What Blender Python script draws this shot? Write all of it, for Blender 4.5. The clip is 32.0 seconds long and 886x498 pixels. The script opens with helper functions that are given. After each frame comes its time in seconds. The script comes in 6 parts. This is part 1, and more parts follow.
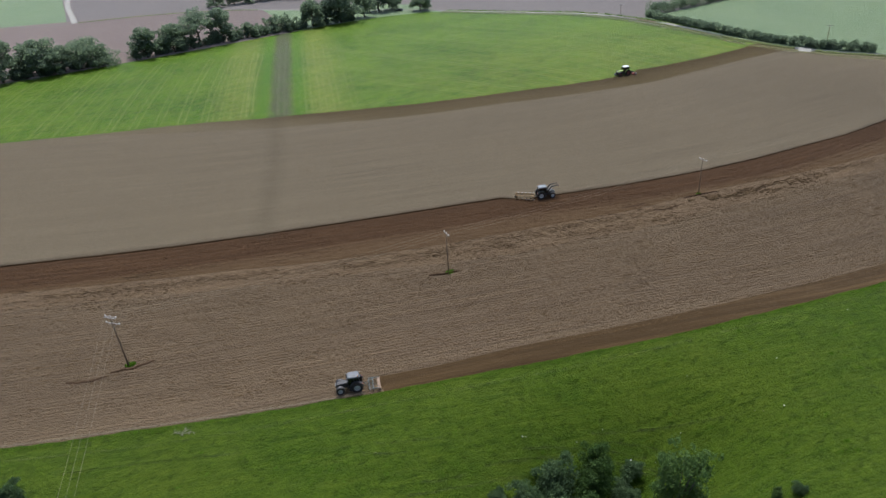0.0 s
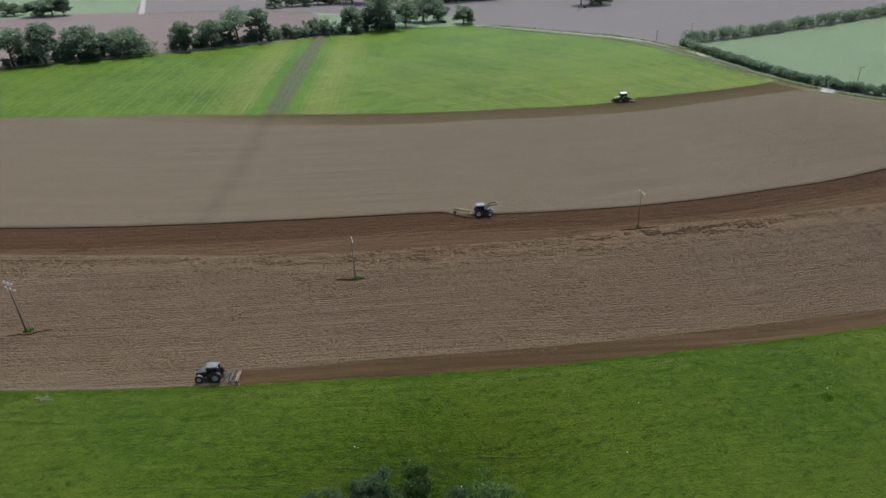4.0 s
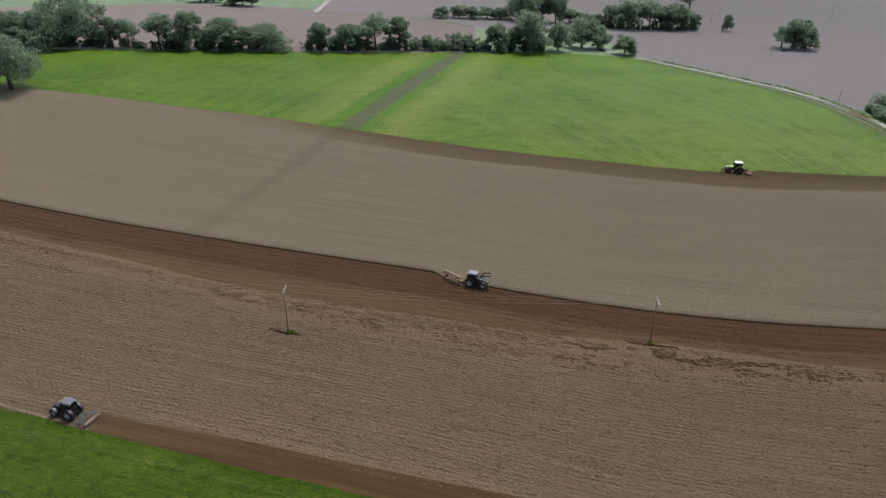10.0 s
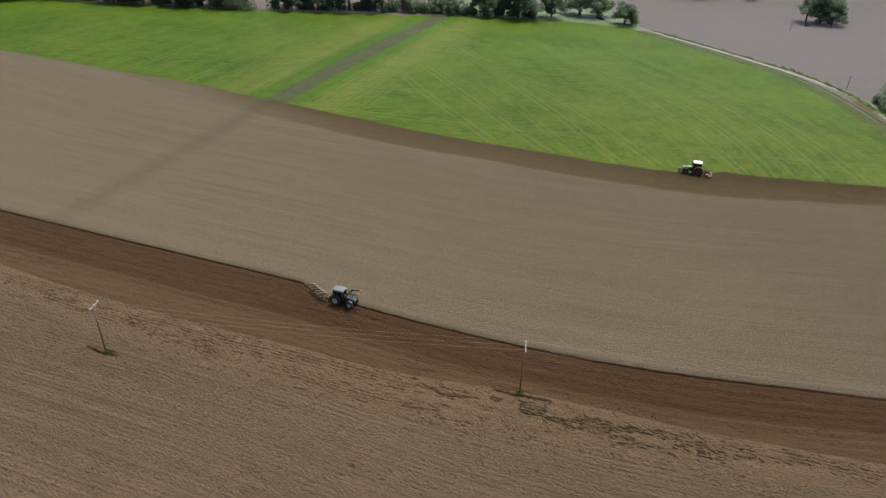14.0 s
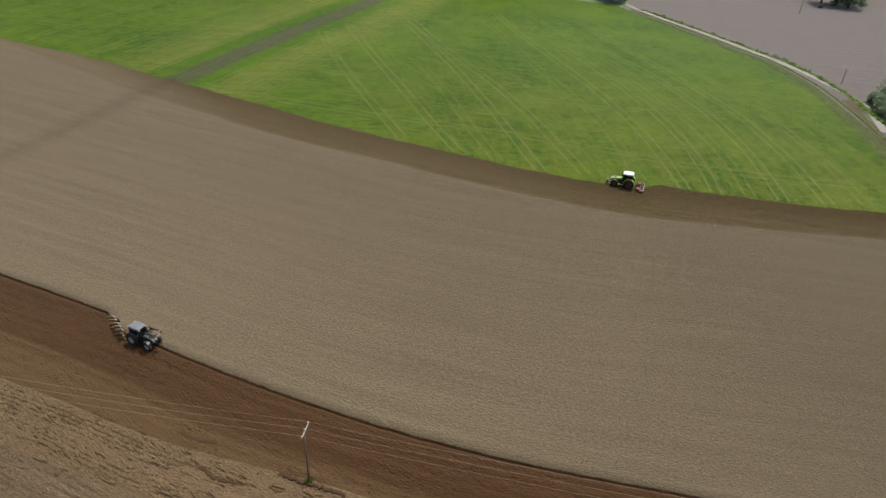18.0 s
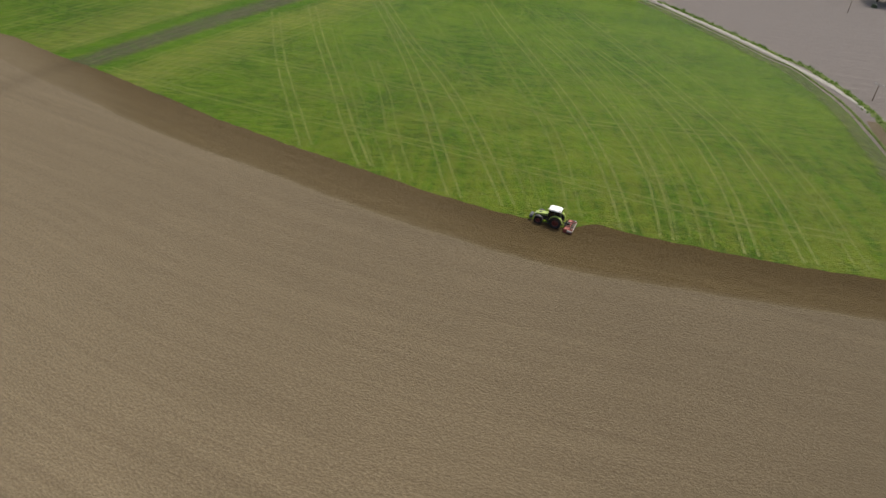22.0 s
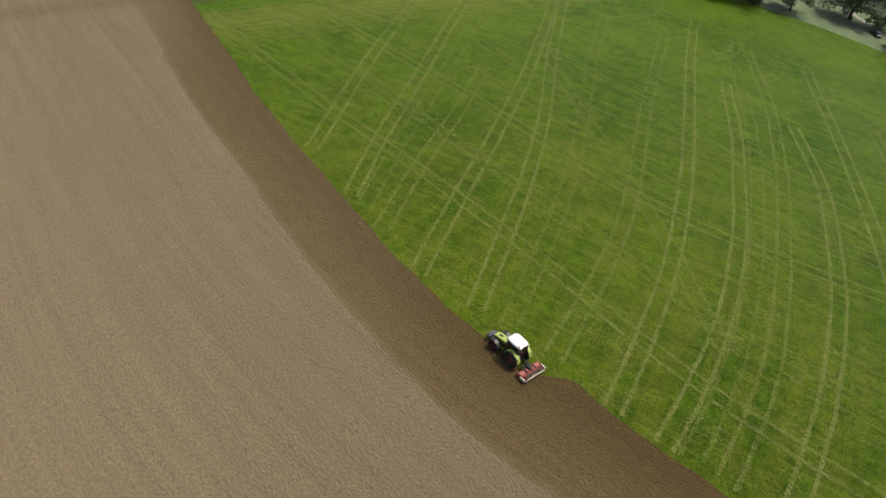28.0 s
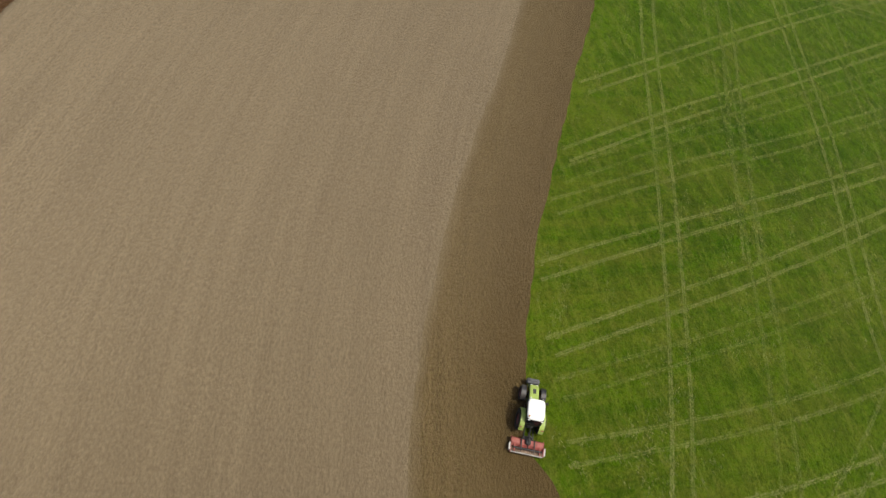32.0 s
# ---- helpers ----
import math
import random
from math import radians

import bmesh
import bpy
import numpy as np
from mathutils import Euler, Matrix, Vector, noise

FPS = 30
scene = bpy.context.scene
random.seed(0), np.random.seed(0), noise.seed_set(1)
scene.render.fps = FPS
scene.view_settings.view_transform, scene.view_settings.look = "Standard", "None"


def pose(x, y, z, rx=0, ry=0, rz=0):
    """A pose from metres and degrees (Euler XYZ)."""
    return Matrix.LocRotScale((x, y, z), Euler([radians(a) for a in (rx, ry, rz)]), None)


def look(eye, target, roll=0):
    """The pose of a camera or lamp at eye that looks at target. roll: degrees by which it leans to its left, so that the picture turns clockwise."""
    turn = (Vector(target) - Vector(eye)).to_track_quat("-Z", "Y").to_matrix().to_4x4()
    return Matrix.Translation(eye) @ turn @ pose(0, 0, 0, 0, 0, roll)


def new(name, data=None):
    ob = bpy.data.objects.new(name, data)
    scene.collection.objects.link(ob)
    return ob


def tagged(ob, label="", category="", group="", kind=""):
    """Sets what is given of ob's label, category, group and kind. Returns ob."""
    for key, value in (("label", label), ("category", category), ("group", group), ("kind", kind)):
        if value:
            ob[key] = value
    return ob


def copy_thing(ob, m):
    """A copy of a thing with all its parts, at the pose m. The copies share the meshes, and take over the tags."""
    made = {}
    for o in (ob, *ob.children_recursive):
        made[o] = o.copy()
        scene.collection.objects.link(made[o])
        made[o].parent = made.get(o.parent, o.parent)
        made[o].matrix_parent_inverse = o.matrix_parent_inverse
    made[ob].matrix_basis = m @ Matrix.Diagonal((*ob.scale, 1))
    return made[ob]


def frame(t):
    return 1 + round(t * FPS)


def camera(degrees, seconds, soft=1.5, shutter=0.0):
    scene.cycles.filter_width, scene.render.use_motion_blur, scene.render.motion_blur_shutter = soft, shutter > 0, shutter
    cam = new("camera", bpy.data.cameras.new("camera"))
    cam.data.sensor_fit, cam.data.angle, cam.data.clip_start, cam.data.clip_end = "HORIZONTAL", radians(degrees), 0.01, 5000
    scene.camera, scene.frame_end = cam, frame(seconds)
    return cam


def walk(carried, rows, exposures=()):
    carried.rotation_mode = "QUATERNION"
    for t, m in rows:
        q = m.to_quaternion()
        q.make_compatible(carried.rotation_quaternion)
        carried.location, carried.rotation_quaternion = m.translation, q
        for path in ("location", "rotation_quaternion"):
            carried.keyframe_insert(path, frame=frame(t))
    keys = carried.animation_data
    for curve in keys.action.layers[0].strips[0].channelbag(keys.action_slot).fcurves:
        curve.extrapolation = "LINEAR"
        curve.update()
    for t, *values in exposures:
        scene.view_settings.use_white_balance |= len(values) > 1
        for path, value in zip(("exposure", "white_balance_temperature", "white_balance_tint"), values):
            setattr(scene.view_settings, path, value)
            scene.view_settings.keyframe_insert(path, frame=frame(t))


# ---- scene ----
import itertools

# ---- camera: seconds, eye in metres, then yaw, pitch and roll in degrees ----
cam = camera(66.23, 32.0, soft=1.4)
PATH = [
    (0.0, -69.95, -0.95, 69.97, -23.72, -30.22, -4.79),
    (0.5, -66.17, -3.62, 69.83, -22.92, -29.55, -4.75),
    (1.0, -62.25, -6.07, 69.54, -22.75, -29.32, -4.59),
    (1.5, -58.35, -8.31, 69.42, -22.92, -29.38, -4.54),
    (2.0, -54.44, -10.43, 69.32, -23.03, -29.40, -4.49),
    (2.5, -50.52, -12.31, 69.18, -23.26, -29.41, -4.27),
    (3.0, -46.62, -13.49, 68.90, -23.02, -29.27, -3.57),
    (3.5, -42.69, -14.09, 68.55, -19.93, -29.03, -2.79),
    (5.5, -26.84, -11.50, 67.11, -9.82, -28.23, -1.81),
    (6.0, -23.06, -10.25, 66.98, -9.23, -28.11, -1.45),
    (6.5, -19.24, -8.75, 66.79, -6.56, -27.80, -1.07),
    (7.0, -15.38, -7.26, 66.60, -4.20, -27.49, -0.86),
    (7.5, -11.37, -5.65, 66.43, -1.99, -27.22, -0.73),
    (8.0, -7.48, -3.89, 66.42, -0.97, -27.03, -0.54),
    (8.5, -3.66, -1.92, 66.50, -0.80, -26.90, -0.39),
    (9.0, 0.00, -0.00, 66.55, 0.02, -26.74, -0.16),
    (9.5, 3.73, 2.21, 66.42, 1.18, -26.86, 0.13),
    (10.0, 7.36, 4.82, 66.31, 1.65, -27.47, 0.26),
    (10.5, 11.00, 7.48, 66.10, 2.02, -27.87, 0.51),
    (11.0, 14.63, 10.12, 65.97, 2.30, -28.38, 0.91),
    (11.5, 18.08, 13.00, 65.83, 2.37, -29.56, 1.04),
    (12.0, 21.44, 15.99, 65.70, 2.40, -30.58, 1.18),
    (12.5, 24.81, 18.90, 65.75, 3.04, -30.70, 1.26),
    (13.0, 28.08, 21.84, 65.85, 3.95, -30.76, 1.35),
    (13.5, 31.33, 24.95, 65.88, 4.27, -30.80, 1.51),
    (14.0, 34.48, 28.12, 65.78, 4.57, -30.93, 1.66),
    (14.5, 37.80, 31.29, 65.78, 4.88, -31.13, 1.87),
    (16.5, 50.76, 44.34, 64.52, 5.90, -33.22, 2.44),
    (17.0, 53.94, 47.61, 64.09, 6.10, -33.55, 2.57),
    (17.5, 57.00, 50.85, 63.73, 6.45, -33.49, 2.54),
    (18.0, 60.07, 54.50, 63.40, 6.92, -33.44, 2.63),
    (18.5, 62.91, 58.12, 63.01, 8.03, -33.42, 2.79),
    (19.0, 65.84, 61.70, 62.48, 9.42, -33.33, 2.96),
    (19.5, 69.07, 65.51, 61.86, 10.51, -33.19, 3.05),
    (20.0, 72.09, 69.33, 61.25, 10.97, -32.99, 3.09),
    (20.5, 74.89, 73.09, 60.67, 11.22, -32.85, 3.25),
    (21.0, 77.55, 76.83, 60.31, 11.42, -33.05, 3.26),
    (21.5, 80.06, 80.80, 59.84, 11.57, -33.69, 3.46),
    (22.0, 82.64, 84.61, 59.19, 11.67, -35.07, 3.65),
    (22.5, 84.95, 88.15, 58.35, 11.89, -36.13, 3.99),
    (23.0, 87.04, 91.71, 57.85, 12.75, -36.08, 4.19),
    (23.5, 88.98, 95.46, 57.51, 14.92, -36.13, 4.60),
    (24.0, 90.95, 99.11, 57.39, 17.64, -36.20, 5.00),
    (24.5, 92.86, 102.69, 57.25, 20.26, -36.16, 5.34),
    (25.0, 94.64, 106.11, 57.05, 22.81, -36.05, 5.74),
    (25.5, 96.23, 109.66, 56.87, 25.28, -35.95, 6.22),
    (26.0, 97.81, 113.48, 56.74, 27.36, -35.89, 6.67),
    (26.5, 99.40, 117.49, 56.59, 29.50, -35.91, 7.02),
    (28.5, 103.80, 133.18, 57.25, 37.59, -40.08, 9.70),
    (29.0, 104.48, 137.00, 57.68, 42.53, -41.73, 10.66),
    (29.5, 105.08, 140.75, 58.16, 49.19, -43.56, 11.63),
    (30.0, 105.43, 144.44, 58.71, 55.03, -45.61, 12.73),
    (30.5, 105.43, 148.10, 59.30, 60.00, -47.94, 13.94),
    (31.0, 105.09, 151.74, 59.89, 64.69, -50.41, 15.14),
    (31.5, 104.43, 155.40, 60.46, 69.41, -52.63, 16.24),
    (32.0, 103.56, 159.07, 61.05, 74.57, -54.45, 17.15),
]


def sight(x, y, z, yaw, pitch, roll):
    a, b = radians(yaw), radians(pitch)
    ahead = Vector((-math.sin(a) * math.cos(b), math.cos(a) * math.cos(b), math.sin(b)))
    eye = Vector((x, y, z))
    return look(eye, eye + 50 * ahead, roll)


EXPOSURES = [(0.0, 0.60, 5700, 5), (9.0, 0.52, 5800, 5), (14.0, 0.47, 6200, 6), (19.0, 0.40, 6500, 5), (26.0, 0.38, 6750, 5), (29.0, 0.37, 6850, 5), (32.0, 0.27, 6750, 6)]
walk(cam, [(row[0], sight(*row[1:])) for row in PATH], EXPOSURES)

# ---- daylight: hazy high sun ahead of the camera, from beyond the fields ----
SUN_DIR = Vector((0.205, 0.385, 0.90)).normalized()
world = bpy.data.worlds.new("hazy_sky")
scene.world = world
world.use_nodes = True
_n, _l = world.node_tree.nodes, world.node_tree.links
_sky = _n.new("ShaderNodeTexSky")
_sky.sky_type = "NISHITA"
_sky.sun_disc = False
_sky.sun_elevation = math.asin(SUN_DIR.z)
_sky.sun_rotation = math.atan2(SUN_DIR.x, SUN_DIR.y)
_sky.dust_density = 6.0
_sky.air_density = 0.6
_sky.ozone_density = 0.5
_n["Background"].inputs["Strength"].default_value = 0.15
_l.new(_sky.outputs[0], _n["Background"].inputs["Color"])
_sun = bpy.data.lights.new("sun", "SUN")
_sun.energy, _sun.angle, _sun.color = 2.5, radians(1.5), (1.0, 0.96, 0.90)
sun = new("sun", _sun)
sun.rotation_euler = SUN_DIR.to_track_quat("Z", "Y").to_euler()
sun.location = (0, 0, 200)


# ---- materials ----
class Nodes:
    """A small writer of node materials."""

    def __init__(self, name):
        self.m = bpy.data.materials.new(name)
        self.m.use_nodes = True
        self.t = self.m.node_tree
        self.bsdf = self.t.nodes["Principled BSDF"]

    def add(self, kind):
        return self.t.nodes.new("ShaderNode" + kind)

    def link(self, a, b):
        self.t.links.new(a, b)

    def put(self, socket, value):
        if hasattr(value, "links"):
            self.link(value, socket)
        else:
            socket.default_value = value

    def math(self, op, a, b=0.0, c=0.0, clamp=False):
        node = self.add("Math")
        node.operation, node.use_clamp = op, clamp
        for s, v in zip(node.inputs, (a, b, c)):
            self.put(s, v)
        return node.outputs[0]

    def noise(self, vector, scale, detail=4.0, rough=0.55, dist=0.0):
        node = self.add("TexNoise")
        self.put(node.inputs["Vector"], vector)
        for key, v in (("Scale", scale), ("Detail", detail), ("Roughness", rough), ("Distortion", dist)):
            node.inputs[key].default_value = v
        return node.outputs["Fac"]

    def span(self, value, a, b, c=0.0, d=1.0):
        node = self.add("MapRange")
        node.clamp = True
        for s, v in zip(node.inputs, (value, a, b, c, d)):
            self.put(s, v)
        return node.outputs[0]

    def mix(self, fac, a, b, mode="MIX"):
        node = self.add("Mix")
        node.data_type, node.blend_type = "RGBA", mode
        self.put(node.inputs[0], fac)
        for s, v in ((node.inputs[6], a), (node.inputs[7], b)):
            self.put(s, (*v, 1.0) if isinstance(v, tuple) else v)
        return node.outputs[2]

    def place(self):
        return self.add("NewGeometry").outputs["Position"]

    def scaled(self, vector, sx, sy, sz=1.0, turn=0.0):
        """Stretched coordinates, turned first by so many degrees."""
        for scale, angle in (((1, 1, 1), turn), ((sx, sy, sz), 0.0)):
            node = self.add("Mapping")
            self.put(node.inputs["Vector"], vector)
            node.inputs["Scale"].default_value = scale
            node.inputs["Rotation"].default_value = (0, 0, radians(angle))
            vector = node.outputs[0]
        return vector

    def field(self, layer="UVMap"):
        """Metres along and across the furrows, or another measure kept with the ground."""
        node = self.add("UVMap")
        node.uv_map = layer
        return node.outputs[0]

    def split(self, vector):
        node = self.add("SeparateXYZ")
        self.put(node.inputs[0], vector)
        return node.outputs

    def bump(self, height, strength=0.5, distance=0.1, before=None):
        node = self.add("Bump")
        node.inputs["Strength"].default_value = strength
        node.inputs["Distance"].default_value = distance
        self.put(node.inputs["Height"], height)
        if before is not None:
            self.link(before, node.inputs["Normal"])
        return node.outputs[0]

    def done(self, colour, rough=0.9, normal=None, metal=0.0, spec=0.3, sheen=0.0, sheen_rough=0.5, sheen_tint=(1, 1, 1, 1), matte=0.0, gleam=(1, 1, 1, 1)):
        self.bsdf.inputs["Sheen Weight"].default_value = sheen
        self.bsdf.inputs["Sheen Roughness"].default_value = sheen_rough
        self.bsdf.inputs["Sheen Tint"].default_value = sheen_tint
        self.put(self.bsdf.inputs["Base Color"], (*colour, 1.0) if isinstance(colour, tuple) else colour)
        self.put(self.bsdf.inputs["Roughness"], rough)
        self.bsdf.inputs["Metallic"].default_value = metal
        self.bsdf.inputs["Specular Tint"].default_value = gleam
        self.bsdf.inputs["Diffuse Roughness"].default_value = matte
        self.bsdf.inputs["Specular IOR Level"].default_value = spec
        if normal is not None:
            self.link(normal, self.bsdf.inputs["Normal"])
        return self.m


def soil(name, dark, mid, light, furrow=0.0, period=0.5, relief=0.3, lumps=2.0, streaks=0.3, patch=0.03, sheen=0.1, trash=None, passes=0.2, wide=3.0, drying=None, dashes=0.0, chop=0.0, newest=None, oldest=None, lens_shade=None, tint=(1.0, 0.93, 0.8, 1)):
    """Bare earth worked in lines along the field: streaks, clods and dry patches. lumps: clods to the metre across the furrows."""
    n = Nodes(name)
    at, uv = n.place(), n.field()
    streak = n.noise(n.scaled(uv, 0.03, 0.75), 1.0, 6, 0.65)
    broad = n.noise(n.scaled(uv, 0.35, 1.0), patch, 5, 0.6)
    clods = n.noise(n.scaled(uv, 0.62, 1.0), lumps, 5, 0.7)
    fine = n.noise(at, lumps * 4.0, 3, 0.7)
    # clod hollows dark, crests light: crevice shade put into the colour
    tone = n.math("ADD", n.math("MULTIPLY", n.span(streak, 0.32, 0.68), streaks), n.math("MULTIPLY", n.span(clods, 0.32, 0.68), 1.0 - streaks))
    c = n.mix(n.span(tone, 0.1, 0.9), dark, light)
    c = n.mix(n.span(broad, 0.36, 0.66, 0.0, 0.6), c, mid)
    c = n.mix(n.span(fine, 0.4, 0.7, 0.0, 0.35), c, dark)
    across = n.split(uv)[1]
    if drying:
        c = n.mix(n.span(n.math("ADD", across, n.math("MULTIPLY", streak, 5.0)), -6.3, -8.8, 0.0, 0.85), c, drying)
    if passes:
        lane_of = n.math("FLOOR", n.math("DIVIDE", n.math("ADD", across, n.math("MULTIPLY", n.noise(n.scaled(uv, 0.5, 0.5), 1.0, 4, 0.7), 0.5)), wide))
        each = n.add("TexWhiteNoise")
        each.noise_dimensions = "1D"
        n.link(lane_of, each.inputs["W"])
        c = n.mix(n.math("MULTIPLY", each.outputs["Value"], passes), c, dark)
    if trash:
        c = n.mix(n.span(n.noise(n.scaled(uv, 0.5, 1.2), lumps * 1.3, 5, 0.75), 0.54, 0.66, 0.0, 0.7), c, trash)
    height = n.math("ADD", clods, n.math("MULTIPLY", fine, 0.3))
    if furrow:
        wander = n.math("MULTIPLY", n.noise(n.scaled(uv, 0.05, 0.3), 1.0, 4), 1.1)
        wave = n.math("SINE", n.math("MULTIPLY", n.math("ADD", n.split(uv)[1], wander), 2 * math.pi / period))
        wave = n.math("MULTIPLY", wave, n.span(n.noise(n.scaled(uv, 0.06, 0.3), 1.0, 3), 0.35, 0.65))
        height = n.math("ADD", height, n.math("MULTIPLY", wave, furrow * 0.3))
        c = n.mix(n.span(wave, -1.0, 1.0, 0.0, 0.3 * min(1.0, furrow * 2)), c, dark)
    # cuts and dashes: small shadows and lit crests painted between the clods
    if chop:
        cut = n.noise(n.scaled(uv, 1.15, 3.4, 1.0, 14), 1.0, 4, 0.6)
        c = n.mix(n.span(cut, 0.5, 0.64, 0.0, chop * 0.55), c, dark)
        c = n.mix(n.span(cut, 0.46, 0.34, 0.0, chop * 0.4), c, light)
        height = n.math("SUBTRACT", height, n.math("MULTIPLY", cut, chop * 1.2))
    if dashes:
        rough = n.span(n.noise(n.scaled(uv, 0.10, 0.32), 1.0, 4, 0.6), 0.44, 0.6)
        mark = n.math("MULTIPLY", n.span(n.noise(n.scaled(uv, 1.0, 2.4, 1.0, 12), 1.0, 3, 0.55), 0.53, 0.62), rough)
        crest = n.math("MULTIPLY", n.span(n.noise(n.scaled(uv, 1.0, 2.4, 1.0, 12), 1.0, 3, 0.55), 0.47, 0.38), rough)
        c = n.mix(n.math("MULTIPLY", mark, dashes), c, tuple(v * 0.55 for v in dark))
        c = n.mix(n.math("MULTIPLY", crest, dashes * 0.6), c, light)
        height = n.math("SUBTRACT", height, n.math("MULTIPLY", mark, 0.5))
    if lens_shade:
        # lens shading put into the soil colour: centre and reach in metres
        gap = n.add("VectorMath")
        gap.operation = "DISTANCE"
        n.link(n.scaled(at, 1.0, 1.0, 0.0), gap.inputs[0])
        gap.inputs[1].default_value = (lens_shade[0], lens_shade[1], 0.0)
        fringe = n.math("MULTIPLY", n.noise(at, 0.035, 5, 0.65), 50.0)
        c = n.mix(n.span(n.math("ADD", gap.outputs["Value"], fringe), lens_shade[2] * 0.55, lens_shade[2] * 1.6, 0.42, 0.0), c, dark)
    if newest:
        # how far across the worked band, and how far it has dried
        age = n.split(n.field("Worked"))
        ragged = n.math("ADD", n.math("MULTIPLY", n.noise(n.scaled(uv, 0.25, 0.7), 1.0, 5, 0.7), 0.5), n.math("MULTIPLY", clods, 0.25))
        c = n.mix(n.span(n.math("ADD", age[0], ragged), 0.72, 1.2, 0.0, 0.85), c, newest)
        c = n.mix(n.span(n.math("ADD", age[0], n.math("MULTIPLY", ragged, 0.35)), 0.09, 0.24, 0.9, 0.0), c, oldest)
        c = n.mix(n.span(n.math("ADD", age[1], n.math("MULTIPLY", ragged, 0.5)), 0.2, 1.1, 0.0, 1.0), c, oldest)
    return n.done(c, 0.97, n.bump(height, 1.0, relief), spec=0.05, sheen=sheen, sheen_tint=tint, matte=1.0)


def turf(name, dark, mid, pale, straw, streaks=0.5, tuft=1.2, turn=0.0, wear=0.4, sheen=0.3, gloss=0.1, polish=0.6, spots=0.0, ridges=0.0, drifts=0.0, tint=(0.85, 1.0, 0.3, 1), fallow=None, pressed=None):
    """Grass seen from above: blades, darker tufts and dry streaks."""
    n = Nodes(name)
    at, uv = n.place(), n.field()
    blades = n.noise(at, 3.6, 6, 0.8)
    clump = n.noise(at, tuft, 5, 0.65)
    broad = n.noise(at, 0.03, 5, 0.6)
    lines = n.noise(n.scaled(at, 0.07, 0.9, 1.0, turn), 1.0, 7, 0.75)
    rows = n.noise(n.scaled(uv, 0.06, 0.9), 1.0, 7, 0.75)
    c = n.mix(n.span(n.math("ADD", n.math("MULTIPLY", clump, 0.6), n.math("MULTIPLY", blades, 0.4)), 0.43, 0.57), dark, mid)
    c = n.mix(n.span(broad, 0.36, 0.64, 0.0, 0.7), c, pale)
    grain = n.noise(at, 2.1, 3, 0.65)
    c = n.mix(n.span(grain, 0.5, 0.64, 0.0, 0.6), c, dark)
    c = n.mix(n.span(blades, 0.45, 0.75, 0.0, 0.45), c, pale)
    dry = n.math("MULTIPLY", n.span(lines, 0.5, 0.66), streaks)
    dry = n.math("ADD", dry, n.math("MULTIPLY", n.span(rows, 0.5, 0.66), streaks * wear))
    dry = n.math("MULTIPLY", dry, n.span(blades, 0.35, 0.6, 0.2, 1.0), clamp=True)
    c = n.mix(dry, c, straw)
    height = n.math("SUBTRACT", n.math("ADD", blades, n.math("MULTIPLY", clump, 0.8)), n.math("MULTIPLY", grain, 0.8))
    if drifts:
        lush = n.span(n.noise(n.scaled(at, 0.16, 0.5, 1.0, turn), 1.0, 5, 0.65), 0.47, 0.64, 0.0, drifts)
        c = n.mix(lush, c, dark)
        thin = n.span(n.noise(n.scaled(at, 0.22, 0.9, 1.0, turn), 1.0, 6, 0.75), 0.5, 0.64, 0.0, drifts)
        c = n.mix(n.math("MULTIPLY", thin, n.span(blades, 0.35, 0.6, 0.3, 1.0)), c, straw)
    if ridges:
        step = n.noise(n.scaled(uv, 0.16, 1.15), 1.0, 5, 0.6, 0.4)
        c = n.mix(n.span(step, 0.52, 0.64, 0.0, ridges), c, dark)
        c = n.mix(n.span(step, 0.46, 0.36, 0.0, ridges), c, pale)
        height = n.math("ADD", height, n.math("MULTIPLY", step, 0.5))
    if spots:
        tussock = n.span(n.noise(n.scaled(at, 1.0, 1.5), 0.62, 4, 0.65), 0.54, 0.66, 0.0, spots)
        c = n.mix(tussock, c, tuple(v * 0.65 for v in dark))
    if fallow:
        # the sward is thinner, with yellow swaths between the rows, towards the worked edge
        thin = n.span(n.split(n.field("Worked"))[1], 0.0, 1.0, 0.12, 1.0)
        swath = n.math("ADD", n.math("MULTIPLY", n.noise(n.scaled(at, 0.035, 0.38, 1.0, 79), 1.0, 6, 0.65), 0.7), n.math("MULTIPLY", n.noise(at, 1.1, 4, 0.7), 0.3))
        swath = n.math("MULTIPLY", n.math("MULTIPLY", n.span(swath, 0.40, 0.56), thin), n.span(blades, 0.36, 0.6, 0.45, 1.0))
        c = n.mix(n.math("MULTIPLY", swath, 0.5), c, (0.160, 0.158, 0.022))
        # an old path across the meadow: soil with grass creeping in from both sides and two worn wheel lines
        away = n.math("MULTIPLY", n.split(n.field("Worked"))[0], 30.0)
        fray = n.math("MULTIPLY", n.math("SUBTRACT", n.noise(n.scaled(at, 0.35, 1.2, 1.0, -75), 1.0, 5, 0.7), 0.5), 4.5)
        bare = n.span(n.math("ADD", away, fray), 2.4, 4.8, 0.95, 0.0)
        earth = n.mix(n.span(n.noise(n.scaled(at, 0.25, 1.6, 1.0, -75), 1.0, 4, 0.6), 0.35, 0.65), fallow, tuple(v * 1.3 for v in fallow))
        earth = n.mix(n.span(n.noise(at, 0.5, 4, 0.7), 0.5, 0.66, 0.0, 0.5), earth, mid)
        rut = n.span(n.math("ABSOLUTE", n.math("SUBTRACT", away, 1.1)), 0.15, 0.5, 0.6, 0.0)
        earth = n.mix(rut, earth, tuple(v * 1.6 for v in fallow))
        c = n.mix(bare, c, earth)
        lush = n.math("MULTIPLY", n.span(away, 4.0, 5.5), n.span(away, 9.5, 6.5))
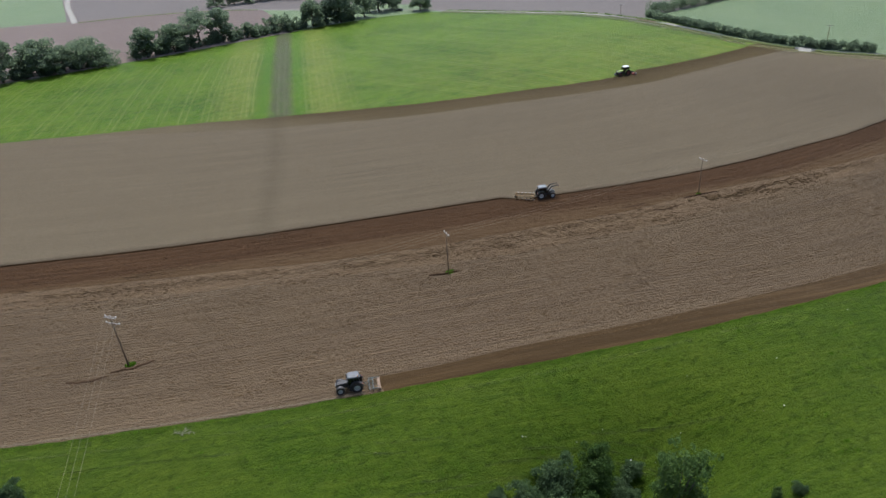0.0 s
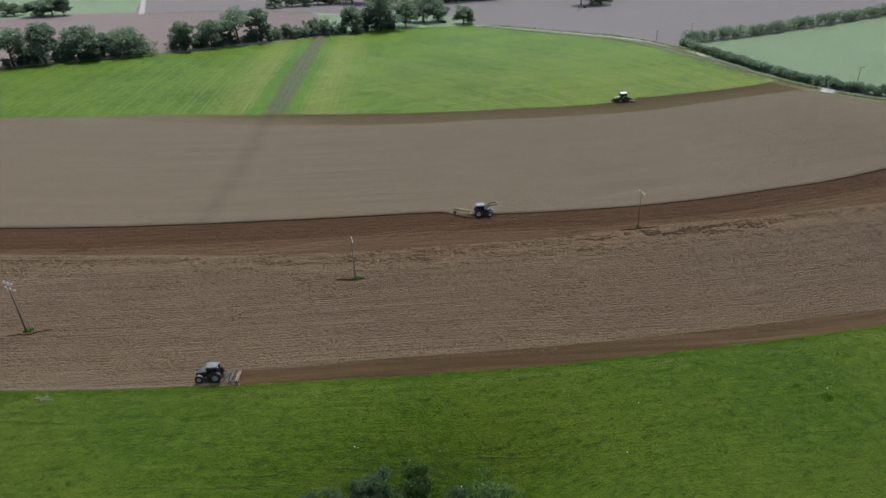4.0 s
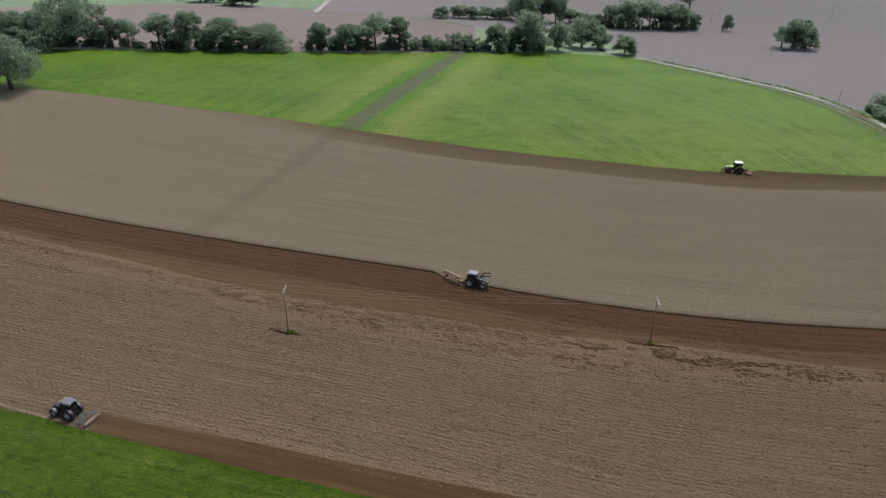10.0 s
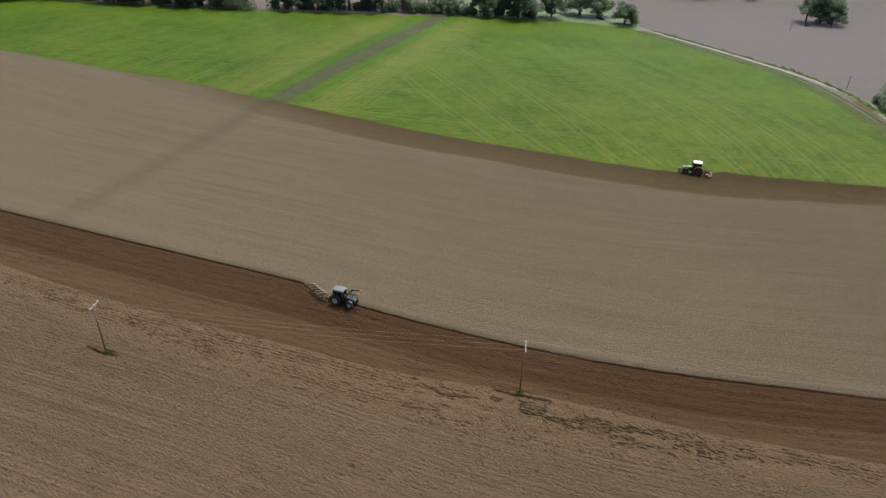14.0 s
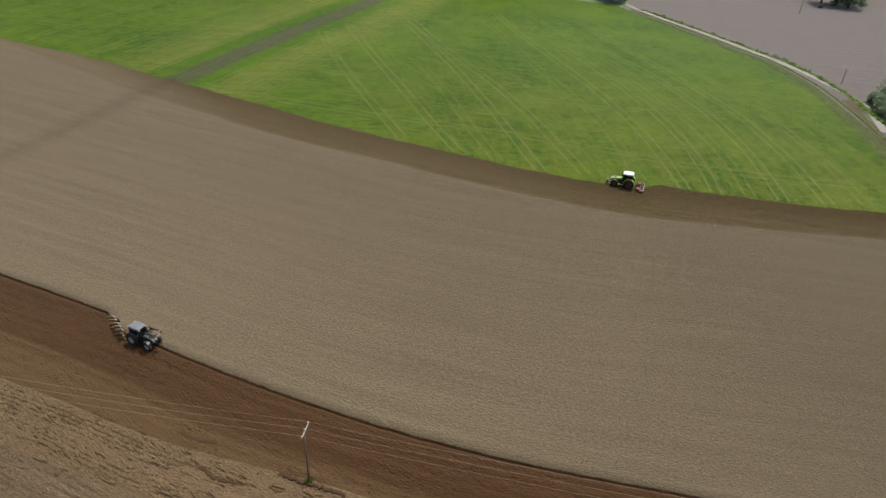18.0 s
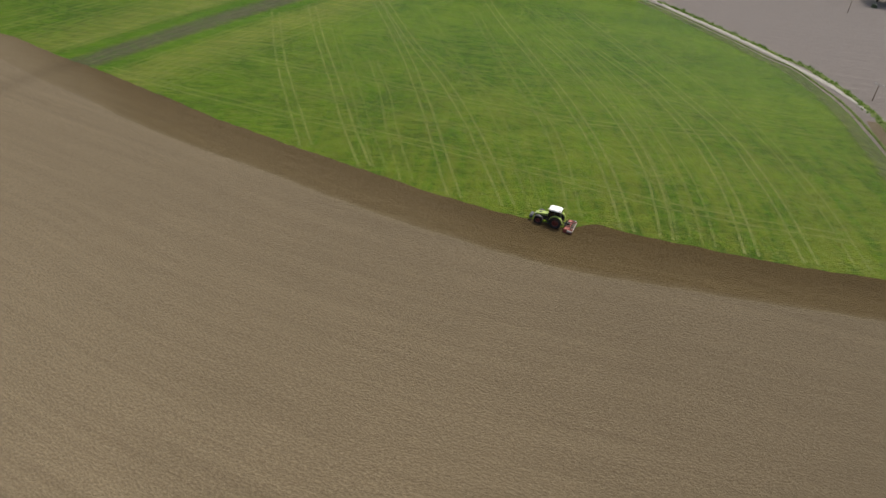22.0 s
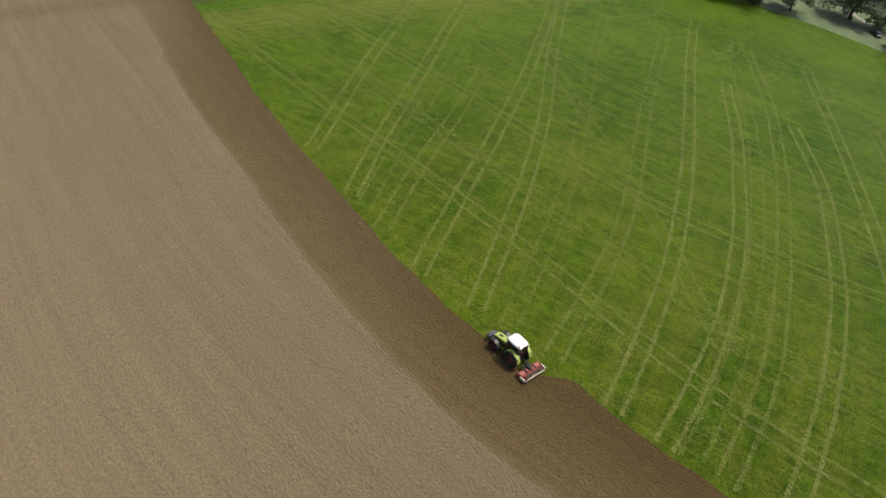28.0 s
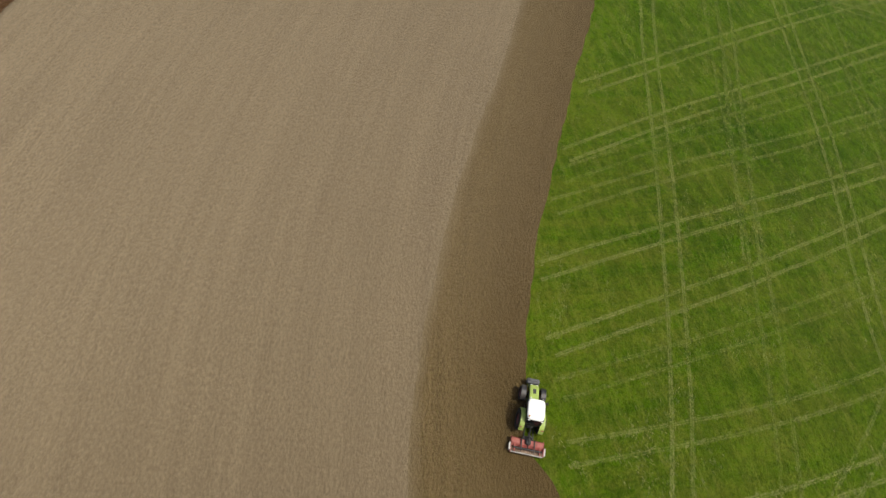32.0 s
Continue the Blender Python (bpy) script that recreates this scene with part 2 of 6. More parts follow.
        c = n.mix(n.math("MULTIPLY", lush, 0.5), c, mid)
        faded = n.math("MULTIPLY", n.span(n.math("ADD", away, n.math("MULTIPLY", fray, 1.5)), 8.5, 12.0), n.span(n.math("ADD", away, fray), 26.0, 17.0))
        c = n.mix(n.math("MULTIPLY", n.math("MULTIPLY", faded, n.span(lines, 0.4, 0.62, 0.25, 1.0)), 0.5), c, straw)
    if pressed:
        # dry stalks pressed into the sward by a wheel: thick in the middle, broken along the way
        track = n.split(n.field("Track"))
        middle = n.math("ABSOLUTE", n.math("SUBTRACT", n.math("ABSOLUTE", n.math("SUBTRACT", track[1], 0.5)), 0.19))
        frayed = n.math("ADD", middle, n.math("MULTIPLY", n.math("SUBTRACT", n.noise(at, 1.6, 5, 0.75), 0.5), 0.5))
        lying = n.math("MULTIPLY", n.span(frayed, 0.24, -0.04), n.span(n.noise(n.scaled(n.field("Track"), 1.0, 0.01), 0.16, 5, 0.7), 0.38, 0.56, 0.22, 1.0))
        lying = n.math("MULTIPLY", lying, n.span(n.noise(at, 5.0, 4, 0.7), 0.40, 0.64, 0.15, 1.0))
        lying = n.math("MULTIPLY", lying, n.split(n.field("Cover"))[0])
        c = n.mix(lying, c, pressed)
    return n.done(c, polish, n.bump(height, 1.0, 0.5), spec=gloss, gleam=(0.72, 1.0, 0.2, 1), sheen=sheen, sheen_tint=tint)


def paint(name, colour, rough=0.4, metal=0.0, dirt=(0.16, 0.12, 0.085), amount=0.35, scale=2.5):
    """Painted or bare sheet metal with field dust on it."""
    n = Nodes(name)
    co = n.add("TexCoord").outputs["Object"]
    grime = n.noise(co, scale, 5, 0.65)
    speck = n.noise(co, scale * 9, 3, 0.6)
    mask = n.math("MULTIPLY", n.span(grime, 0.42, 0.72), n.span(speck, 0.3, 0.7, 0.5, 1.0))
    c = n.mix(n.math("MULTIPLY", mask, amount), colour, dirt)
    r = n.span(mask, 0.0, 1.0, rough, min(1.0, rough + 0.4))
    return n.done(c, r, n.bump(speck, 0.1, 0.01), metal, 0.5)


def rubber(name):
    n = Nodes(name)
    co = n.add("TexCoord").outputs["Object"]
    dust = n.noise(co, 5.0, 4, 0.6)
    c = n.mix(n.span(dust, 0.4, 0.7, 0.0, 0.7), (0.018, 0.017, 0.016), (0.085, 0.065, 0.05))
    return n.done(c, 0.88, n.bump(dust, 0.3, 0.02))


def glass(name, tint=(0.03, 0.035, 0.035)):
    n = Nodes(name)
    n.bsdf.inputs["Transmission Weight"].default_value = 0.75
    n.bsdf.inputs["IOR"].default_value = 1.45
    return n.done(tint, 0.06, None, 0.0, 0.5)


def leaves(name, deep, mid, tip, rough=0.75):
    n = Nodes(name)
    rnd = n.add("NewGeometry").outputs["Random Per Island"]
    ob = n.add("ObjectInfo").outputs["Random"]
    c = n.mix(rnd, deep, mid)
    c = n.mix(n.span(n.noise(n.place(), 0.35, 3), 0.45, 0.7, 0.0, 0.7), c, tip)
    c = n.mix(n.math("MULTIPLY", ob, 0.35), c, deep)
    n.bsdf.inputs["Subsurface Weight"].default_value = 0.0
    m = n.done(c, rough, None, spec=0.06)
    thin = n.add("BsdfTranslucent")
    n.put(thin.inputs["Color"], n.mix(1.0, c, (2.1, 2.1, 1.7), "MULTIPLY"))
    both = n.add("MixShader")
    both.inputs[0].default_value = 0.5
    out = n.t.nodes["Material Output"]
    n.link(n.bsdf.outputs[0], both.inputs[1])
    n.link(thin.outputs[0], both.inputs[2])
    n.link(both.outputs[0], out.inputs[0])
    return m


def bark(name, dark=(0.05, 0.04, 0.03), light=(0.13, 0.11, 0.085)):
    n = Nodes(name)
    co = n.add("TexCoord").outputs["Object"]
    grain = n.noise(n.scaled(co, 6, 6, 1.2), 1.0, 6, 0.7)
    return n.done(n.mix(n.span(grain, 0.3, 0.7), dark, light), 0.95, n.bump(grain, 0.8, 0.05))


def gravel(name, dark, light):
    n = Nodes(name)
    at = n.place()
    stones, broad = n.noise(at, 14.0, 4, 0.7), n.noise(at, 0.3, 4, 0.6)
    c = n.mix(n.span(stones, 0.3, 0.7), dark, light)
    c = n.mix(n.span(broad, 0.45, 0.7, 0.0, 0.5), c, dark)
    return n.done(c, 0.95, n.bump(stones, 0.4, 0.04))


M_PASTURE = turf("pasture_grass", (0.0188, 0.043, 0.003), (0.046, 0.083, 0.005), (0.072, 0.099, 0.009), (0.11, 0.11, 0.03), 0.12, 0.6, 18, sheen=0.05, gloss=0.05, spots=0.65, ridges=0.4)
CUT_GRASS = dict(dark=(0.0125, 0.050, 0.0006), mid=(0.046, 0.114, 0.001), pale=(0.090, 0.153, 0.006), straw=(0.185, 0.185, 0.040), streaks=0.30, tuft=0.45, turn=-14, wear=0.5, sheen=0.0, gloss=0.13, polish=0.57, spots=0.35, drifts=0.36, fallow=(0.050, 0.051, 0.029))
M_MEADOW = turf("cut_meadow", **CUT_GRASS)
M_TRACK = turf("pressed_meadow", **CUT_GRASS, pressed=(0.262, 0.262, 0.100))
# distance haze is put into this grass's paler, greyer colours and sheen
M_FARGREEN = turf("hazed_distant_grass", (0.075, 0.115, 0.045), (0.092, 0.132, 0.054), (0.108, 0.145, 0.062), (0.13, 0.155, 0.08), 0.2, 0.2, 40, sheen=0.25, tint=(0.9, 1.0, 0.9, 1))
M_SOIL = soil("ploughed_soil", (0.073, 0.046, 0.0236), (0.161, 0.1115, 0.0565), (0.238, 0.1655, 0.093), 0.38, 0.8, 0.8, 4.6, 0.5, passes=0.28, wide=5.5, dashes=0.10, chop=0.5, lens_shade=(130, 108, 42), sheen=0.09)
M_CLOD = soil("rough_clods", (0.076, 0.047, 0.0240), (0.167, 0.113, 0.0580), (0.247, 0.170, 0.095), 0.3, 1.8, 0.5, 3.8, 0.38, dashes=0.10, chop=0.5, lens_shade=(130, 108, 42), sheen=0.08)
M_FRESH = soil("fresh_turned_soil", (0.032, 0.0150, 0.0058), (0.066, 0.0330, 0.0125), (0.106, 0.056, 0.0230), 0.2, 1.5, 0.30, 3.4, 0.42, passes=0.55, wide=2.5, drying=(0.128, 0.081, 0.0385), dashes=0.08, chop=0.25, lens_shade=(130, 108, 42), sheen=0.05)
M_TILTH = soil("harrowed_tilth", (0.036, 0.0195, 0.006), (0.066, 0.038, 0.0128), (0.122, 0.075, 0.0295), 0.12, 0.9, 0.14, 3.5, 0.75, passes=0.5, wide=0.8)
M_STUBBLE = soil("dry_worked_soil", (0.086, 0.065, 0.0375), (0.155, 0.120, 0.072), (0.218, 0.172, 0.106), 0.06, 4.0, 0.33, 3.6, 0.28, 0.02, 0.12, passes=0.10, chop=0.3, lens_shade=(122, 122, 48))
M_BAND = soil("newly_worked_turf", (0.062, 0.041, 0.0155), (0.112, 0.080, 0.034), (0.164, 0.120, 0.055), 0.25, 3.0, 0.45, 3.6, 0.3, 0.03, 0.06, (0.128, 0.115, 0.036), passes=0.35, wide=1.8, chop=0.3, newest=(0.068, 0.045, 0.015), oldest=(0.149, 0.117, 0.069))
# haze over the far soil is put into these lifted colours and sheen
M_REDFIELD = soil("hazed_red_soil", (0.150, 0.104, 0.088), (0.188, 0.136, 0.116), (0.222, 0.166, 0.142), 0.8, 5.0, 0.4, 0.6, 0.6, 0.03, 0.25, passes=0.35, wide=4.0)
M_GREYFIELD = soil("hazed_grey_soil", (0.132, 0.108, 0.096), (0.168, 0.140, 0.126), (0.200, 0.170, 0.154), 0.3, 6.0, 0.3, 0.6, 0.55, 0.012, 0.25, passes=0.25, wide=9.0)
M_GRAVEL = gravel("pale_gravel", (0.15, 0.142, 0.126), (0.26, 0.248, 0.222))
M_TARMAC = gravel("worn_tarmac", (0.050, 0.051, 0.053), (0.085, 0.086, 0.088))
M_BARK = bark("bark")
M_POLE = bark("weathered_pole", (0.12, 0.086, 0.056), (0.23, 0.17, 0.115))
M_RUBBER = rubber("tyre_rubber")
M_GLASS = glass("tinted_cab_glass")
# far trees: haze is put into the oak and ash colours, lifted towards grey
M_LEAF_OAK = leaves("hazed_oak_leaves", (0.104, 0.136, 0.100), (0.122, 0.157, 0.114), (0.138, 0.172, 0.125))
M_LEAF_ASH = leaves("hazed_ash_leaves", (0.112, 0.145, 0.112), (0.132, 0.167, 0.128), (0.150, 0.185, 0.140))
M_LEAF_WILLOW = leaves("willow_leaves", (0.048, 0.080, 0.028), (0.076, 0.118, 0.040), (0.10, 0.145, 0.058))
M_LEAF_ELDER = leaves("grey_green_leaves", (0.042, 0.068, 0.032), (0.068, 0.102, 0.050), (0.095, 0.132, 0.070))
M_LEAF_HOLLY = leaves("holly_leaves", (0.026, 0.048, 0.014), (0.045, 0.076, 0.022), (0.07, 0.105, 0.036))
M_DARKMETAL = paint("dark_metal", (0.025, 0.026, 0.028), 0.5, 0.4)
M_STEEL = paint("bare_steel", (0.42, 0.41, 0.39), 0.38, 0.9, amount=0.45)
M_CABLE = paint("overhead_wire", (0.33, 0.29, 0.21), 0.6, 0.2, amount=0.1)
M_PORCELAIN = paint("white_insulator", (0.75, 0.75, 0.72), 0.25, 0.0, amount=0.15)
M_TUFT = leaves("grass_tufts", (0.040, 0.088, 0.008), (0.062, 0.118, 0.011), (0.085, 0.14, 0.018), 0.8)

# ---- the lie of the land ----
SWELLS = (-2.46, -3.20, -1.80, -4.02, 6.49, -2.27, 5.53, -2.91, 6.58, -0.51, -2.72, -0.91, 0.30, 0.33, -0.90, -8.33, -0.34, -0.52, -3.86, -12.33)
SWELL_X, SWELL_Y = (-160, -40, 80, 200), (60, 180, 300, 420, 540)


def land(x, y):
    """Height of the ground: low swells under the fields and a hollow in the pasture where bushes grow."""
    x, y = np.asarray(x, float), np.asarray(y, float)
    z, heights = np.zeros(np.broadcast(x, y).shape), iter(SWELLS)
    for cy in SWELL_Y:
        for cx in SWELL_X:
            z = z + next(heights) * np.exp(-((x - cx) ** 2 + (y - cy) ** 2) / 14450.0)
    return z - 11.0 * np.exp(-(((x + 24) / 25) ** 2) - ((y - 47) / 14) ** 2)


def lz(x, y):
    return float(land(x, y))


def curve(*pairs, smooth=True):
    """A field line: y for every x, through the given places, running on straight beyond them."""
    px, py = np.array(pairs[::2], float), np.array(pairs[1::2], float)
    slope = np.gradient(py, px)

    def at(x):
        x = np.asarray(x, float)
        k = np.clip(np.searchsorted(px, x) - 1, 0, len(px) - 2)
        w = px[k + 1] - px[k]
        s = np.clip((x - px[k]) / w, 0, 1)
        if smooth:
            a, b = py[k], py[k + 1]
            y = (2 * s**3 - 3 * s**2 + 1) * a + (s**3 - 2 * s**2 + s) * w * slope[k] + (3 * s**2 - 2 * s**3) * b + (s**3 - s**2) * w * slope[k + 1]
        else:
            y = py[k] * (1 - s) + py[k + 1] * s
        return y + np.minimum(x - px[0], 0) * slope[0] * 0.3 + np.maximum(x - px[-1], 0) * slope[-1] * 0.3

    return at


TRACTOR_X, PLOUGH_X = -46.8, 4.0
pasture_edge = curve(-150, 111, -102, 95, -79, 88.3, -54, 81.3, -40, 77.7, -18, 72.4, 12, 65.3, 43, 59.2, 55, 57.4, 90, 51.8, 140, 46)
clod_low = curve(-130, 139, -92, 129.5, -60, 120, -36, 112.5, -19, 107, -8, 103.7, 8, 100, 19, 97.3, 42, 94.3, 67, 91.2, 110, 86, 150, 82)
clod_high = curve(-130, 147, -92, 135.5, -72, 130, -60, 126.5, -48, 122.5, -25, 116, -13, 113, 4, 109, 20, 105, 43, 101.8, 67, 97.3, 110, 92.5, 150, 88.5)
furrow_new = curve(-150, 159, -105, 150.3, -75, 143.5, -49, 138, -22, 131.7, 0, 126, 16, 121.2, 30, 117, 60, 111, 114, 110)
furrow_old = curve(-60, 138, -22, 129, 0, 123.2, 9, 121.2, 17, 118.7, 28, 115.5, 44, 111.6, 60, 109, 82, 107.5, 96, 107, 114, 108.4, 150, 112)
band_low = curve(-200, 246, -110, 225.6, -80, 219.5, -57, 210.6, -35, 201.8, -16, 195.2, -5, 190.8, 17, 183.2, 34, 178.6, 45, 174.8, 60, 170.9, 71.5, 168.5, 80, 167.2, 92, 167.0, 106, 168.0, 130, 170.4, 150, 172)
meadow_low = curve(-200, 240, -135, 228, -108, 225, -86, 222, -51, 217.2, -35, 212.3, -24, 209.3, -11, 205.0, 12, 196.2, 27, 191.2, 41, 187.0, 54, 183.0, 65, 180.2, 74, 178.7, 80, 178.2, 84, 178.0, 86, 179.7, 94, 179.6, 104, 179.5, 118, 179.9, 131, 181.2, 150, 185)
meadow_high = curve(-400, 270, -220, 285, -151, 292, -128, 297, -97, 306, -63, 319, -16, 337, 24, 351, 58, 360, 91, 361, smooth=True)
road_side = curve(91, 362, 105, 345, 118, 324, 131, 300, 141.5, 274, 145, 248, 146.2, 222, 146.9, 200, 149, 186, 154.5, 170, 164, 156, 171, 148.5, 182, 137, 200, 118.5, 260, 70)
hedge_far = curve(140, 252, 160, 254.5, 224, 261, 330, 264, 600, 266)
lane = curve(-600, 440, -290, 465, -130, 481, -88, 466, -48, 457, -8, 446, 23, 420, 64, 392, 95, 366)


POLE_FEET = [(-83.2, 105.8), (-22.9, 104.2), (40.2, 102.0), (117.2, 98.4)]


def furrow(x):
    x = np.asarray(x, float)
    s = np.clip((x - PLOUGH_X + 2) / 4.0, 0, 1)
    return furrow_new(x) * (1 - s) + furrow_old(x) * s


def field_end(x):
    """The far limit of the worked field and of the meadow: hedge row, then the curving road."""
    x = np.asarray(x, float)
    return np.where(x < 91, meadow_high(x), road_side(x))


def value_noise(x, y, seed=0):
    """Smooth noise from -1 to 1, cells one unit wide."""
    rng = np.random.RandomState(seed)
    grid = rng.rand(256, 256) * 2 - 1
    xi, yi = np.floor(x).astype(int), np.floor(y).astype(int)
    fx, fy = x - xi, y - yi
    fx, fy = fx * fx * (3 - 2 * fx), fy * fy * (3 - 2 * fy)
    a, b = grid[yi % 256, xi % 256], grid[yi % 256, (xi + 1) % 256]
    c, d = grid[(yi + 1) % 256, xi % 256], grid[(yi + 1) % 256, (xi + 1) % 256]
    return (a * (1 - fx) + b * fx) * (1 - fy) + (c * (1 - fx) + d * fx) * fy


def build_ground():
    xs = np.concatenate([np.linspace(-2600, -320, 18), np.arange(-300, -130, 4.0), np.arange(-130, 128, 0.55), np.arange(128, 176, 1.5), np.arange(176, 300, 4.0), np.linspace(320, 2600, 18)])
    end = field_end(xs)
    lim = [np.minimum(c(xs), end - 0.02 * k - 0.02) for k, c in ((8, pasture_edge), (6, clod_low), (5, clod_high), (4, furrow), (3, band_low), (2, meadow_low))]
    e, cl, ch, fu, bl, ml = lim
    close = np.abs(xs) < 150
    straight = e
    e = e + close * (0.12 * value_noise(xs / 1.4, xs * 0, 21) + 0.15 * value_noise(xs / 5, xs * 0, 22))
    ml = np.minimum(ml + close * (0.16 * value_noise(xs / 1.3, xs * 0, 23) + 0.18 * value_noise(xs / 4, xs * 0, 24)), end - 0.03)
    bl = bl + close * (0.10 * value_noise(xs / 1.5, xs * 0, 25) + 0.2 * value_noise(xs / 6, xs * 0, 26))
    fu = fu + close * 0.07 * value_noise(xs / 1.2, xs * 0, 27)
    strip = np.minimum(straight + 3.75 + 0.9 * np.clip((xs + 38) / 15, 0, 1), cl - 0.5)
    bl = np.minimum(bl, ml - 0.01)
    side = np.where(xs > 146, np.maximum(hedge_far(xs), end + 0.5), end + 0.02)
    ln = np.where(xs < 95, np.maximum(lane(xs), side + 2), side + 0.5)
    near = np.minimum(e - 75, -30)
    floor = np.maximum(fu - 0.34, ch + 0.05)
    wall = np.maximum(fu - 0.10, floor + 0.02)
    lines = [near * 0 - 1500, near, e, strip, cl, ch, floor, wall, fu, bl, ml, end, side, ln, np.maximum(ln + 260, 760), near * 0 + 3500]
    counts = [12, 75, 5, 66, 24, 44, 4, 1, 44, 22, 44, 6, 30, 44, 24]
    rows, zone = [], []
    for k, (a, b, n) in enumerate(zip(lines[:-1], lines[1:], counts)):
        for j in range(n):
            s = j / n
            if k == 0:
                s = 1 - (1 - s) ** 2
            if k == 14:
                s = s**2
            rows.append(a * (1 - s) + b * s)
            zone.append(k)
    rows.append(lines[-1])
    Y = np.array(rows)
    X = np.broadcast_to(xs, Y.shape).copy()
    Z = land(X, Y)
    V = Y - furrow_new(X)
    zone = np.array(zone)
    # relief of the worked earth: ridges, clods, and the step down into the open furrow
    fine = np.abs(X) < 140
    inner = lambda lo, hi: np.clip(np.minimum((Y - lo) / 1.5, (hi - Y) / 1.5), 0, 1) * fine
    body = inner(e, fu)
    clod = inner(cl - 3, ch + 2) * np.clip(0.55 + 0.9 * value_noise(X / 9, Y / 9, 5), 0.15, 1)
    Z += body * (0.05 * value_noise(X / 2.2, V / 0.9, 1) + 0.04 * value_noise(X / 0.9, V / 0.6, 2))
    Z += clod * (0.10 * (0.5 - np.abs(value_noise(X / 4.0, V / 1.3, 3))) + 0.07 * value_noise(X / 1.4, V / 0.95, 4))
    fresh = inner(ch, fu)
    Z += fresh * 0.03 * np.sin(V * 2 * np.pi / 1.5 + value_noise(X / 6, V / 3, 7))
    dip = Y - fu
    Z -= fine * 0.26 * np.clip((dip + 0.5) / 0.25, 0, 1) * (dip < -0.07)
    Z += inner(fu, bl) * 0.02 * value_noise(X / 3, V / 1.2, 8) + inner(bl, ml) * 0.06 * value_noise(X / 1.6, V / 0.8, 9)
    graze = np.clip((e - Y) / 2, 0, 1) * (Y > -20) * fine
    Z += graze * (0.10 * value_noise(X / 4, Y / 3, 10) + 0.06 * value_noise(X / 1.5, Y / 1.3, 11))
    mound_x, mound_y = POLE_FEET[2]
    Z += 0.3 * np.exp(-(((X - mound_x - 0.5) / 2.2) ** 2) - ((Y - mound_y - 0.9 + 0.2 * (X - mound_x)) / 0.9) ** 2)
    nr, nc = Y.shape
    verts = np.stack([X, Y, Z], -1).reshape(-1, 3)
    i = np.arange(nr * nc).reshape(nr, nc)
    faces = np.stack([i[:-1, :-1], i[:-1, 1:], i[1:, 1:], i[1:, :-1]], -1).reshape(-1, 4)
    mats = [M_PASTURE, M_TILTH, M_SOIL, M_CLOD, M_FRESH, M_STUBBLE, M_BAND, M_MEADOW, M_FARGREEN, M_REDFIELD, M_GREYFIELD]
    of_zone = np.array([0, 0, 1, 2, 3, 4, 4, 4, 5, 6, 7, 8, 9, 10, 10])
    index = np.repeat(of_zone[zone][:, None], nc - 1, 1)
    cx = (X[:-1, :-1] + X[:-1, 1:]) / 2
    cy = (Y[:-1, :-1] + Y[1:, :-1]) / 2
    index[(index == 1) & (cx < TRACTOR_X)] = 2
    # bare soil runs on up to the road
    index[(index == 8) & (cy < 250) & (cx > 140) & (cx < np.interp(cy, (72, 120, 138, 150.3, 157.3, 168.5, 185, 203, 222, 250), (262, 203, 184, 172.3, 165.3, 157, 150.5, 148.5, 148.8, 150.5)))] = 5
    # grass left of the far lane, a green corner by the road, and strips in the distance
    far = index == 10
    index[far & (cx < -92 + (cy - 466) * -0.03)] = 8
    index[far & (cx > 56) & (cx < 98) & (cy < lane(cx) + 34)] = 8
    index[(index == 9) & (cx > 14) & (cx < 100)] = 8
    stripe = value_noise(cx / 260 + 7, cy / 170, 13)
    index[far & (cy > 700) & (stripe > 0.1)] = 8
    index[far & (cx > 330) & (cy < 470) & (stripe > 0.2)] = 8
    me = bpy.data.meshes.new("ground")
    me.vertices.add(len(verts))
    me.vertices.foreach_set("co", verts.ravel())
    me.loops.add(faces.size)
    me.loops.foreach_set("vertex_index", faces.ravel())
    me.polygons.add(len(faces))
    me.polygons.foreach_set("loop_start", np.arange(0, faces.size, 4))
    me.polygons.foreach_set("material_index", index.ravel().astype(np.int32))
    me.polygons.foreach_set("use_smooth", np.ones(len(faces), bool))
    for m in mats:
        me.materials.append(m)
    uv = me.uv_layers.new(name="UVMap")
    flat = np.stack([X.ravel(), V.ravel()], -1)[faces.ravel()]
    uv.data.foreach_set("uv", flat.astype(np.float32).ravel())
    # across the worked band and its drying towards the west; in the meadow, metres from the fallow path
    low, high = np.minimum(bl, ml), ml
    across = np.clip((Y - low) / np.maximum(high - low, 0.01), 0, 1)
    dried = np.maximum(np.clip((-14 - X + 30 * (1 - across)) / 60, 0, 1), 0.16 * np.clip((78 - X) / 18, 0, 1))
    away = np.clip(np.abs(X + 29.5 - (Y - 210) * 0.262) / 30, 0, 1)
    grass = np.repeat((zone == 10)[:, None], nc - 1, 1).ravel()
    worked = me.uv_layers.new(name="Worked")
    sparse = np.clip(1 - (Y - ml) / 80, 0, 1) * np.clip((X - 5) / 55, 0, 1)
    pick = np.where(grass[:, None], away.ravel()[faces], across.ravel()[faces])
    second = np.where(grass[:, None], sparse.ravel()[faces], dried.ravel()[faces])
    worked.data.foreach_set("uv", np.stack([pick, second], -1).astype(np.float32).ravel())
    me.update(calc_edges=True)
    me.validate()
    tagged(new("ground", me), "rolling farmland with ploughed soil, meadow and pasture", "ground", kind="structure")


build_ground()


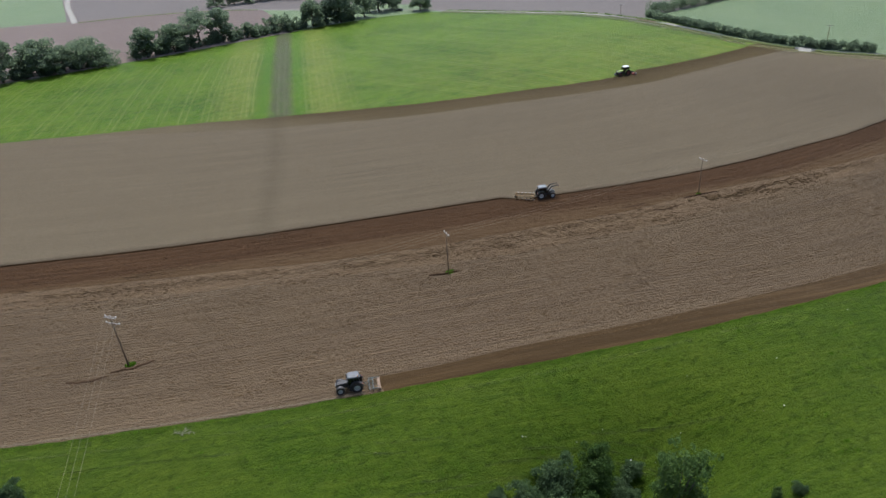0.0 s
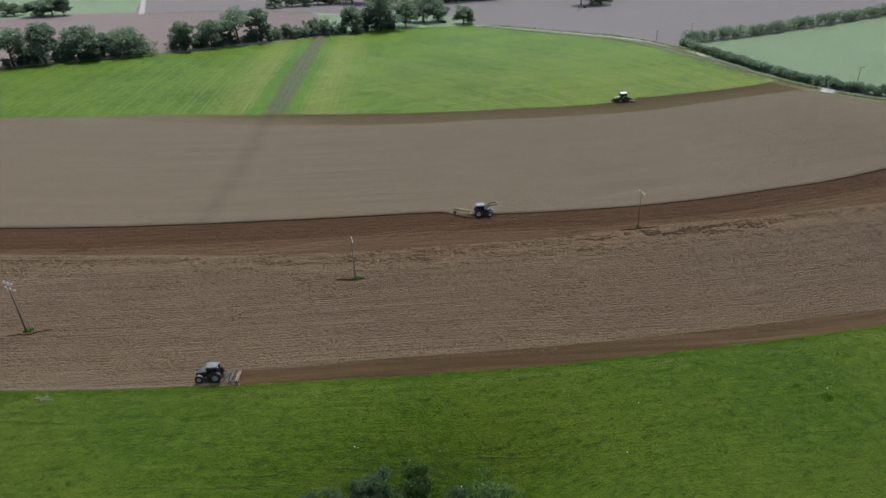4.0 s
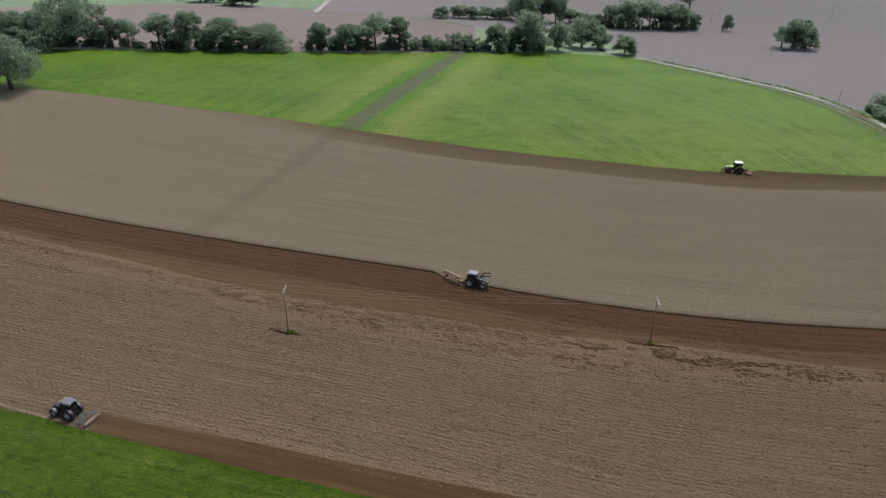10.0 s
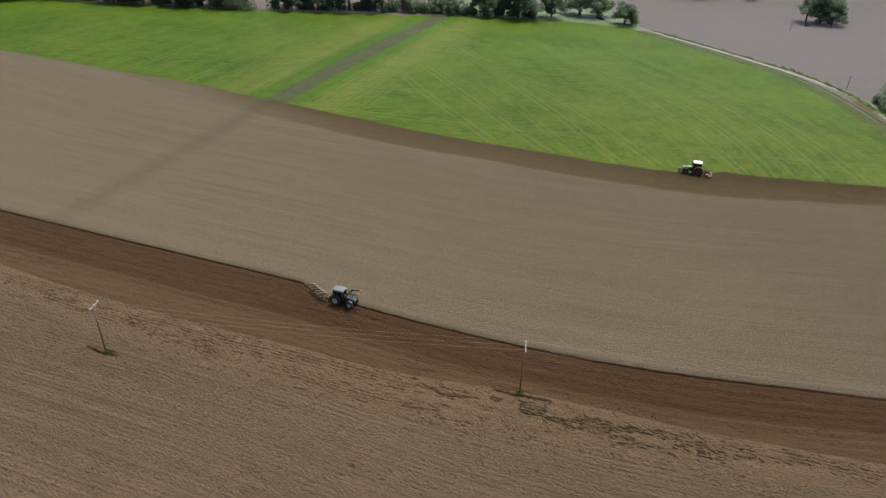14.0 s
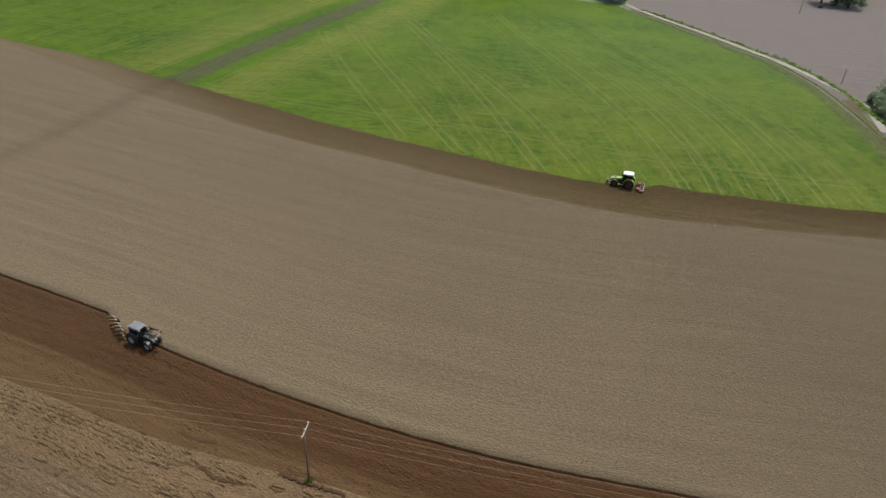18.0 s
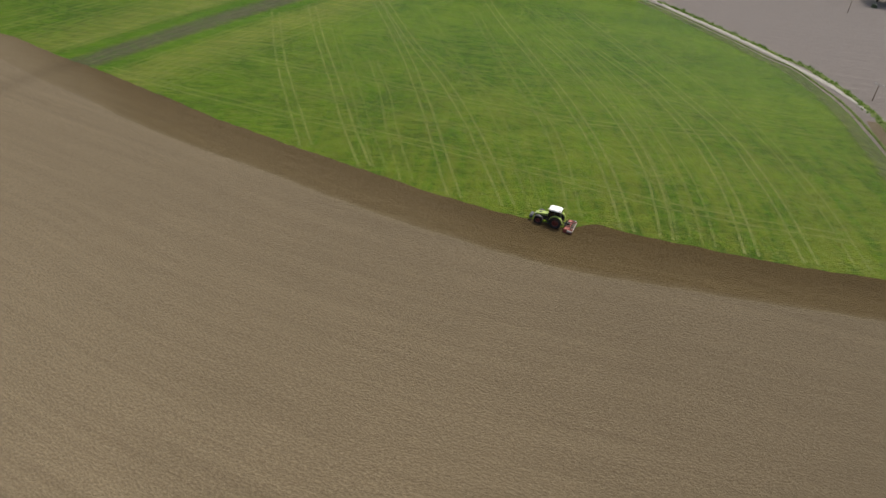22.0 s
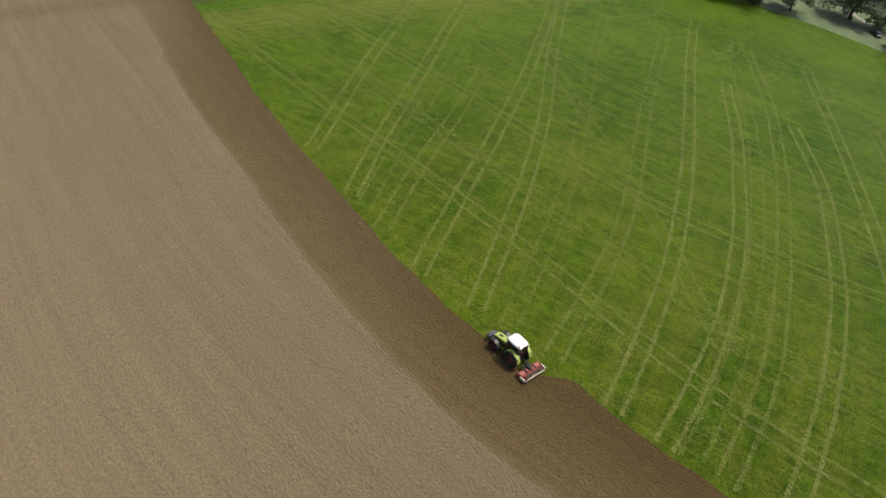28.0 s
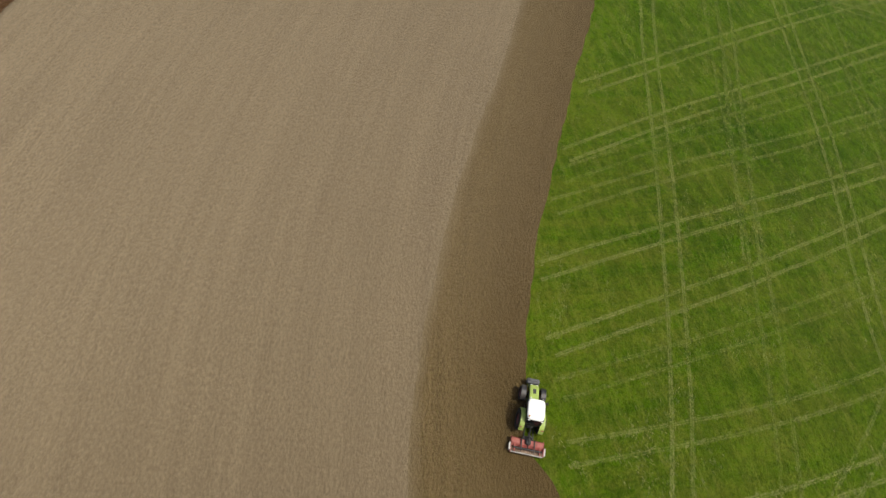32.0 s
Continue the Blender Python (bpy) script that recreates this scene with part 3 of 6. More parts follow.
# ---- builders ----
class Shape:
    """Collects faces for one mesh."""

    def __init__(self):
        self.v, self.f, self.s = [], [], []

    def _add(self, verts, faces, smooth=False):
        k = len(self.v)
        self.v += [tuple(p) for p in verts]
        self.f += [tuple(k + i for i in face) for face in faces]
        self.s += [smooth] * len(faces)
        return self

    def box(self, x0, x1, y0, y1, z0, z1, bevel=0.03, turn=None):
        """A block with chamfered edges."""
        b = min(bevel, (x1 - x0) * 0.45, (y1 - y0) * 0.45, (z1 - z0) * 0.45)
        c = Vector(((x0 + x1) / 2, (y0 + y1) / 2, (z0 + z1) / 2))
        h = Vector(((x1 - x0) / 2, (y1 - y0) / 2, (z1 - z0) / 2))
        verts, key = [], {}
        for sx in (-1, 1):
            for sy in (-1, 1):
                for sz in (-1, 1):
                    for axis in range(3):
                        p = Vector((sx * h.x, sy * h.y, sz * h.z))
                        for other in range(3):
                            if other != axis:
                                p[other] -= (sx, sy, sz)[other] * b
                        key[(sx, sy, sz, axis)] = len(verts)
                        verts.append(p)
        faces = []
        for axis in range(3):
            u, w = (axis + 1) % 3, (axis + 2) % 3
            for s in (-1, 1):
                ring = []
                for su, sw in ((-1, -1), (1, -1), (1, 1), (-1, 1)):
                    q = [0, 0, 0]
                    q[axis], q[u], q[w] = s, su, sw
                    ring.append(key[(*q, axis)])
                faces.append(ring if s > 0 else ring[::-1])
            for su in (-1, 1):
                for sw in (-1, 1):
                    q0, q1 = [0, 0, 0], [0, 0, 0]
                    q0[axis], q0[u], q0[w] = -1, su, sw
                    q1[axis], q1[u], q1[w] = 1, su, sw
                    ring = [key[(*q0, u)], key[(*q1, u)], key[(*q1, w)], key[(*q0, w)]]
                    faces.append(ring if su * sw < 0 else ring[::-1])
        for sx in (-1, 1):
            for sy in (-1, 1):
                for sz in (-1, 1):
                    ring = [key[(sx, sy, sz, a)] for a in range(3)]
                    faces.append(ring if sx * sy * sz > 0 else ring[::-1])
        if turn is not None:
            verts = [turn @ p for p in verts]
        return self._add([c + p for p in verts], faces)

    def tube(self, points, radii, n=8, closed=True):
        """A round bar through points, with a radius at each."""
        points = [Vector(p) for p in points]
        if not hasattr(radii, "__len__"):
            radii = [radii] * len(points)
        verts, faces = [], []
        for i, p in enumerate(points):
            d = (points[min(i + 1, len(points) - 1)] - points[max(i - 1, 0)]).normalized()
            a = d.cross(Vector((0, 0, 1)) if abs(d.z) < 0.95 else Vector((1, 0, 0))).normalized()
            b = d.cross(a)
            for k in range(n):
                t = 2 * math.pi * k / n
                verts.append(p + radii[i] * (math.cos(t) * a + math.sin(t) * b))
        for i in range(len(points) - 1):
            for k in range(n):
                faces.append((i * n + k, i * n + (k + 1) % n, (i + 1) * n + (k + 1) % n, (i + 1) * n + k))
        self._add(verts, faces, True)
        if closed:
            k = len(self.v) - len(verts)
            self.f += [tuple(k + j for j in range(n))[::-1], tuple(k + (len(points) - 1) * n + j for j in range(n))]
            self.s += [False, False]
        return self

    def prism(self, outline, y0, y1, inset=0.0):
        """An outline in x and z, carried across from y0 to y1; its edge drawn in by inset at both sides."""
        n = len(outline)
        cx, cz = sum(p[0] for p in outline) / n, sum(p[1] for p in outline) / n
        small = [(cx + (x - cx) * (1 - inset), cz + (z - cz) * (1 - inset)) for x, z in outline]
        d = (y1 - y0) * 0.12 if inset else 0
        rings = [(small, y0), (outline, y0 + d), (outline, y1 - d), (small, y1)] if inset else [(outline, y0), (outline, y1)]
        verts = [(x, y, z) for ring, y in rings for x, z in ring]
        faces = [tuple(range(n)), tuple(range(len(verts) - n, len(verts)))[::-1]]
        for r in range(len(rings) - 1):
            for k in range(n):
                faces.append((r * n + k, (r + 1) * n + k, (r + 1) * n + (k + 1) % n, r * n + (k + 1) % n))
        return self._add(verts, faces)

    def lathe(self, profile, y=0.0, cx=0.0, cz=0.0, n=24):
        """A profile of (radius, y) turned about a crosswise axle."""
        verts, faces = [], []
        for r, py in profile:
            for k in range(n):
                t = 2 * math.pi * k / n
                verts.append((cx + r * math.cos(t), y + py, cz + r * math.sin(t)))
        for i in range(len(profile) - 1):
            for k in range(n):
                faces.append((i * n + k, (i + 1) * n + k, (i + 1) * n + (k + 1) % n, i * n + (k + 1) % n))
        return self._add(verts, faces, True)

    def slab(self, cx, cy, hx, hy, rings, n=28):
        """A cushion shape with rounded corners: rings of (share of the half sizes, height) from below to the top."""
        verts, faces = [], []
        for share, z in rings:
            for k in range(n):
                t = 2 * math.pi * (k + 0.5) / n
                c, q = math.cos(t), math.sin(t)
                verts.append((cx + share * hx * math.copysign(abs(c) ** 0.4, c), cy + share * hy * math.copysign(abs(q) ** 0.4, q), z))
        for i in range(len(rings) - 1):
            for k in range(n):
                faces.append((i * n + k, i * n + (k + 1) % n, (i + 1) * n + (k + 1) % n, (i + 1) * n + k))
        faces += [tuple(range(n))[::-1], tuple(range((len(rings) - 1) * n, len(rings) * n))]
        return self._add(verts, faces)

    def mesh(self, name, material):
        me = bpy.data.meshes.new(name)
        me.from_pydata(self.v, [], self.f)
        me.polygons.foreach_set("use_smooth", self.s)
        me.materials.append(material)
        bm = bmesh.new()
        bm.from_mesh(me)
        bmesh.ops.recalc_face_normals(bm, faces=bm.faces)
        bm.to_mesh(me)
        bm.free()
        return me


def part(name, shape, material, parent, label=""):
    ob = new(name, shape.mesh(name, material) if isinstance(shape, Shape) else shape)
    ob.parent = parent
    if label:
        ob["label"] = label
    return ob


def thing(name, label, category, x=0.0, y=0.0, z=0.0, turn=0.0, group=""):
    ob = new(name)
    ob.matrix_basis = pose(x, y, z, 0, 0, turn)
    return tagged(ob, label, category, group)


def ribbon(name, points, width, material, label, category, lift=0.05, across=2, step=1.5, kind="structure", ragged=0.0, seed=0):
    """A strip of surface that lies on the land along a line of places."""
    pts = [Vector((p[0], p[1])) for p in points]
    line = []
    for k in range(len(pts) - 1):
        a, b, c, d = pts[max(k - 1, 0)], pts[k], pts[k + 1], pts[min(k + 2, len(pts) - 1)]
        n = max(2, int((c - b).length / step))
        for j in range(n):
            s = j / n
            line.append(0.5 * (2 * b + (c - a) * s + (2 * a - 5 * b + 4 * c - d) * s * s + (3 * b - a - 3 * c + d) * s**3))
    line.append(pts[-1])
    rng = random.Random(seed)
    verts, faces = [], []
    for i, p in enumerate(line):
        d = (line[min(i + 1, len(line) - 1)] - line[max(i - 1, 0)]).normalized()
        w = width * (1 + ragged * (rng.random() - 0.5))
        for j in range(across + 1):
            q = p + Vector((-d.y, d.x)) * w * (j / across - 0.5)
            verts.append((q.x, q.y, lz(q.x, q.y) + lift))
    for i in range(len(line) - 1):
        for j in range(across):
            k = i * (across + 1) + j
            faces.append((k, k + across + 1, k + across + 2, k + 1))
    me = bpy.data.meshes.new(name)
    me.from_pydata(verts, [], [f[::-1] for f in faces])
    me.materials.append(material)
    uv = me.uv_layers.new(name="UVMap")
    for loop in me.loops:
        uv.data[loop.index].uv = (loop.vertex_index // (across + 1), loop.vertex_index % (across + 1) / across)
    return tagged(new(name, me), label, category, kind=kind)


ribbon("road", [(149.6, 228), (152.0, 250), (146, 276), (134.5, 302.5), (121.5, 326.5), (108.5, 346), (96, 366), (80, 382), (64, 395), (40, 410), (23, 421), (12, 430)], 2.3, M_GRAVEL, "narrow pale gravel farm road along the field", "road", 0.07)
ribbon("road", [(262, 72), (203, 120), (184, 138), (172.3, 150.3), (165.3, 157.3), (157, 168.5), (150.5, 185), (148.5, 203), (149.6, 228)], 2.6, M_TARMAC, "narrow dark tarred road in front of the hedge", "road", 0.07)
ribbon("lane", [(-87.7, 457), (-90, 500), (-92, 540), (-91, 585), (-87, 640), (-70, 760)], 3.2, M_GRAVEL, "pale concrete lane between distant fields", "road", 0.08)
ribbon("lane", [(-290, 466), (-200, 478), (-150, 479), (-121, 475), (-112, 465), (-96, 457), (-88, 456.5)], 1.2, M_GRAVEL, "faint pale track at the field edge", "road", 0.06)

# ---- trees, bushes and hedges ----
def leaf_mesh(name, centres, radii, count, size, material, seed, flat=0.75):
    """Many small bent leaf sprays round a set of clumps; each spray is an island of its own."""
    rng = np.random.RandomState(seed)
    centres, radii = np.array(centres, float), np.array(radii, float)
    weight = radii**2
    pick = rng.choice(len(centres), count, p=weight / weight.sum())
    way = rng.normal(size=(count, 3))
    way /= np.linalg.norm(way, axis=1)[:, None]
    reach = radii[pick] * (0.38 + 0.78 * rng.rand(count) ** 0.55)
    at = centres[pick] + way * reach[:, None] * np.array([1, 1, flat])
    axis = way + rng.normal(size=(count, 3)) * 0.7
    axis /= np.linalg.norm(axis, axis=1)[:, None]
    side = np.cross(axis, rng.normal(size=(count, 3)))
    side /= np.linalg.norm(side, axis=1)[:, None]
    other = np.cross(axis, side)
    w = size * (0.55 + 0.9 * rng.rand(count))[:, None]
    sag = axis * w * 0.35
    v = np.stack([at - side * w - sag, at + other * w * 0.6, at + side * w - sag, at - other * w * 0.6], 1).reshape(-1, 3)
    k = np.arange(count)[:, None] * 4
    faces = np.concatenate([k + [[0, 3, 1]], k + [[1, 3, 2]]]).astype(int)
    me = bpy.data.meshes.new(name)
    me.vertices.add(len(v))
    me.vertices.foreach_set("co", v.ravel())
    me.loops.add(faces.size)
    me.loops.foreach_set("vertex_index", faces.ravel())
    me.polygons.add(len(faces))
    me.polygons.foreach_set("loop_start", np.arange(0, faces.size, 3))
    me.materials.append(material)
    me.update(calc_edges=True)
    return me


def make_tree(name, label, height, spread, trunk, leaf, seed, count=2600, size=0.42, bare=0.25, lean=0.0, group=""):
    """A tapered trunk with forked limbs and an uneven crown of leaf sprays."""
    rng = random.Random(seed)
    tree = thing(name, label, "tree", group=group)
    wood = Shape()
    top = Vector((lean * height, 0, height * 0.62))
    spine = [Vector((0, 0, -0.4)), Vector((0.02 * height * rng.uniform(-1, 1), 0.02 * height * rng.uniform(-1, 1), height * bare)), Vector((lean * height * 0.5, 0.03 * height * rng.uniform(-1, 1), height * 0.45)), top]
    wood.tube(spine, [trunk * 1.35, trunk, trunk * 0.62, trunk * 0.25], 9)
    clumps, sizes = [(top.x, top.y, height * 0.78)], [spread * 0.28]
    limbs = 10
    for k in range(limbs):
        a = 2 * math.pi * (k + rng.uniform(-0.3, 0.3)) / limbs * 2.0
        low = height * (bare + (0.55 - bare) * (k / limbs) * rng.uniform(0.8, 1.1))
        out = spread * 0.5 * rng.uniform(0.5, 0.82) * (1.0 - 0.35 * k / limbs)
        up = height * (bare + 0.16 + (0.66 - bare) * (k + 1) / limbs * rng.uniform(0.8, 1.08))
        start = Vector((0, 0, low))
        tip = Vector((math.cos(a) * out + lean * height * 0.6, math.sin(a) * out, min(up, height * 0.9)))
        bend = start.lerp(tip, 0.5) + Vector((0, 0, -0.04 * height + rng.uniform(-0.3, 0.3)))
        wood.tube([start, bend, tip], [trunk * 0.42, trunk * 0.25, trunk * 0.08], 6)
        r = spread * rng.uniform(0.16, 0.23)
        clumps.append(tuple(tip))
        sizes.append(r)
        for _ in range(4):
            q = tip + Vector((rng.uniform(-1, 1), rng.uniform(-1, 1), rng.uniform(-0.7, 0.8))) * r * 1.35
            q.z = min(q.z, height - r * 0.5)
            clumps.append(tuple(q))
            sizes.append(r * rng.uniform(0.35, 0.75))
    part("trunk", wood, M_BARK, tree)
    part("crown", leaf_mesh("crown", clumps, sizes, count, size, leaf, seed), None, tree)
    return tree


def make_bush(name, label, height, width, leaf, seed, count=1500, size=0.3, group=""):
    """A low thicket: several stems from the ground under a ragged mass of leaves."""
    rng = random.Random(seed)
    bush = thing(name, label, "bush", group=group)
    wood, clumps, sizes = Shape(), [], []
    for k in range(9):
        a, out = rng.uniform(0, 6.28), width * 0.5 * rng.uniform(0.05, 0.72)
        tip = Vector((math.cos(a) * out, math.sin(a) * out, height * rng.uniform(0.35, 0.82)))
        wood.tube([(tip.x * 0.3, tip.y * 0.3, -0.2), tip * 0.6, tip], [0.09, 0.06, 0.02], 5)
        r = min(height, width) * rng.uniform(0.16, 0.26)
        clumps += [tuple(tip), (tip.x, tip.y, tip.z * 0.45)]
        sizes += [r * 0.8, r]
        for _ in range(4):
            q = tip + Vector((rng.uniform(-1, 1), rng.uniform(-1, 1), rng.uniform(-0.5, 0.9))) * r * 1.15
            clumps.append(tuple(q))
            sizes.append(r * rng.uniform(0.3, 0.55))
    part("stems", wood, M_BARK, bush)
    part("crown", leaf_mesh("crown", clumps, sizes, count, size, leaf, seed), None, bush)
    return bush


def plant(kind, x, y, size=1.0, turn=0.0, tall=1.0):
    """Sets a copy of a grown kind at a place on the land."""
    ob = copy_thing(kind, pose(x, y, lz(x, y) - 0.05, 0, 0, turn))
    ob.scale = (size, size, size * tall)
    return ob


HEDGEROW = "trees in the hedge row beyond the meadow"
OAK = make_tree("oak_tree", "broad spreading oak with dark green crown at the field edge", 17, 20, 0.62, M_LEAF_OAK, 3, 12000, 0.33, 0.17)
OAK.matrix_basis = pose(-143.5, 226.5, lz(-143.5, 226.5), 0, 0, 30)
# each kind with its own height and spread
GROWN = [(16, 13), (18, 10), (17, 12), (15, 13), (20, 17), (16, 22)]
KINDS = [
    make_tree("hedgerow_tree", "round-crowned broadleaf tree in dense dark leaf in the hedge row", *GROWN[0], 0.36, M_LEAF_OAK, 11, 7800, 0.38, 0.06, group=HEDGEROW),
    make_tree("hedgerow_tree", "tall narrow ash tree with grey-green crown in the hedge row", *GROWN[1], 0.33, M_LEAF_ASH, 12, 7200, 0.36, 0.06, group=HEDGEROW),
    make_tree("hedgerow_tree", "open-crowned tree with visible limbs in the hedge row", *GROWN[2], 0.38, M_LEAF_ASH, 13, 4500, 0.34, 0.26, group=HEDGEROW),
    make_tree("hedgerow_tree", "leaning broadleaf tree with uneven crown in the hedge row", *GROWN[3], 0.34, M_LEAF_OAK, 14, 7200, 0.38, 0.08, 0.06, group=HEDGEROW),
    make_tree("hedgerow_tree", "big domed chestnut tree in full pale leaf by the road", *GROWN[4], 0.5, M_LEAF_ASH, 15, 10000, 0.38, 0.12, group=HEDGEROW),
    make_tree("hedgerow_tree", "wide low-crowned maple tree in the hedge row", *GROWN[5], 0.5, M_LEAF_OAK, 16, 10000, 0.40, 0.06, group=HEDGEROW),
]
SHRUBS = [
    make_bush("hedge_bush", "thick dark green bush in the hedge row", 6.5, 11, M_LEAF_OAK, 21, 2000, 0.35, group="bushes in the hedge row"),
    make_bush("hedge_bush", "low spreading hawthorn bush in the hedge row", 5.0, 9, M_LEAF_ASH, 22, 1700, 0.32, group="bushes in the hedge row"),
]


def grow(kind, x, y, tall, wide, turn):
    """A copy of a tree kind of the given height and crown width."""
    h, w = GROWN[kind]
    return plant(KINDS[kind], x, y, wide / (w * 0.92), turn, tall * w * 0.92 / (h * wide))


# kind, place, height and crown width
ROW = [
    (0, -200, 310, 13, 13), (3, -189, 307, 14, 13), (0, -175, 301, 15, 13), (5, -161, 299, 20, 26), (1, -143, 300, 14, 9), (2, -136, 301, 13, 8),
    (2, -123, 302, 16, 12), (0, -112, 305, 17, 12), (3, -98, 310, 14, 15), (0, -91, 313, 11, 9), (5, -81, 317, 11.5, 16),
    (0, -59, 325, 13.5, 10.5), (3, -47, 331, 12.5, 12), (2, -35, 338, 17.5, 13), (1, -24, 342, 17.5, 10.5),
    (0, 24, 357, 14, 12), (4, 40, 360, 20.5, 17), (1, 33, 361, 13, 8), (3, 56, 368, 14.5, 11.5), (4, 71, 384, 16, 16), (0, 80, 387, 13, 11), (3, 91, 371, 10, 11),
]
for k, (kind, x, y, tall, wide) in enumerate(ROW):
    grow(kind, x, y - 2.0, tall, wide, 67 * k)
BUSHES = [
    (0, -205, 312, 1.0), (0, -184, 303, 1.1), (1, -177, 301, 1.0), (1, -165, 299, 1.0), (0, -150, 301, 1.0), (0, -119, 303, 1.1), (0, -107, 307, 1.2), (1, -97, 311, 1.1), (0, -88, 315, 1.1),
    (1, -77, 320, 1.0), (1, -53, 328, 0.9), (0, -42, 334, 1.0), (1, -30, 339, 1.0), (1, -18, 343, 1.0), (0, -12, 345, 1.05),
    (1, -4, 348, 1.15), (0, 3, 350, 1.2), (0, 10, 351, 1.15), (1, 16, 352, 1.1), (0, 30, 357, 0.9), (1, 46, 360, 0.8), (0, 95, 372, 0.7),
]
for k, (kind, x, y, size) in enumerate(BUSHES):
    plant(SHRUBS[kind], x, y, size, 53 * k)
# undergrowth that closes the row down to the ground
_fill = random.Random(77)
_line = sorted((x, y) for _, x, y, _, _ in ROW)
for x0, x1 in ((-208, -72), (-64, -12), (-8, 50)):
    x = x0
    while x < x1:
        y = float(np.interp(x, [p[0] for p in _line], [p[1] for p in _line]))
        plant(SHRUBS[_fill.randrange(2)], x, y + _fill.uniform(-3.5, -0.5), _fill.uniform(0.65, 1.0), _fill.uniform(0, 360), _fill.uniform(0.7, 1.1))
        x += _fill.uniform(4, 6.5)
# distant trees beyond the red field and on the far soil
FAR_TREES = [
    (3, -225, 520, 11, 13), (0, -192, 510, 9, 7), (3, -176, 498, 10, 14), (0, -166, 496, 8, 10), (0, -150, 483, 9.5, 15), (3, -141, 479, 11, 13), (1, -134, 476, 13, 9),
    (0, -7, 457, 7.5, 10), (3, 4, 462, 8, 10), (0, 12, 464, 8, 11), (3, 22, 469, 7.5, 11), (0, 30, 470, 8, 10), (5, 46, 474, 20, 24), (1, 58, 478, 24, 15), (3, 68, 480, 19, 14), (0, 78, 485, 10, 13), (3, 88, 484, 8, 10), (0, 97, 484, 9, 9),
    (0, 106, 484, 16, 12), (1, 112, 486, 17, 10), (4, 118, 489, 20, 15), (2, 127, 495, 21, 14), (2, 136, 500, 20, 14), (1, 144, 503, 17, 10), (0, 150, 505, 18, 13), (3, 158, 508, 18, 13), (0, 169, 511, 12, 10), (2, 185, 575, 20, 17), (0, 194, 511, 12, 6.5),
]
for k, (kind, x, y, tall, wide) in enumerate(FAR_TREES):
    tagged(grow(kind, x, y, tall, wide, 71 * k), "distant hazy broadleaf tree at a field boundary", "tree", "distant trees")
for k in range(26):
    x = -345 + k * 3.8
    tagged(plant(SHRUBS[k % 2], x, 550 - 0.12 * (x + 345) + 2 * math.sin(k), 1.1 + 0.3 * math.sin(k * 1.7), 33 * k), "distant dark hedge bush beyond the red field", "bush", "distant hedge")
for k in range(20):
    x = 100 + k * 3.8
    tagged(plant(SHRUBS[k % 2], x, 482 + (x - 100) * 0.43, 0.6 + 0.15 * math.sin(k * 2.1), 41 * k), "low undergrowth beneath distant trees", "bush", "distant hedge")
# the lone clump of trees on the bare field
for k, (kind, x, y, tall, wide) in enumerate(((2, 202, 438, 12, 11), (4, 206, 431, 18.5, 17), (0, 210, 424, 14, 12), (3, 212, 434, 15, 13))):
    tagged(grow(kind, x, y, tall, wide, 80 * k), "tree of a lone clump standing in bare grey soil", "tree", "lone clump of trees")
tagged(plant(SHRUBS[1], 196, 421, 0.35, 20), "small bush beside the lone clump of trees", "bush")
for _kind in KINDS + SHRUBS:
    for _ob in (*_kind.children_recursive, _kind):
        bpy.data.objects.remove(_ob)


def hedge(name, label, line, height, width, step, leaf, seed):
    """A clipped hedge: overlapping leafy lengths, each a part, along a line on the land."""
    ob = thing(name, label, "hedge")
    rng = random.Random(seed)
    k = 0
    for (xa, ya), (xb, yb) in zip(line[:-1], line[1:]):
        n = max(1, int(math.hypot(xb - xa, yb - ya) / step))
        for j in range(n):
            s = (j + 0.5) / n
            x, y = xa + (xb - xa) * s, ya + (yb - ya) * s
            z, h = lz(x, y), height * rng.uniform(0.85, 1.15)
            cs = [(x + rng.uniform(-0.5, 0.5) * step, y + rng.uniform(-0.3, 0.3) * width, z + h * f) for f in (0.25, 0.45, 0.6, 0.72) for _ in range(2)]
            rs = [width * rng.uniform(0.34, 0.5) * (1.1 - 0.3 * f) for f in (0.25, 0.45, 0.6, 0.72) for _ in range(2)]
            part("hedge_length", leaf_mesh("hedge_length", cs, rs, 1000, 0.27, leaf, seed * 100 + k, 0.85), None, ob)["kind"] = "stuff"
            k += 1
    return ob


hedge("roadside_hedge", "long trimmed dark green hedge beside the narrow road", [(156.5, 255), (154.8, 242), (153.2, 222), (153.0, 203), (155.0, 186), (160.5, 170), (167.3, 161.3), (174.5, 153.8)], 3.3, 3.0, 2.6, M_LEAF_OAK, 31)
hedge("field_hedge", "tall unclipped hedge between green field and bare soil", [(159, 257), (224, 263), (330, 266)], 5.6, 5.0, 4.6, M_LEAF_OAK, 33)

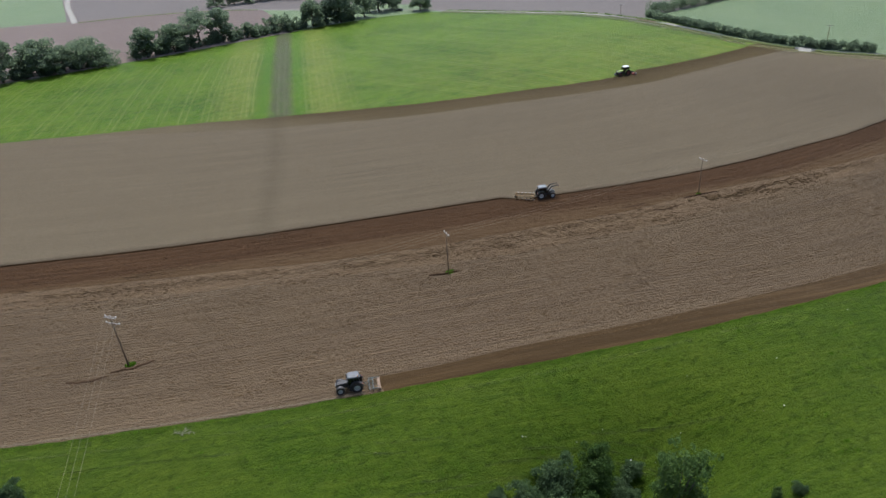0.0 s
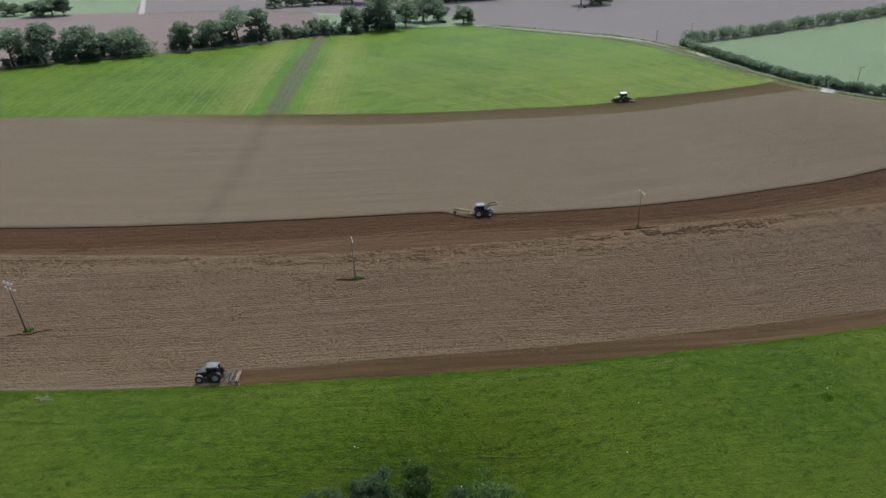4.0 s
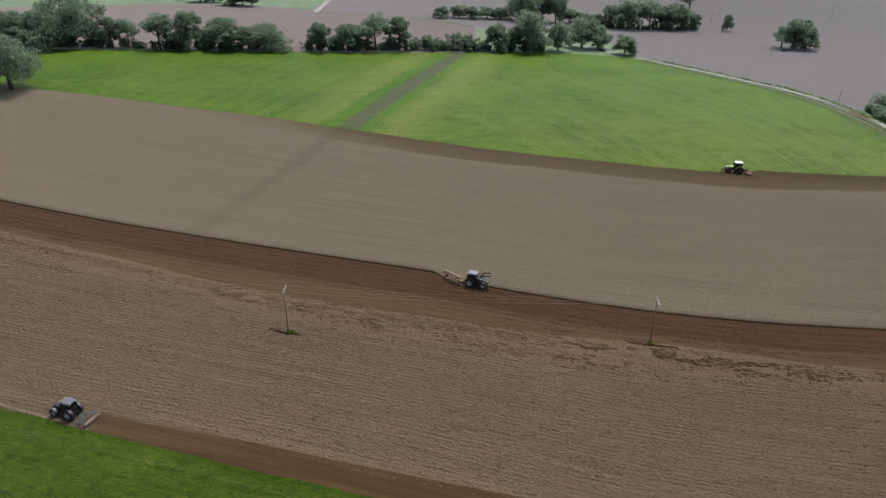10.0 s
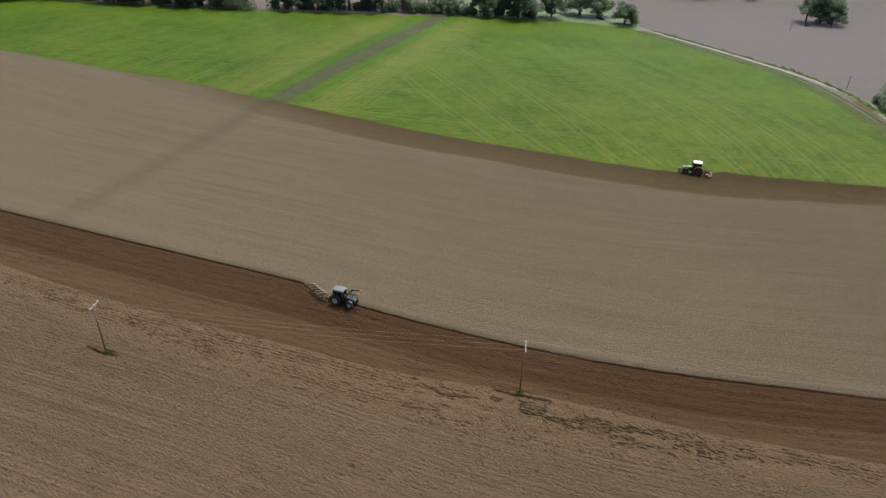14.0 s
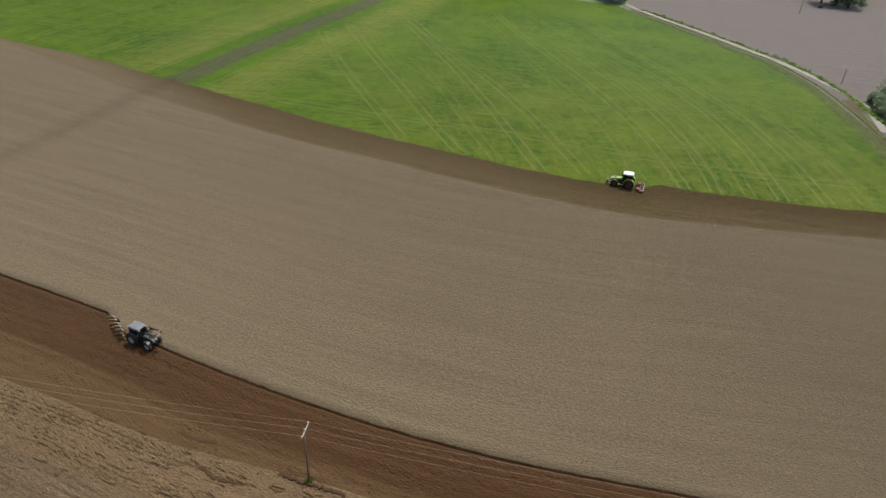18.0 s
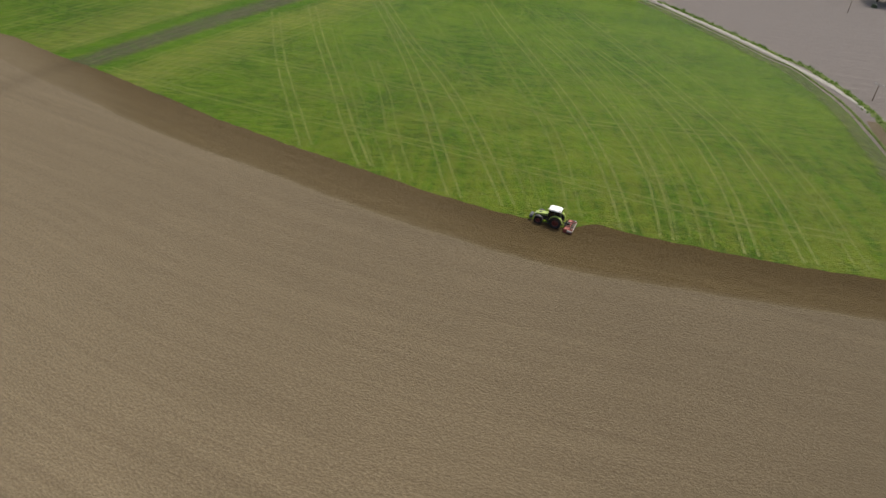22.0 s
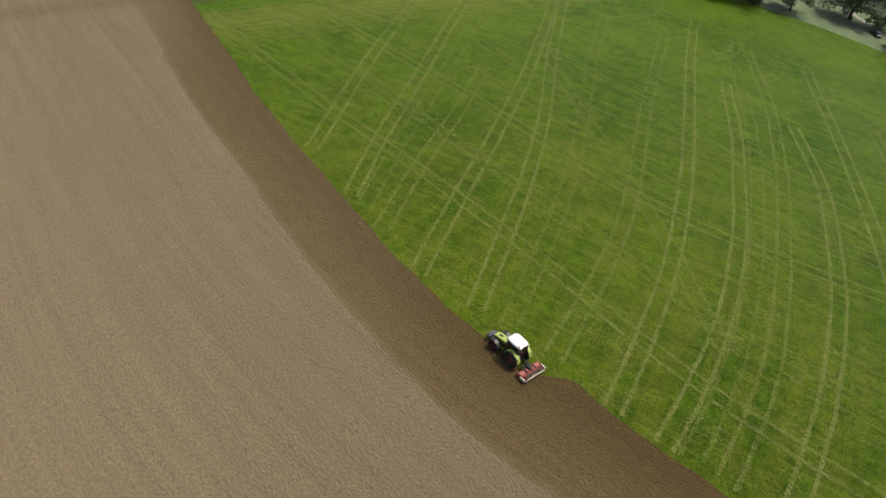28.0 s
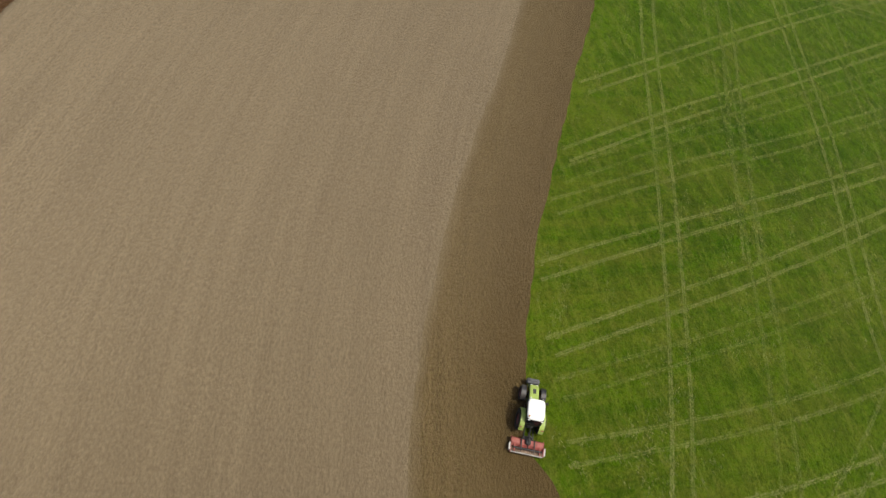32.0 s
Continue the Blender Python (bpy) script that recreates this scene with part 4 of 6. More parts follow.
# thicket in the near pasture, under the start of the flight
NEAR = [
    make_bush("thicket_bush", "leafy grey-green elder thicket in the pasture", 6.5, 7.5, M_LEAF_ELDER, 41, 8000, 0.17, group="bushes in the pasture"),
    make_bush("thicket_bush", "dark rounded holly bush in the pasture", 7.5, 6.0, M_LEAF_HOLLY, 42, 9000, 0.14, group="bushes in the pasture"),
    make_bush("thicket_bush", "pale young willow bush in the pasture", 6.0, 5.0, M_LEAF_WILLOW, 43, 4200, 0.14, group="bushes in the pasture"),
]
for kind, x, y, size, tall, turn in ((1, -25.6, 53.2, 1.25, 1.05, 40), (1, -27.8, 50.0, 1.15, 0.96, 230), (0, -32.0, 54.0, 1.15, 0.97, 0), (0, -30.2, 50.8, 1.25, 0.96, 200), (0, -35.6, 53.0, 0.95, 0.91, 90), (2, -17.0, 45.2, 1.5, 1.49, 120), (0, -19.0, 53.2, 0.55, 0.75, 310), (0, -21.4, 50.6, 0.65, 0.79, 70), (0, -39.4, 56.0, 0.45, 0.85, 160), (1, -7.2, 37.6, 0.32, 0.9, 25), (0, -4.6, 36.0, 0.3, 0.9, 80), (0, -100.5, 82, 0.7, 1.0, 10)):
    plant(NEAR[kind], x, y, size, turn, tall)
for _kind in NEAR:
    for _ob in (*_kind.children_recursive, _kind):
        bpy.data.objects.remove(_ob)

# ---- power line ----
def power_pole(x, y, height, turn, kind="plain", lean=0.0):
    """A weathered wooden pole with a crossarm and insulators."""
    ob = thing("power_pole", "weathered wooden power pole with steel crossarm standing in ploughed soil", "utility pole", x, y, lz(x, y), turn, "poles of the power line")
    part("shaft", Shape().tube([(0, 0, -0.5), (0, 0, height * 0.5), (lean, 0, height)], [0.17, 0.14, 0.10] if kind != "plain" else [0.125, 0.10, 0.07], 10), M_POLE, ob)
    arms = [height - 0.35] if kind == "plain" else [height - 0.2, height - 1.5]
    for k, z in enumerate(arms):
        wide = 1.15 if kind == "plain" else (1.2, 1.45)[k]
        rows = (-0.16, 0.16) if kind != "plain" and k == 0 else (0.16,)
        for dx in rows:
            part("crossarm", Shape().box(dx - 0.05, dx + 0.05, -wide, wide, z - 0.06, z + 0.06, 0.015), M_STEEL, ob, "pale galvanised steel crossarm")
        for sy in (-wide + 0.12, 0.0, wide - 0.12):
            part("insulator", Shape().tube([(rows[-1], sy, z + 0.06), (rows[-1], sy, z + 0.12), (rows[-1], sy, z + 0.2), (rows[-1], sy, z + 0.3)], [0.03, 0.08, 0.06, 0.05], 8), M_PORCELAIN, ob, "white porcelain insulator")
        part("brace", Shape().tube([(0.1, -wide * 0.55, z - 0.05), (0.16, 0, z - 0.75)], 0.025, 6).tube([(0.1, wide * 0.55, z - 0.05), (0.16, 0, z - 0.75)], 0.025, 6), M_STEEL, ob)
    return ob


LINE = POLE_FEET
HEIGHTS = (10.4, 9.3, 8.9, 9.2)
power_pole(*LINE[0], HEIGHTS[0], 45, "double")
for (x, y), h in zip(LINE[1:], HEIGHTS[1:]):
    power_pole(x, y, h, -1.5)
for x, y, h in ((172, 172.5, 6.5), (178, 278, 5.4), (153.5, 270.5, 4.6), (180, 400, 6), (272, 525, 9), (192, 541, 9)):
    tagged(power_pole(x, y, h, 40), "distant wooden power pole in an open field", "utility pole")


def wire(a, b, sag, name="power_line"):
    a, b = Vector(a), Vector(b)
    pts = [a.lerp(b, k / 16) - Vector((0, 0, sag * 4 * (k / 16) * (1 - k / 16))) for k in range(17)]
    sh = Shape().tube(pts, 0.0085, 5)
    ob = new(name, sh.mesh(name, M_CABLE))
    return tagged(ob, "thin grey overhead wire strung between power poles", "power cable", "wires of the power line")


for k in range(3):
    (xa, ya), (xb, yb) = LINE[k], LINE[k + 1]
    for dy in (-1.0, 0.0, 1.0):
        wire((xa, ya + dy, lz(xa, ya) + HEIGHTS[k] - 0.05), (xb, yb + dy, lz(xb, yb) + HEIGHTS[k + 1] - 0.05), 0.9)
for dx in (-1.0, 0.0, 1.0):
    wire((-83.2 + dx, 105.5, lz(-83.2, 105.8) + 10.2), (-101 + dx, 20, lz(-101, 20) + 9.5), 1.0)
for dx in (-1.0, 0.0, 1.0):
    wire((117.2, 98.4 + dx, lz(117.2, 98.4) + 9.3), (190, 94 + dx, lz(190, 94) + 9.3), 0.9)


def grass_patch(x, y, w, d, seed, count=420, tall=0.45, label="uncut green grass left round the pole foot"):
    """A tuft of blades that the plough went round."""
    rng = np.random.RandomState(seed)
    a, r = rng.rand(count) * 6.283, np.sqrt(rng.rand(count))
    px, py = x + np.cos(a) * r * w, y + np.sin(a) * r * d
    pz = land(px, py)
    ang = rng.rand(count) * 6.283
    h = tall * (0.5 + rng.rand(count)) * (1.1 - 0.5 * r)
    ox, oy = np.cos(ang) * 0.16, np.sin(ang) * 0.16
    v = np.stack([np.stack([px - ox, py - oy, pz - 0.05], -1), np.stack([px + ox, py + oy, pz - 0.05], -1), np.stack([px + oy * 1.2, py - ox * 1.2, pz + h], -1)], 1).reshape(-1, 3)
    me = bpy.data.meshes.new("grass_patch")
    me.from_pydata(v.tolist(), [], np.arange(3 * count).reshape(-1, 3).tolist())
    me.materials.append(M_TUFT)
    tagged(new("grass_patch", me), label, "grass", kind="stuff")


for k, (x, y) in enumerate(LINE[:2]):
    grass_patch(x + 0.3, y + 0.1, 0.95, 0.6, 50 + k, 170, 0.4)
grass_patch(LINE[2][0], LINE[2][1], 0.5, 0.4, 52, 120)

# ---- tractors and implements ----
M_LIME = paint("lime_green_paint", (0.25, 0.34, 0.07), 0.38, amount=0.35)
M_WHITE = paint("white_roof_paint", (0.66, 0.67, 0.66), 0.35, amount=0.12)
M_SILVER = paint("silver_grey_paint", (0.115, 0.130, 0.148), 0.5, 0.1, amount=0.3)
M_GREYROOF = paint("mid_grey_paint", (0.072, 0.078, 0.088), 0.48, 0.1, amount=0.3)
M_BLACKGREEN = paint("black_green_paint", (0.018, 0.030, 0.028), 0.35, 0.1, amount=0.3)
M_BLACK = paint("black_paint", (0.016, 0.017, 0.020), 0.38, 0.1, amount=0.3)
M_REDRIM = paint("dark_red_rim_paint", (0.13, 0.022, 0.02), 0.4, amount=0.35)
M_PALERIM = paint("pale_rim_paint", (0.42, 0.41, 0.38), 0.4, amount=0.4)
M_RED = paint("red_implement_paint", (0.25, 0.055, 0.045), 0.45, amount=0.5)
M_TEAL = paint("teal_implement_paint", (0.060, 0.082, 0.078), 0.5, amount=0.7)
M_GOLD = paint("worn_ochre_paint", (0.29, 0.19, 0.085), 0.5, 0.1, amount=0.4)
M_RUST = paint("earth_polished_iron", (0.24, 0.17, 0.12), 0.5, 0.5, amount=0.4)
M_LAMP = paint("headlamp_lens", (0.70, 0.71, 0.68), 0.12, 0.2, amount=0.1)
M_AMBER = paint("amber_lens", (0.55, 0.20, 0.02), 0.2, amount=0.15)
M_SEAT = paint("black_seat_cloth", (0.02, 0.02, 0.022), 0.8, amount=0.15)


def wheel(parent, x, y, radius, width, rim_paint, lugs):
    """A ribbed farm tyre on a dished rim; its outer side faces away from the middle."""
    out = 1 if y > 0 else -1
    h = width / 2
    tyre = Shape().lathe([(radius * 0.56, -h * 0.72), (radius * 0.74, -h * 1.0), (radius * 0.9, -h * 0.96), (radius * 0.955, -h * 0.7), (radius * 0.965, 0), (radius * 0.955, h * 0.7), (radius * 0.9, h * 0.96), (radius * 0.74, h * 1.0), (radius * 0.56, h * 0.72), (radius * 0.56, -h * 0.72)], n=36)
    for k in range(lugs):
        for side in (-1, 1):
            a = 2 * math.pi * (k + (0.5 if side > 0 else 0)) / lugs
            turn = Matrix.Rotation(-a, 3, "Y") @ Matrix.Rotation(0.6 * side, 3, "X")
            c = Vector((math.cos(a) * radius * 0.97, side * h * 0.45, math.sin(a) * radius * 0.97))
            tyre.box(c.x - radius * 0.035, c.x + radius * 0.035, c.y - h * 0.5, c.y + h * 0.5, c.z - radius * 0.03, c.z + radius * 0.03, 0.01, turn)
    ob = part("wheel", tyre, M_RUBBER, parent, "lugged black rubber tractor tyre")
    ob.location = (x, y, radius - 0.04)
    rim = Shape().lathe([(radius * 0.575, -h * 0.72), (radius * 0.53, -h * 0.5), (radius * 0.52, out * h * 0.1), (radius * 0.36, out * h * 0.02), (radius * 0.2, out * h * 0.3), (radius * 0.12, out * h * 0.42), (0.01, out * h * 0.44)], n=28).lathe([(radius * 0.52, 0), (radius * 0.53, h * 0.5), (radius * 0.575, h * 0.72)], n=28)
    part("rim", rim, rim_paint, ob, "painted dished wheel rim")
    return ob


def arch(x, z, r0, r1, a0, a1, n=9):
    """The outline of a mudguard over a wheel at x, z."""
    outer = [(x + r1 * math.cos(a0 + (a1 - a0) * k / n), z + r1 * math.sin(a0 + (a1 - a0) * k / n)) for k in range(n + 1)]
    inner = [(x + r0 * math.cos(a0 + (a1 - a0) * k / n), z + r0 * math.sin(a0 + (a1 - a0) * k / n)) for k in range(n + 1)]
    return outer + inner[::-1]


def strip_solid(shape, outline, y0, y1):
    """A curved sheet with thickness, from an arch outline, as separate convex pieces in one part."""
    n = len(outline) // 2
    outer, inner = outline[:n], outline[n:][::-1]
    for k in range(n - 1):
        shape.prism([outer[k], outer[k + 1], inner[k + 1], inner[k]], y0, y1)
    return shape


def tractor(label, x, y, turn, hood_paint, roof_paint, rim_paint, guard_paint, size=1.0):
    ob = thing("tractor", label, "tractor", x, y, lz(x, y), turn, "tractors at work")
    ob.scale = (size, size, size)
    rear, front, base = 0.95, 0.70, 2.75
    for side in (-1, 1):
        wheel(ob, 0, side * 0.98, rear, 0.58, rim_paint, 18)
        wheel(ob, base, side * 0.95, front, 0.46, rim_paint, 16)
        part("mudguard", strip_solid(Shape(), arch(0, rear, rear + 0.08, rear + 0.15, radians(10), radians(170)), side * 0.92 - 0.22, side * 0.92 + 0.22), guard_paint, ob, "curved painted rear mudguard")
        part("front_mudguard", strip_solid(Shape(), arch(base, front, front + 0.07, front + 0.11, radians(40), radians(160)), side * 0.95 - 0.23, side * 0.95 + 0.23), M_BLACK, ob)
        part("headlamp", Shape().box(3.42, 3.5, side * 0.27 - 0.12, side * 0.27 + 0.12, 1.28, 1.42, 0.03), M_LAMP, ob, "clear headlamp lens")
        part("step", Shape().box(0.75, 1.25, side * 0.95 - 0.18, side * 0.95 + 0.18, 0.48, 0.54, 0.02).box(0.75, 1.25, side * 0.9 - 0.16, side * 0.9 + 0.16, 0.78, 0.84, 0.02).box(0.73, 0.77, side * 0.9 - 0.18, side * 0.9 + 0.18, 0.48, 1.2, 0.01), M_DARKMETAL, ob)
        mirror = part("mirror_arm", Shape().tube([(1.35, side * 0.72, 2.35), (1.5, side * 1.12, 2.35), (1.5, side * 1.12, 2.2)], 0.025, 6), M_DARKMETAL, ob)
        part("mirror", Shape().box(1.46, 1.54, side * 1.12 - 0.11, side * 1.12 + 0.11, 1.95, 2.28, 0.03), M_BLACK, mirror, "black wing mirror housing")
        part("lift_arm", Shape().tube([(-0.3, side * 0.35, 0.75), (-1.0, side * 0.42, 0.55), (-1.35, side * 0.44, 0.55)], 0.05, 7), M_DARKMETAL, ob)
        part("tail_lamp", Shape().box(-0.98, -0.9, side * 1.0 - 0.12, side * 1.0 + 0.12, 1.55, 1.65, 0.02), M_RED, ob, "red tail lamp")
        part("axle", Shape().tube([(0, 0, rear - 0.04), (0, side * 0.75, rear - 0.04)], [0.24, 0.17], 10).tube([(base, 0, front - 0.04), (base, side * 0.75, front - 0.04)], [0.15, 0.10], 8), M_DARKMETAL, ob)
        part("fuel_tank", Shape().box(0.72, 1.6, side * 0.36 - 0.14 + side * 0.16, side * 0.36 + 0.14 + side * 0.16, 0.62, 1.05, 0.08), M_BLACK, ob)
    part("chassis", Shape().box(-0.55, 3.2, -0.3, 0.3, 0.55, 1.05, 0.08).box(2.0, 3.35, -0.26, 0.26, 0.62, 0.95, 0.05), M_DARKMETAL, ob)
    part("hood", Shape().prism([(1.42, 1.40), (3.40, 1.22), (3.46, 1.30), (3.42, 1.46), (3.15, 1.60), (2.3, 1.72), (1.42, 1.79)], -0.42, 0.42, 0.16), hood_paint, ob, "long sloping painted engine hood")
    part("engine", Shape().box(1.36, 3.38, -0.37, 0.37, 0.95, 1.42, 0.06), M_DARKMETAL, ob)
    part("bonnet_vent", Shape().box(2.3, 2.95, -0.16, 0.16, 1.60, 1.70, 0.03), M_BLACK, ob, "black vent along the top of the hood")
    for side in (-1, 1):
        part("hood_side", Shape().box(1.75, 2.9, side * 0.44 - 0.02, side * 0.44 + 0.02, 1.05, 1.38, 0.015), M_BLACK, ob, "black side vent of the hood")
    part("grille", Shape().box(3.40, 3.49, -0.31, 0.31, 0.98, 1.24, 0.03).box(3.44, 3.50, -0.31, 0.31, 1.02, 1.05, 0.01).box(3.44, 3.50, -0.31, 0.31, 1.12, 1.15, 0.01), M_BLACK, ob, "black front grille")
    part("exhaust", Shape().tube([(1.52, -0.62, 1.25), (1.52, -0.62, 1.9), (1.52, -0.62, 2.7), (1.44, -0.62, 2.86)], [0.09, 0.085, 0.05, 0.05], 9), M_DARKMETAL, ob)
    part("cab_body", Shape().prism([(-0.45, 0.95), (1.4, 0.95), (1.4, 1.45), (0.6, 1.5), (0.45, 1.7), (-0.55, 1.7)], -0.72, 0.72, 0.04), M_BLACK, ob)
    cab = part("cab_frame", Shape().box(-0.5, 1.36, -0.80, 0.80, 2.66, 2.72, 0.02), M_BLACK, ob, "black cab frame")
    for side in (-1, 1):
        for lower, upper, r in (((1.38, 0.70, 1.4), (1.25, 0.70, 2.7), 0.05), ((0.35, 0.78, 1.5), (0.35, 0.76, 2.7), 0.045), ((-0.55, 0.74, 1.65), (-0.42, 0.72, 2.7), 0.055)):
            part("pillar", Shape().tube([(lower[0], side * lower[1], lower[2]), (upper[0], side * upper[1], upper[2])], r, 7), M_BLACK, cab)
    part("windscreen", Shape().prism([(1.36, 1.48), (1.38, 1.48), (1.27, 2.7), (1.25, 2.7)], -0.66, 0.66), M_GLASS, cab, "tinted windscreen")
    part("rear_window", Shape().prism([(-0.55, 1.72), (-0.53, 1.72), (-0.41, 2.7), (-0.43, 2.7)], -0.66, 0.66), M_GLASS, cab, "tinted rear window")
    for side in (-1, 1):
        part("side_window", Shape().prism([(-0.48, 1.74), (0.32, 1.6), (0.32, 2.7), (-0.38, 2.7)], side * 0.745 - 0.008, side * 0.745 + 0.008), M_GLASS, cab, "tinted side window")
        part("door", Shape().prism([(0.38, 1.5), (1.33, 1.46), (1.23, 2.7), (0.38, 2.7)], side * 0.735 - 0.008, side * 0.735 + 0.008), M_GLASS, cab, "glazed cab door")
    roof = part("roof", Shape().slab(0.42, 0.0, 1.0, 0.80, ((0.92, 2.70), (1.0, 2.74), (1.0, 2.84), (0.93, 2.92), (0.74, 2.97), (0.30, 2.985))), roof_paint, ob, "flat painted cab roof with rounded corners")
    part("roof_hatch", Shape().slab(0.42, 0.0, 0.42, 0.40, ((1.0, 2.96), (1.0, 2.995), (0.85, 3.015), (0.3, 3.02))), roof_paint, roof)
    part("beacon", Shape().tube([(-0.35, 0.62, 2.85), (-0.35, 0.62, 3.02), (-0.35, 0.62, 3.12)], [0.05, 0.065, 0.045], 8), M_AMBER, roof, "amber warning beacon")
    for lx in (-0.64, 1.48):
        for ly in (-0.6, 0.6):
            part("work_lamp", Shape().box(lx - 0.04, lx + 0.04, ly - 0.09, ly + 0.09, 2.74, 2.85, 0.02), M_LAMP, roof, "small roof work lamp")
    seat = part("seat", Shape().box(-0.05, 0.45, -0.26, 0.26, 1.42, 1.55, 0.05).box(-0.12, 0.02, -0.25, 0.25, 1.5, 2.15, 0.05), M_SEAT, ob, "empty black operator seat")
    part("steering_wheel", Shape().tube([(0.98, 0, 1.45), (0.82, 0, 1.82)], 0.03, 6).tube([(0.82 + 0.06 * math.sin(a), 0.2 * math.cos(a), 1.84 + 0.19 * math.sin(a)) for a in [k * math.pi / 6 for k in range(13)]], 0.018, 5), M_BLACK, ob)
    part("top_link", Shape().tube([(-0.5, 0, 1.15), (-1.2, 0, 1.15)], 0.04, 6), M_DARKMETAL, ob)
    return ob


def front_weight(ob):
    part("front_linkage", Shape().tube([(3.3, -0.3, 0.7), (3.75, -0.38, 0.62), (4.0, -0.38, 0.62)], 0.05, 6).tube([(3.3, 0.3, 0.7), (3.75, 0.38, 0.62), (4.0, 0.38, 0.62)], 0.05, 6), M_DARKMETAL, ob)
    part("front_weight", Shape().box(3.85, 4.35, -0.62, 0.62, 0.45, 0.95, 0.10).box(4.0, 4.25, -0.45, 0.45, 0.9, 1.08, 0.06), M_GREYROOF, ob, "grey cast front weight block")


def front_loader(ob):
    """Raised loader arms that reach up from the hood and forward over the nose."""
    for side in (-1, 1):
        s = side * 0.62
        part("loader_arm", Shape().prism([(1.55, 1.72), (1.72, 1.62), (2.62, 2.72), (4.25, 2.92), (4.25, 3.05), (2.52, 2.92)], s - 0.07, s + 0.07), M_DARKMETAL, ob, "raised dark steel loader arm")
        part("loader_mount", Shape().box(1.5, 1.75, s - 0.1, s + 0.1, 0.8, 1.8, 0.03), M_DARKMETAL, ob)
        part("loader_ram", Shape().tube([(1.85, s, 1.3), (2.55, s, 2.3)], 0.05, 7).tube([(2.55, s, 2.3), (2.95, s, 2.72)], 0.03, 7), M_STEEL, ob, "bright hydraulic ram")
    part("loader_crossbar", Shape().tube([(2.75, -0.62, 2.72), (2.75, 0.62, 2.72)], 0.07, 8), M_DARKMETAL, ob)
    part("loader_crossbar", Shape().tube([(4.15, -0.7, 2.98), (4.15, 0.7, 2.98)], 0.06, 8), M_DARKMETAL, ob)
    part("tool_carrier", Shape().box(4.22, 4.34, -0.7, -0.55, 2.5, 3.2, 0.02).box(4.22, 4.34, 0.55, 0.7, 2.5, 3.2, 0.02).box(4.22, 4.34, -0.7, 0.7, 3.1, 3.22, 0.02).box(4.22, 4.34, -0.7, 0.7, 2.5, 2.6, 0.02), M_RUST, ob, "rusty loader tool carrier")


def power_harrow(x, y, turn):
    """A rotary harrow with a rear roller, working width three metres."""
    ob = thing("power_harrow", "red power harrow with pale roller bar behind lime tractor", "harrow", x, y, lz(x, y), turn)
    part("trough", Shape().prism([(-0.35, 0.22), (0.35, 0.22), (0.42, 0.40), (0.25, 0.62), (-0.25, 0.62), (-0.42, 0.40)], -1.5, 1.5), M_RED, ob, "long red gear trough")
    for side in (-1, 1):
        part("side_plate", Shape().prism([(-0.95, 0.03), (0.4, 0.03), (0.45, 0.6), (-0.3, 0.72), (-1.0, 0.5)], side * 1.53 - 0.025, side * 1.53 + 0.025), M_RED, ob)
        part("roller_arm", Shape().box(-1.0, -0.2, side * 1.2 - 0.05, side * 1.2 + 0.05, 0.5, 0.62, 0.02), M_RED, ob)
    part("headstock", Shape().tube([(0.35, -0.42, 0.6), (0.45, 0, 1.35)], 0.06, 7).tube([(0.35, 0.42, 0.6), (0.45, 0, 1.35)], 0.06, 7).tube([(0.45, 0, 1.35), (-0.6, 0, 0.6)], 0.05, 7).box(0.25, 0.6, -0.5, 0.5, 0.55, 0.72, 0.03), M_DARKMETAL, ob)
    part("gearbox", Shape().box(-0.22, 0.28, -0.24, 0.24, 0.6, 0.98, 0.07).tube([(0.28, 0, 0.82), (0.95, 0, 0.78)], 0.07, 8), M_DARKMETAL, ob)
    for k in range(4):
        yy = -1.12 + 0.75 * k
        part("cover_panel", Shape().box(-0.22, 0.22, yy - 0.3, yy + 0.3, 0.625, 0.67, 0.02), M_RED, ob)
    for k in range(10):
        yy = -1.35 + 0.3 * k
        part("tine_rotor", Shape().box(-0.1, -0.06, yy - 0.1, yy - 0.06, -0.08, 0.24, 0.01).box(0.06, 0.1, yy + 0.06, yy + 0.1, -0.08, 0.24, 0.01), M_STEEL, ob)
    roller = Shape().tube([(-0.78, -1.46, 0.24), (-0.78, 1.46, 0.24)], 0.2, 14)
    for k in range(14):
        yy = -1.4 + 0.215 * k
        roller.lathe([(0.2, -0.03), (0.265, -0.02), (0.265, 0.02), (0.2, 0.03)], yy, -0.78, 0.24, 14)
    part("packer_roller", roller, M_RUST, ob, "dark toothed packer roller")
    for side in (-1, 1):
        part("end_panel", Shape().box(-0.9, -0.2, side * 1.66 - 0.07, side * 1.66 + 0.07, 0.3, 0.62, 0.03), M_PALERIM, ob, "pale end guard panel")
        part("frame_rail", Shape().box(-0.95, 0.3, side * 0.62 - 0.05, side * 0.62 + 0.05, 0.7, 0.8, 0.02), M_DARKMETAL, ob)
    part("rear_frame", Shape().box(-0.72, -0.6, -1.35, 1.35, 0.66, 0.78, 0.02), M_DARKMETAL, ob, "dark frame bar above the roller")
    part("levelling_bar", Shape().box(-1.06, -1.00, -1.5, 1.5, 0.40, 0.54, 0.02), M_PALERIM, ob, "pale scraper bar across the roller")
    for k in range(14):
        part("scraper", Shape().box(-1.0, -0.9, -1.43 + 0.22 * k, -1.36 + 0.22 * k, 0.28, 0.44, 0.01), M_STEEL, ob)
    return ob


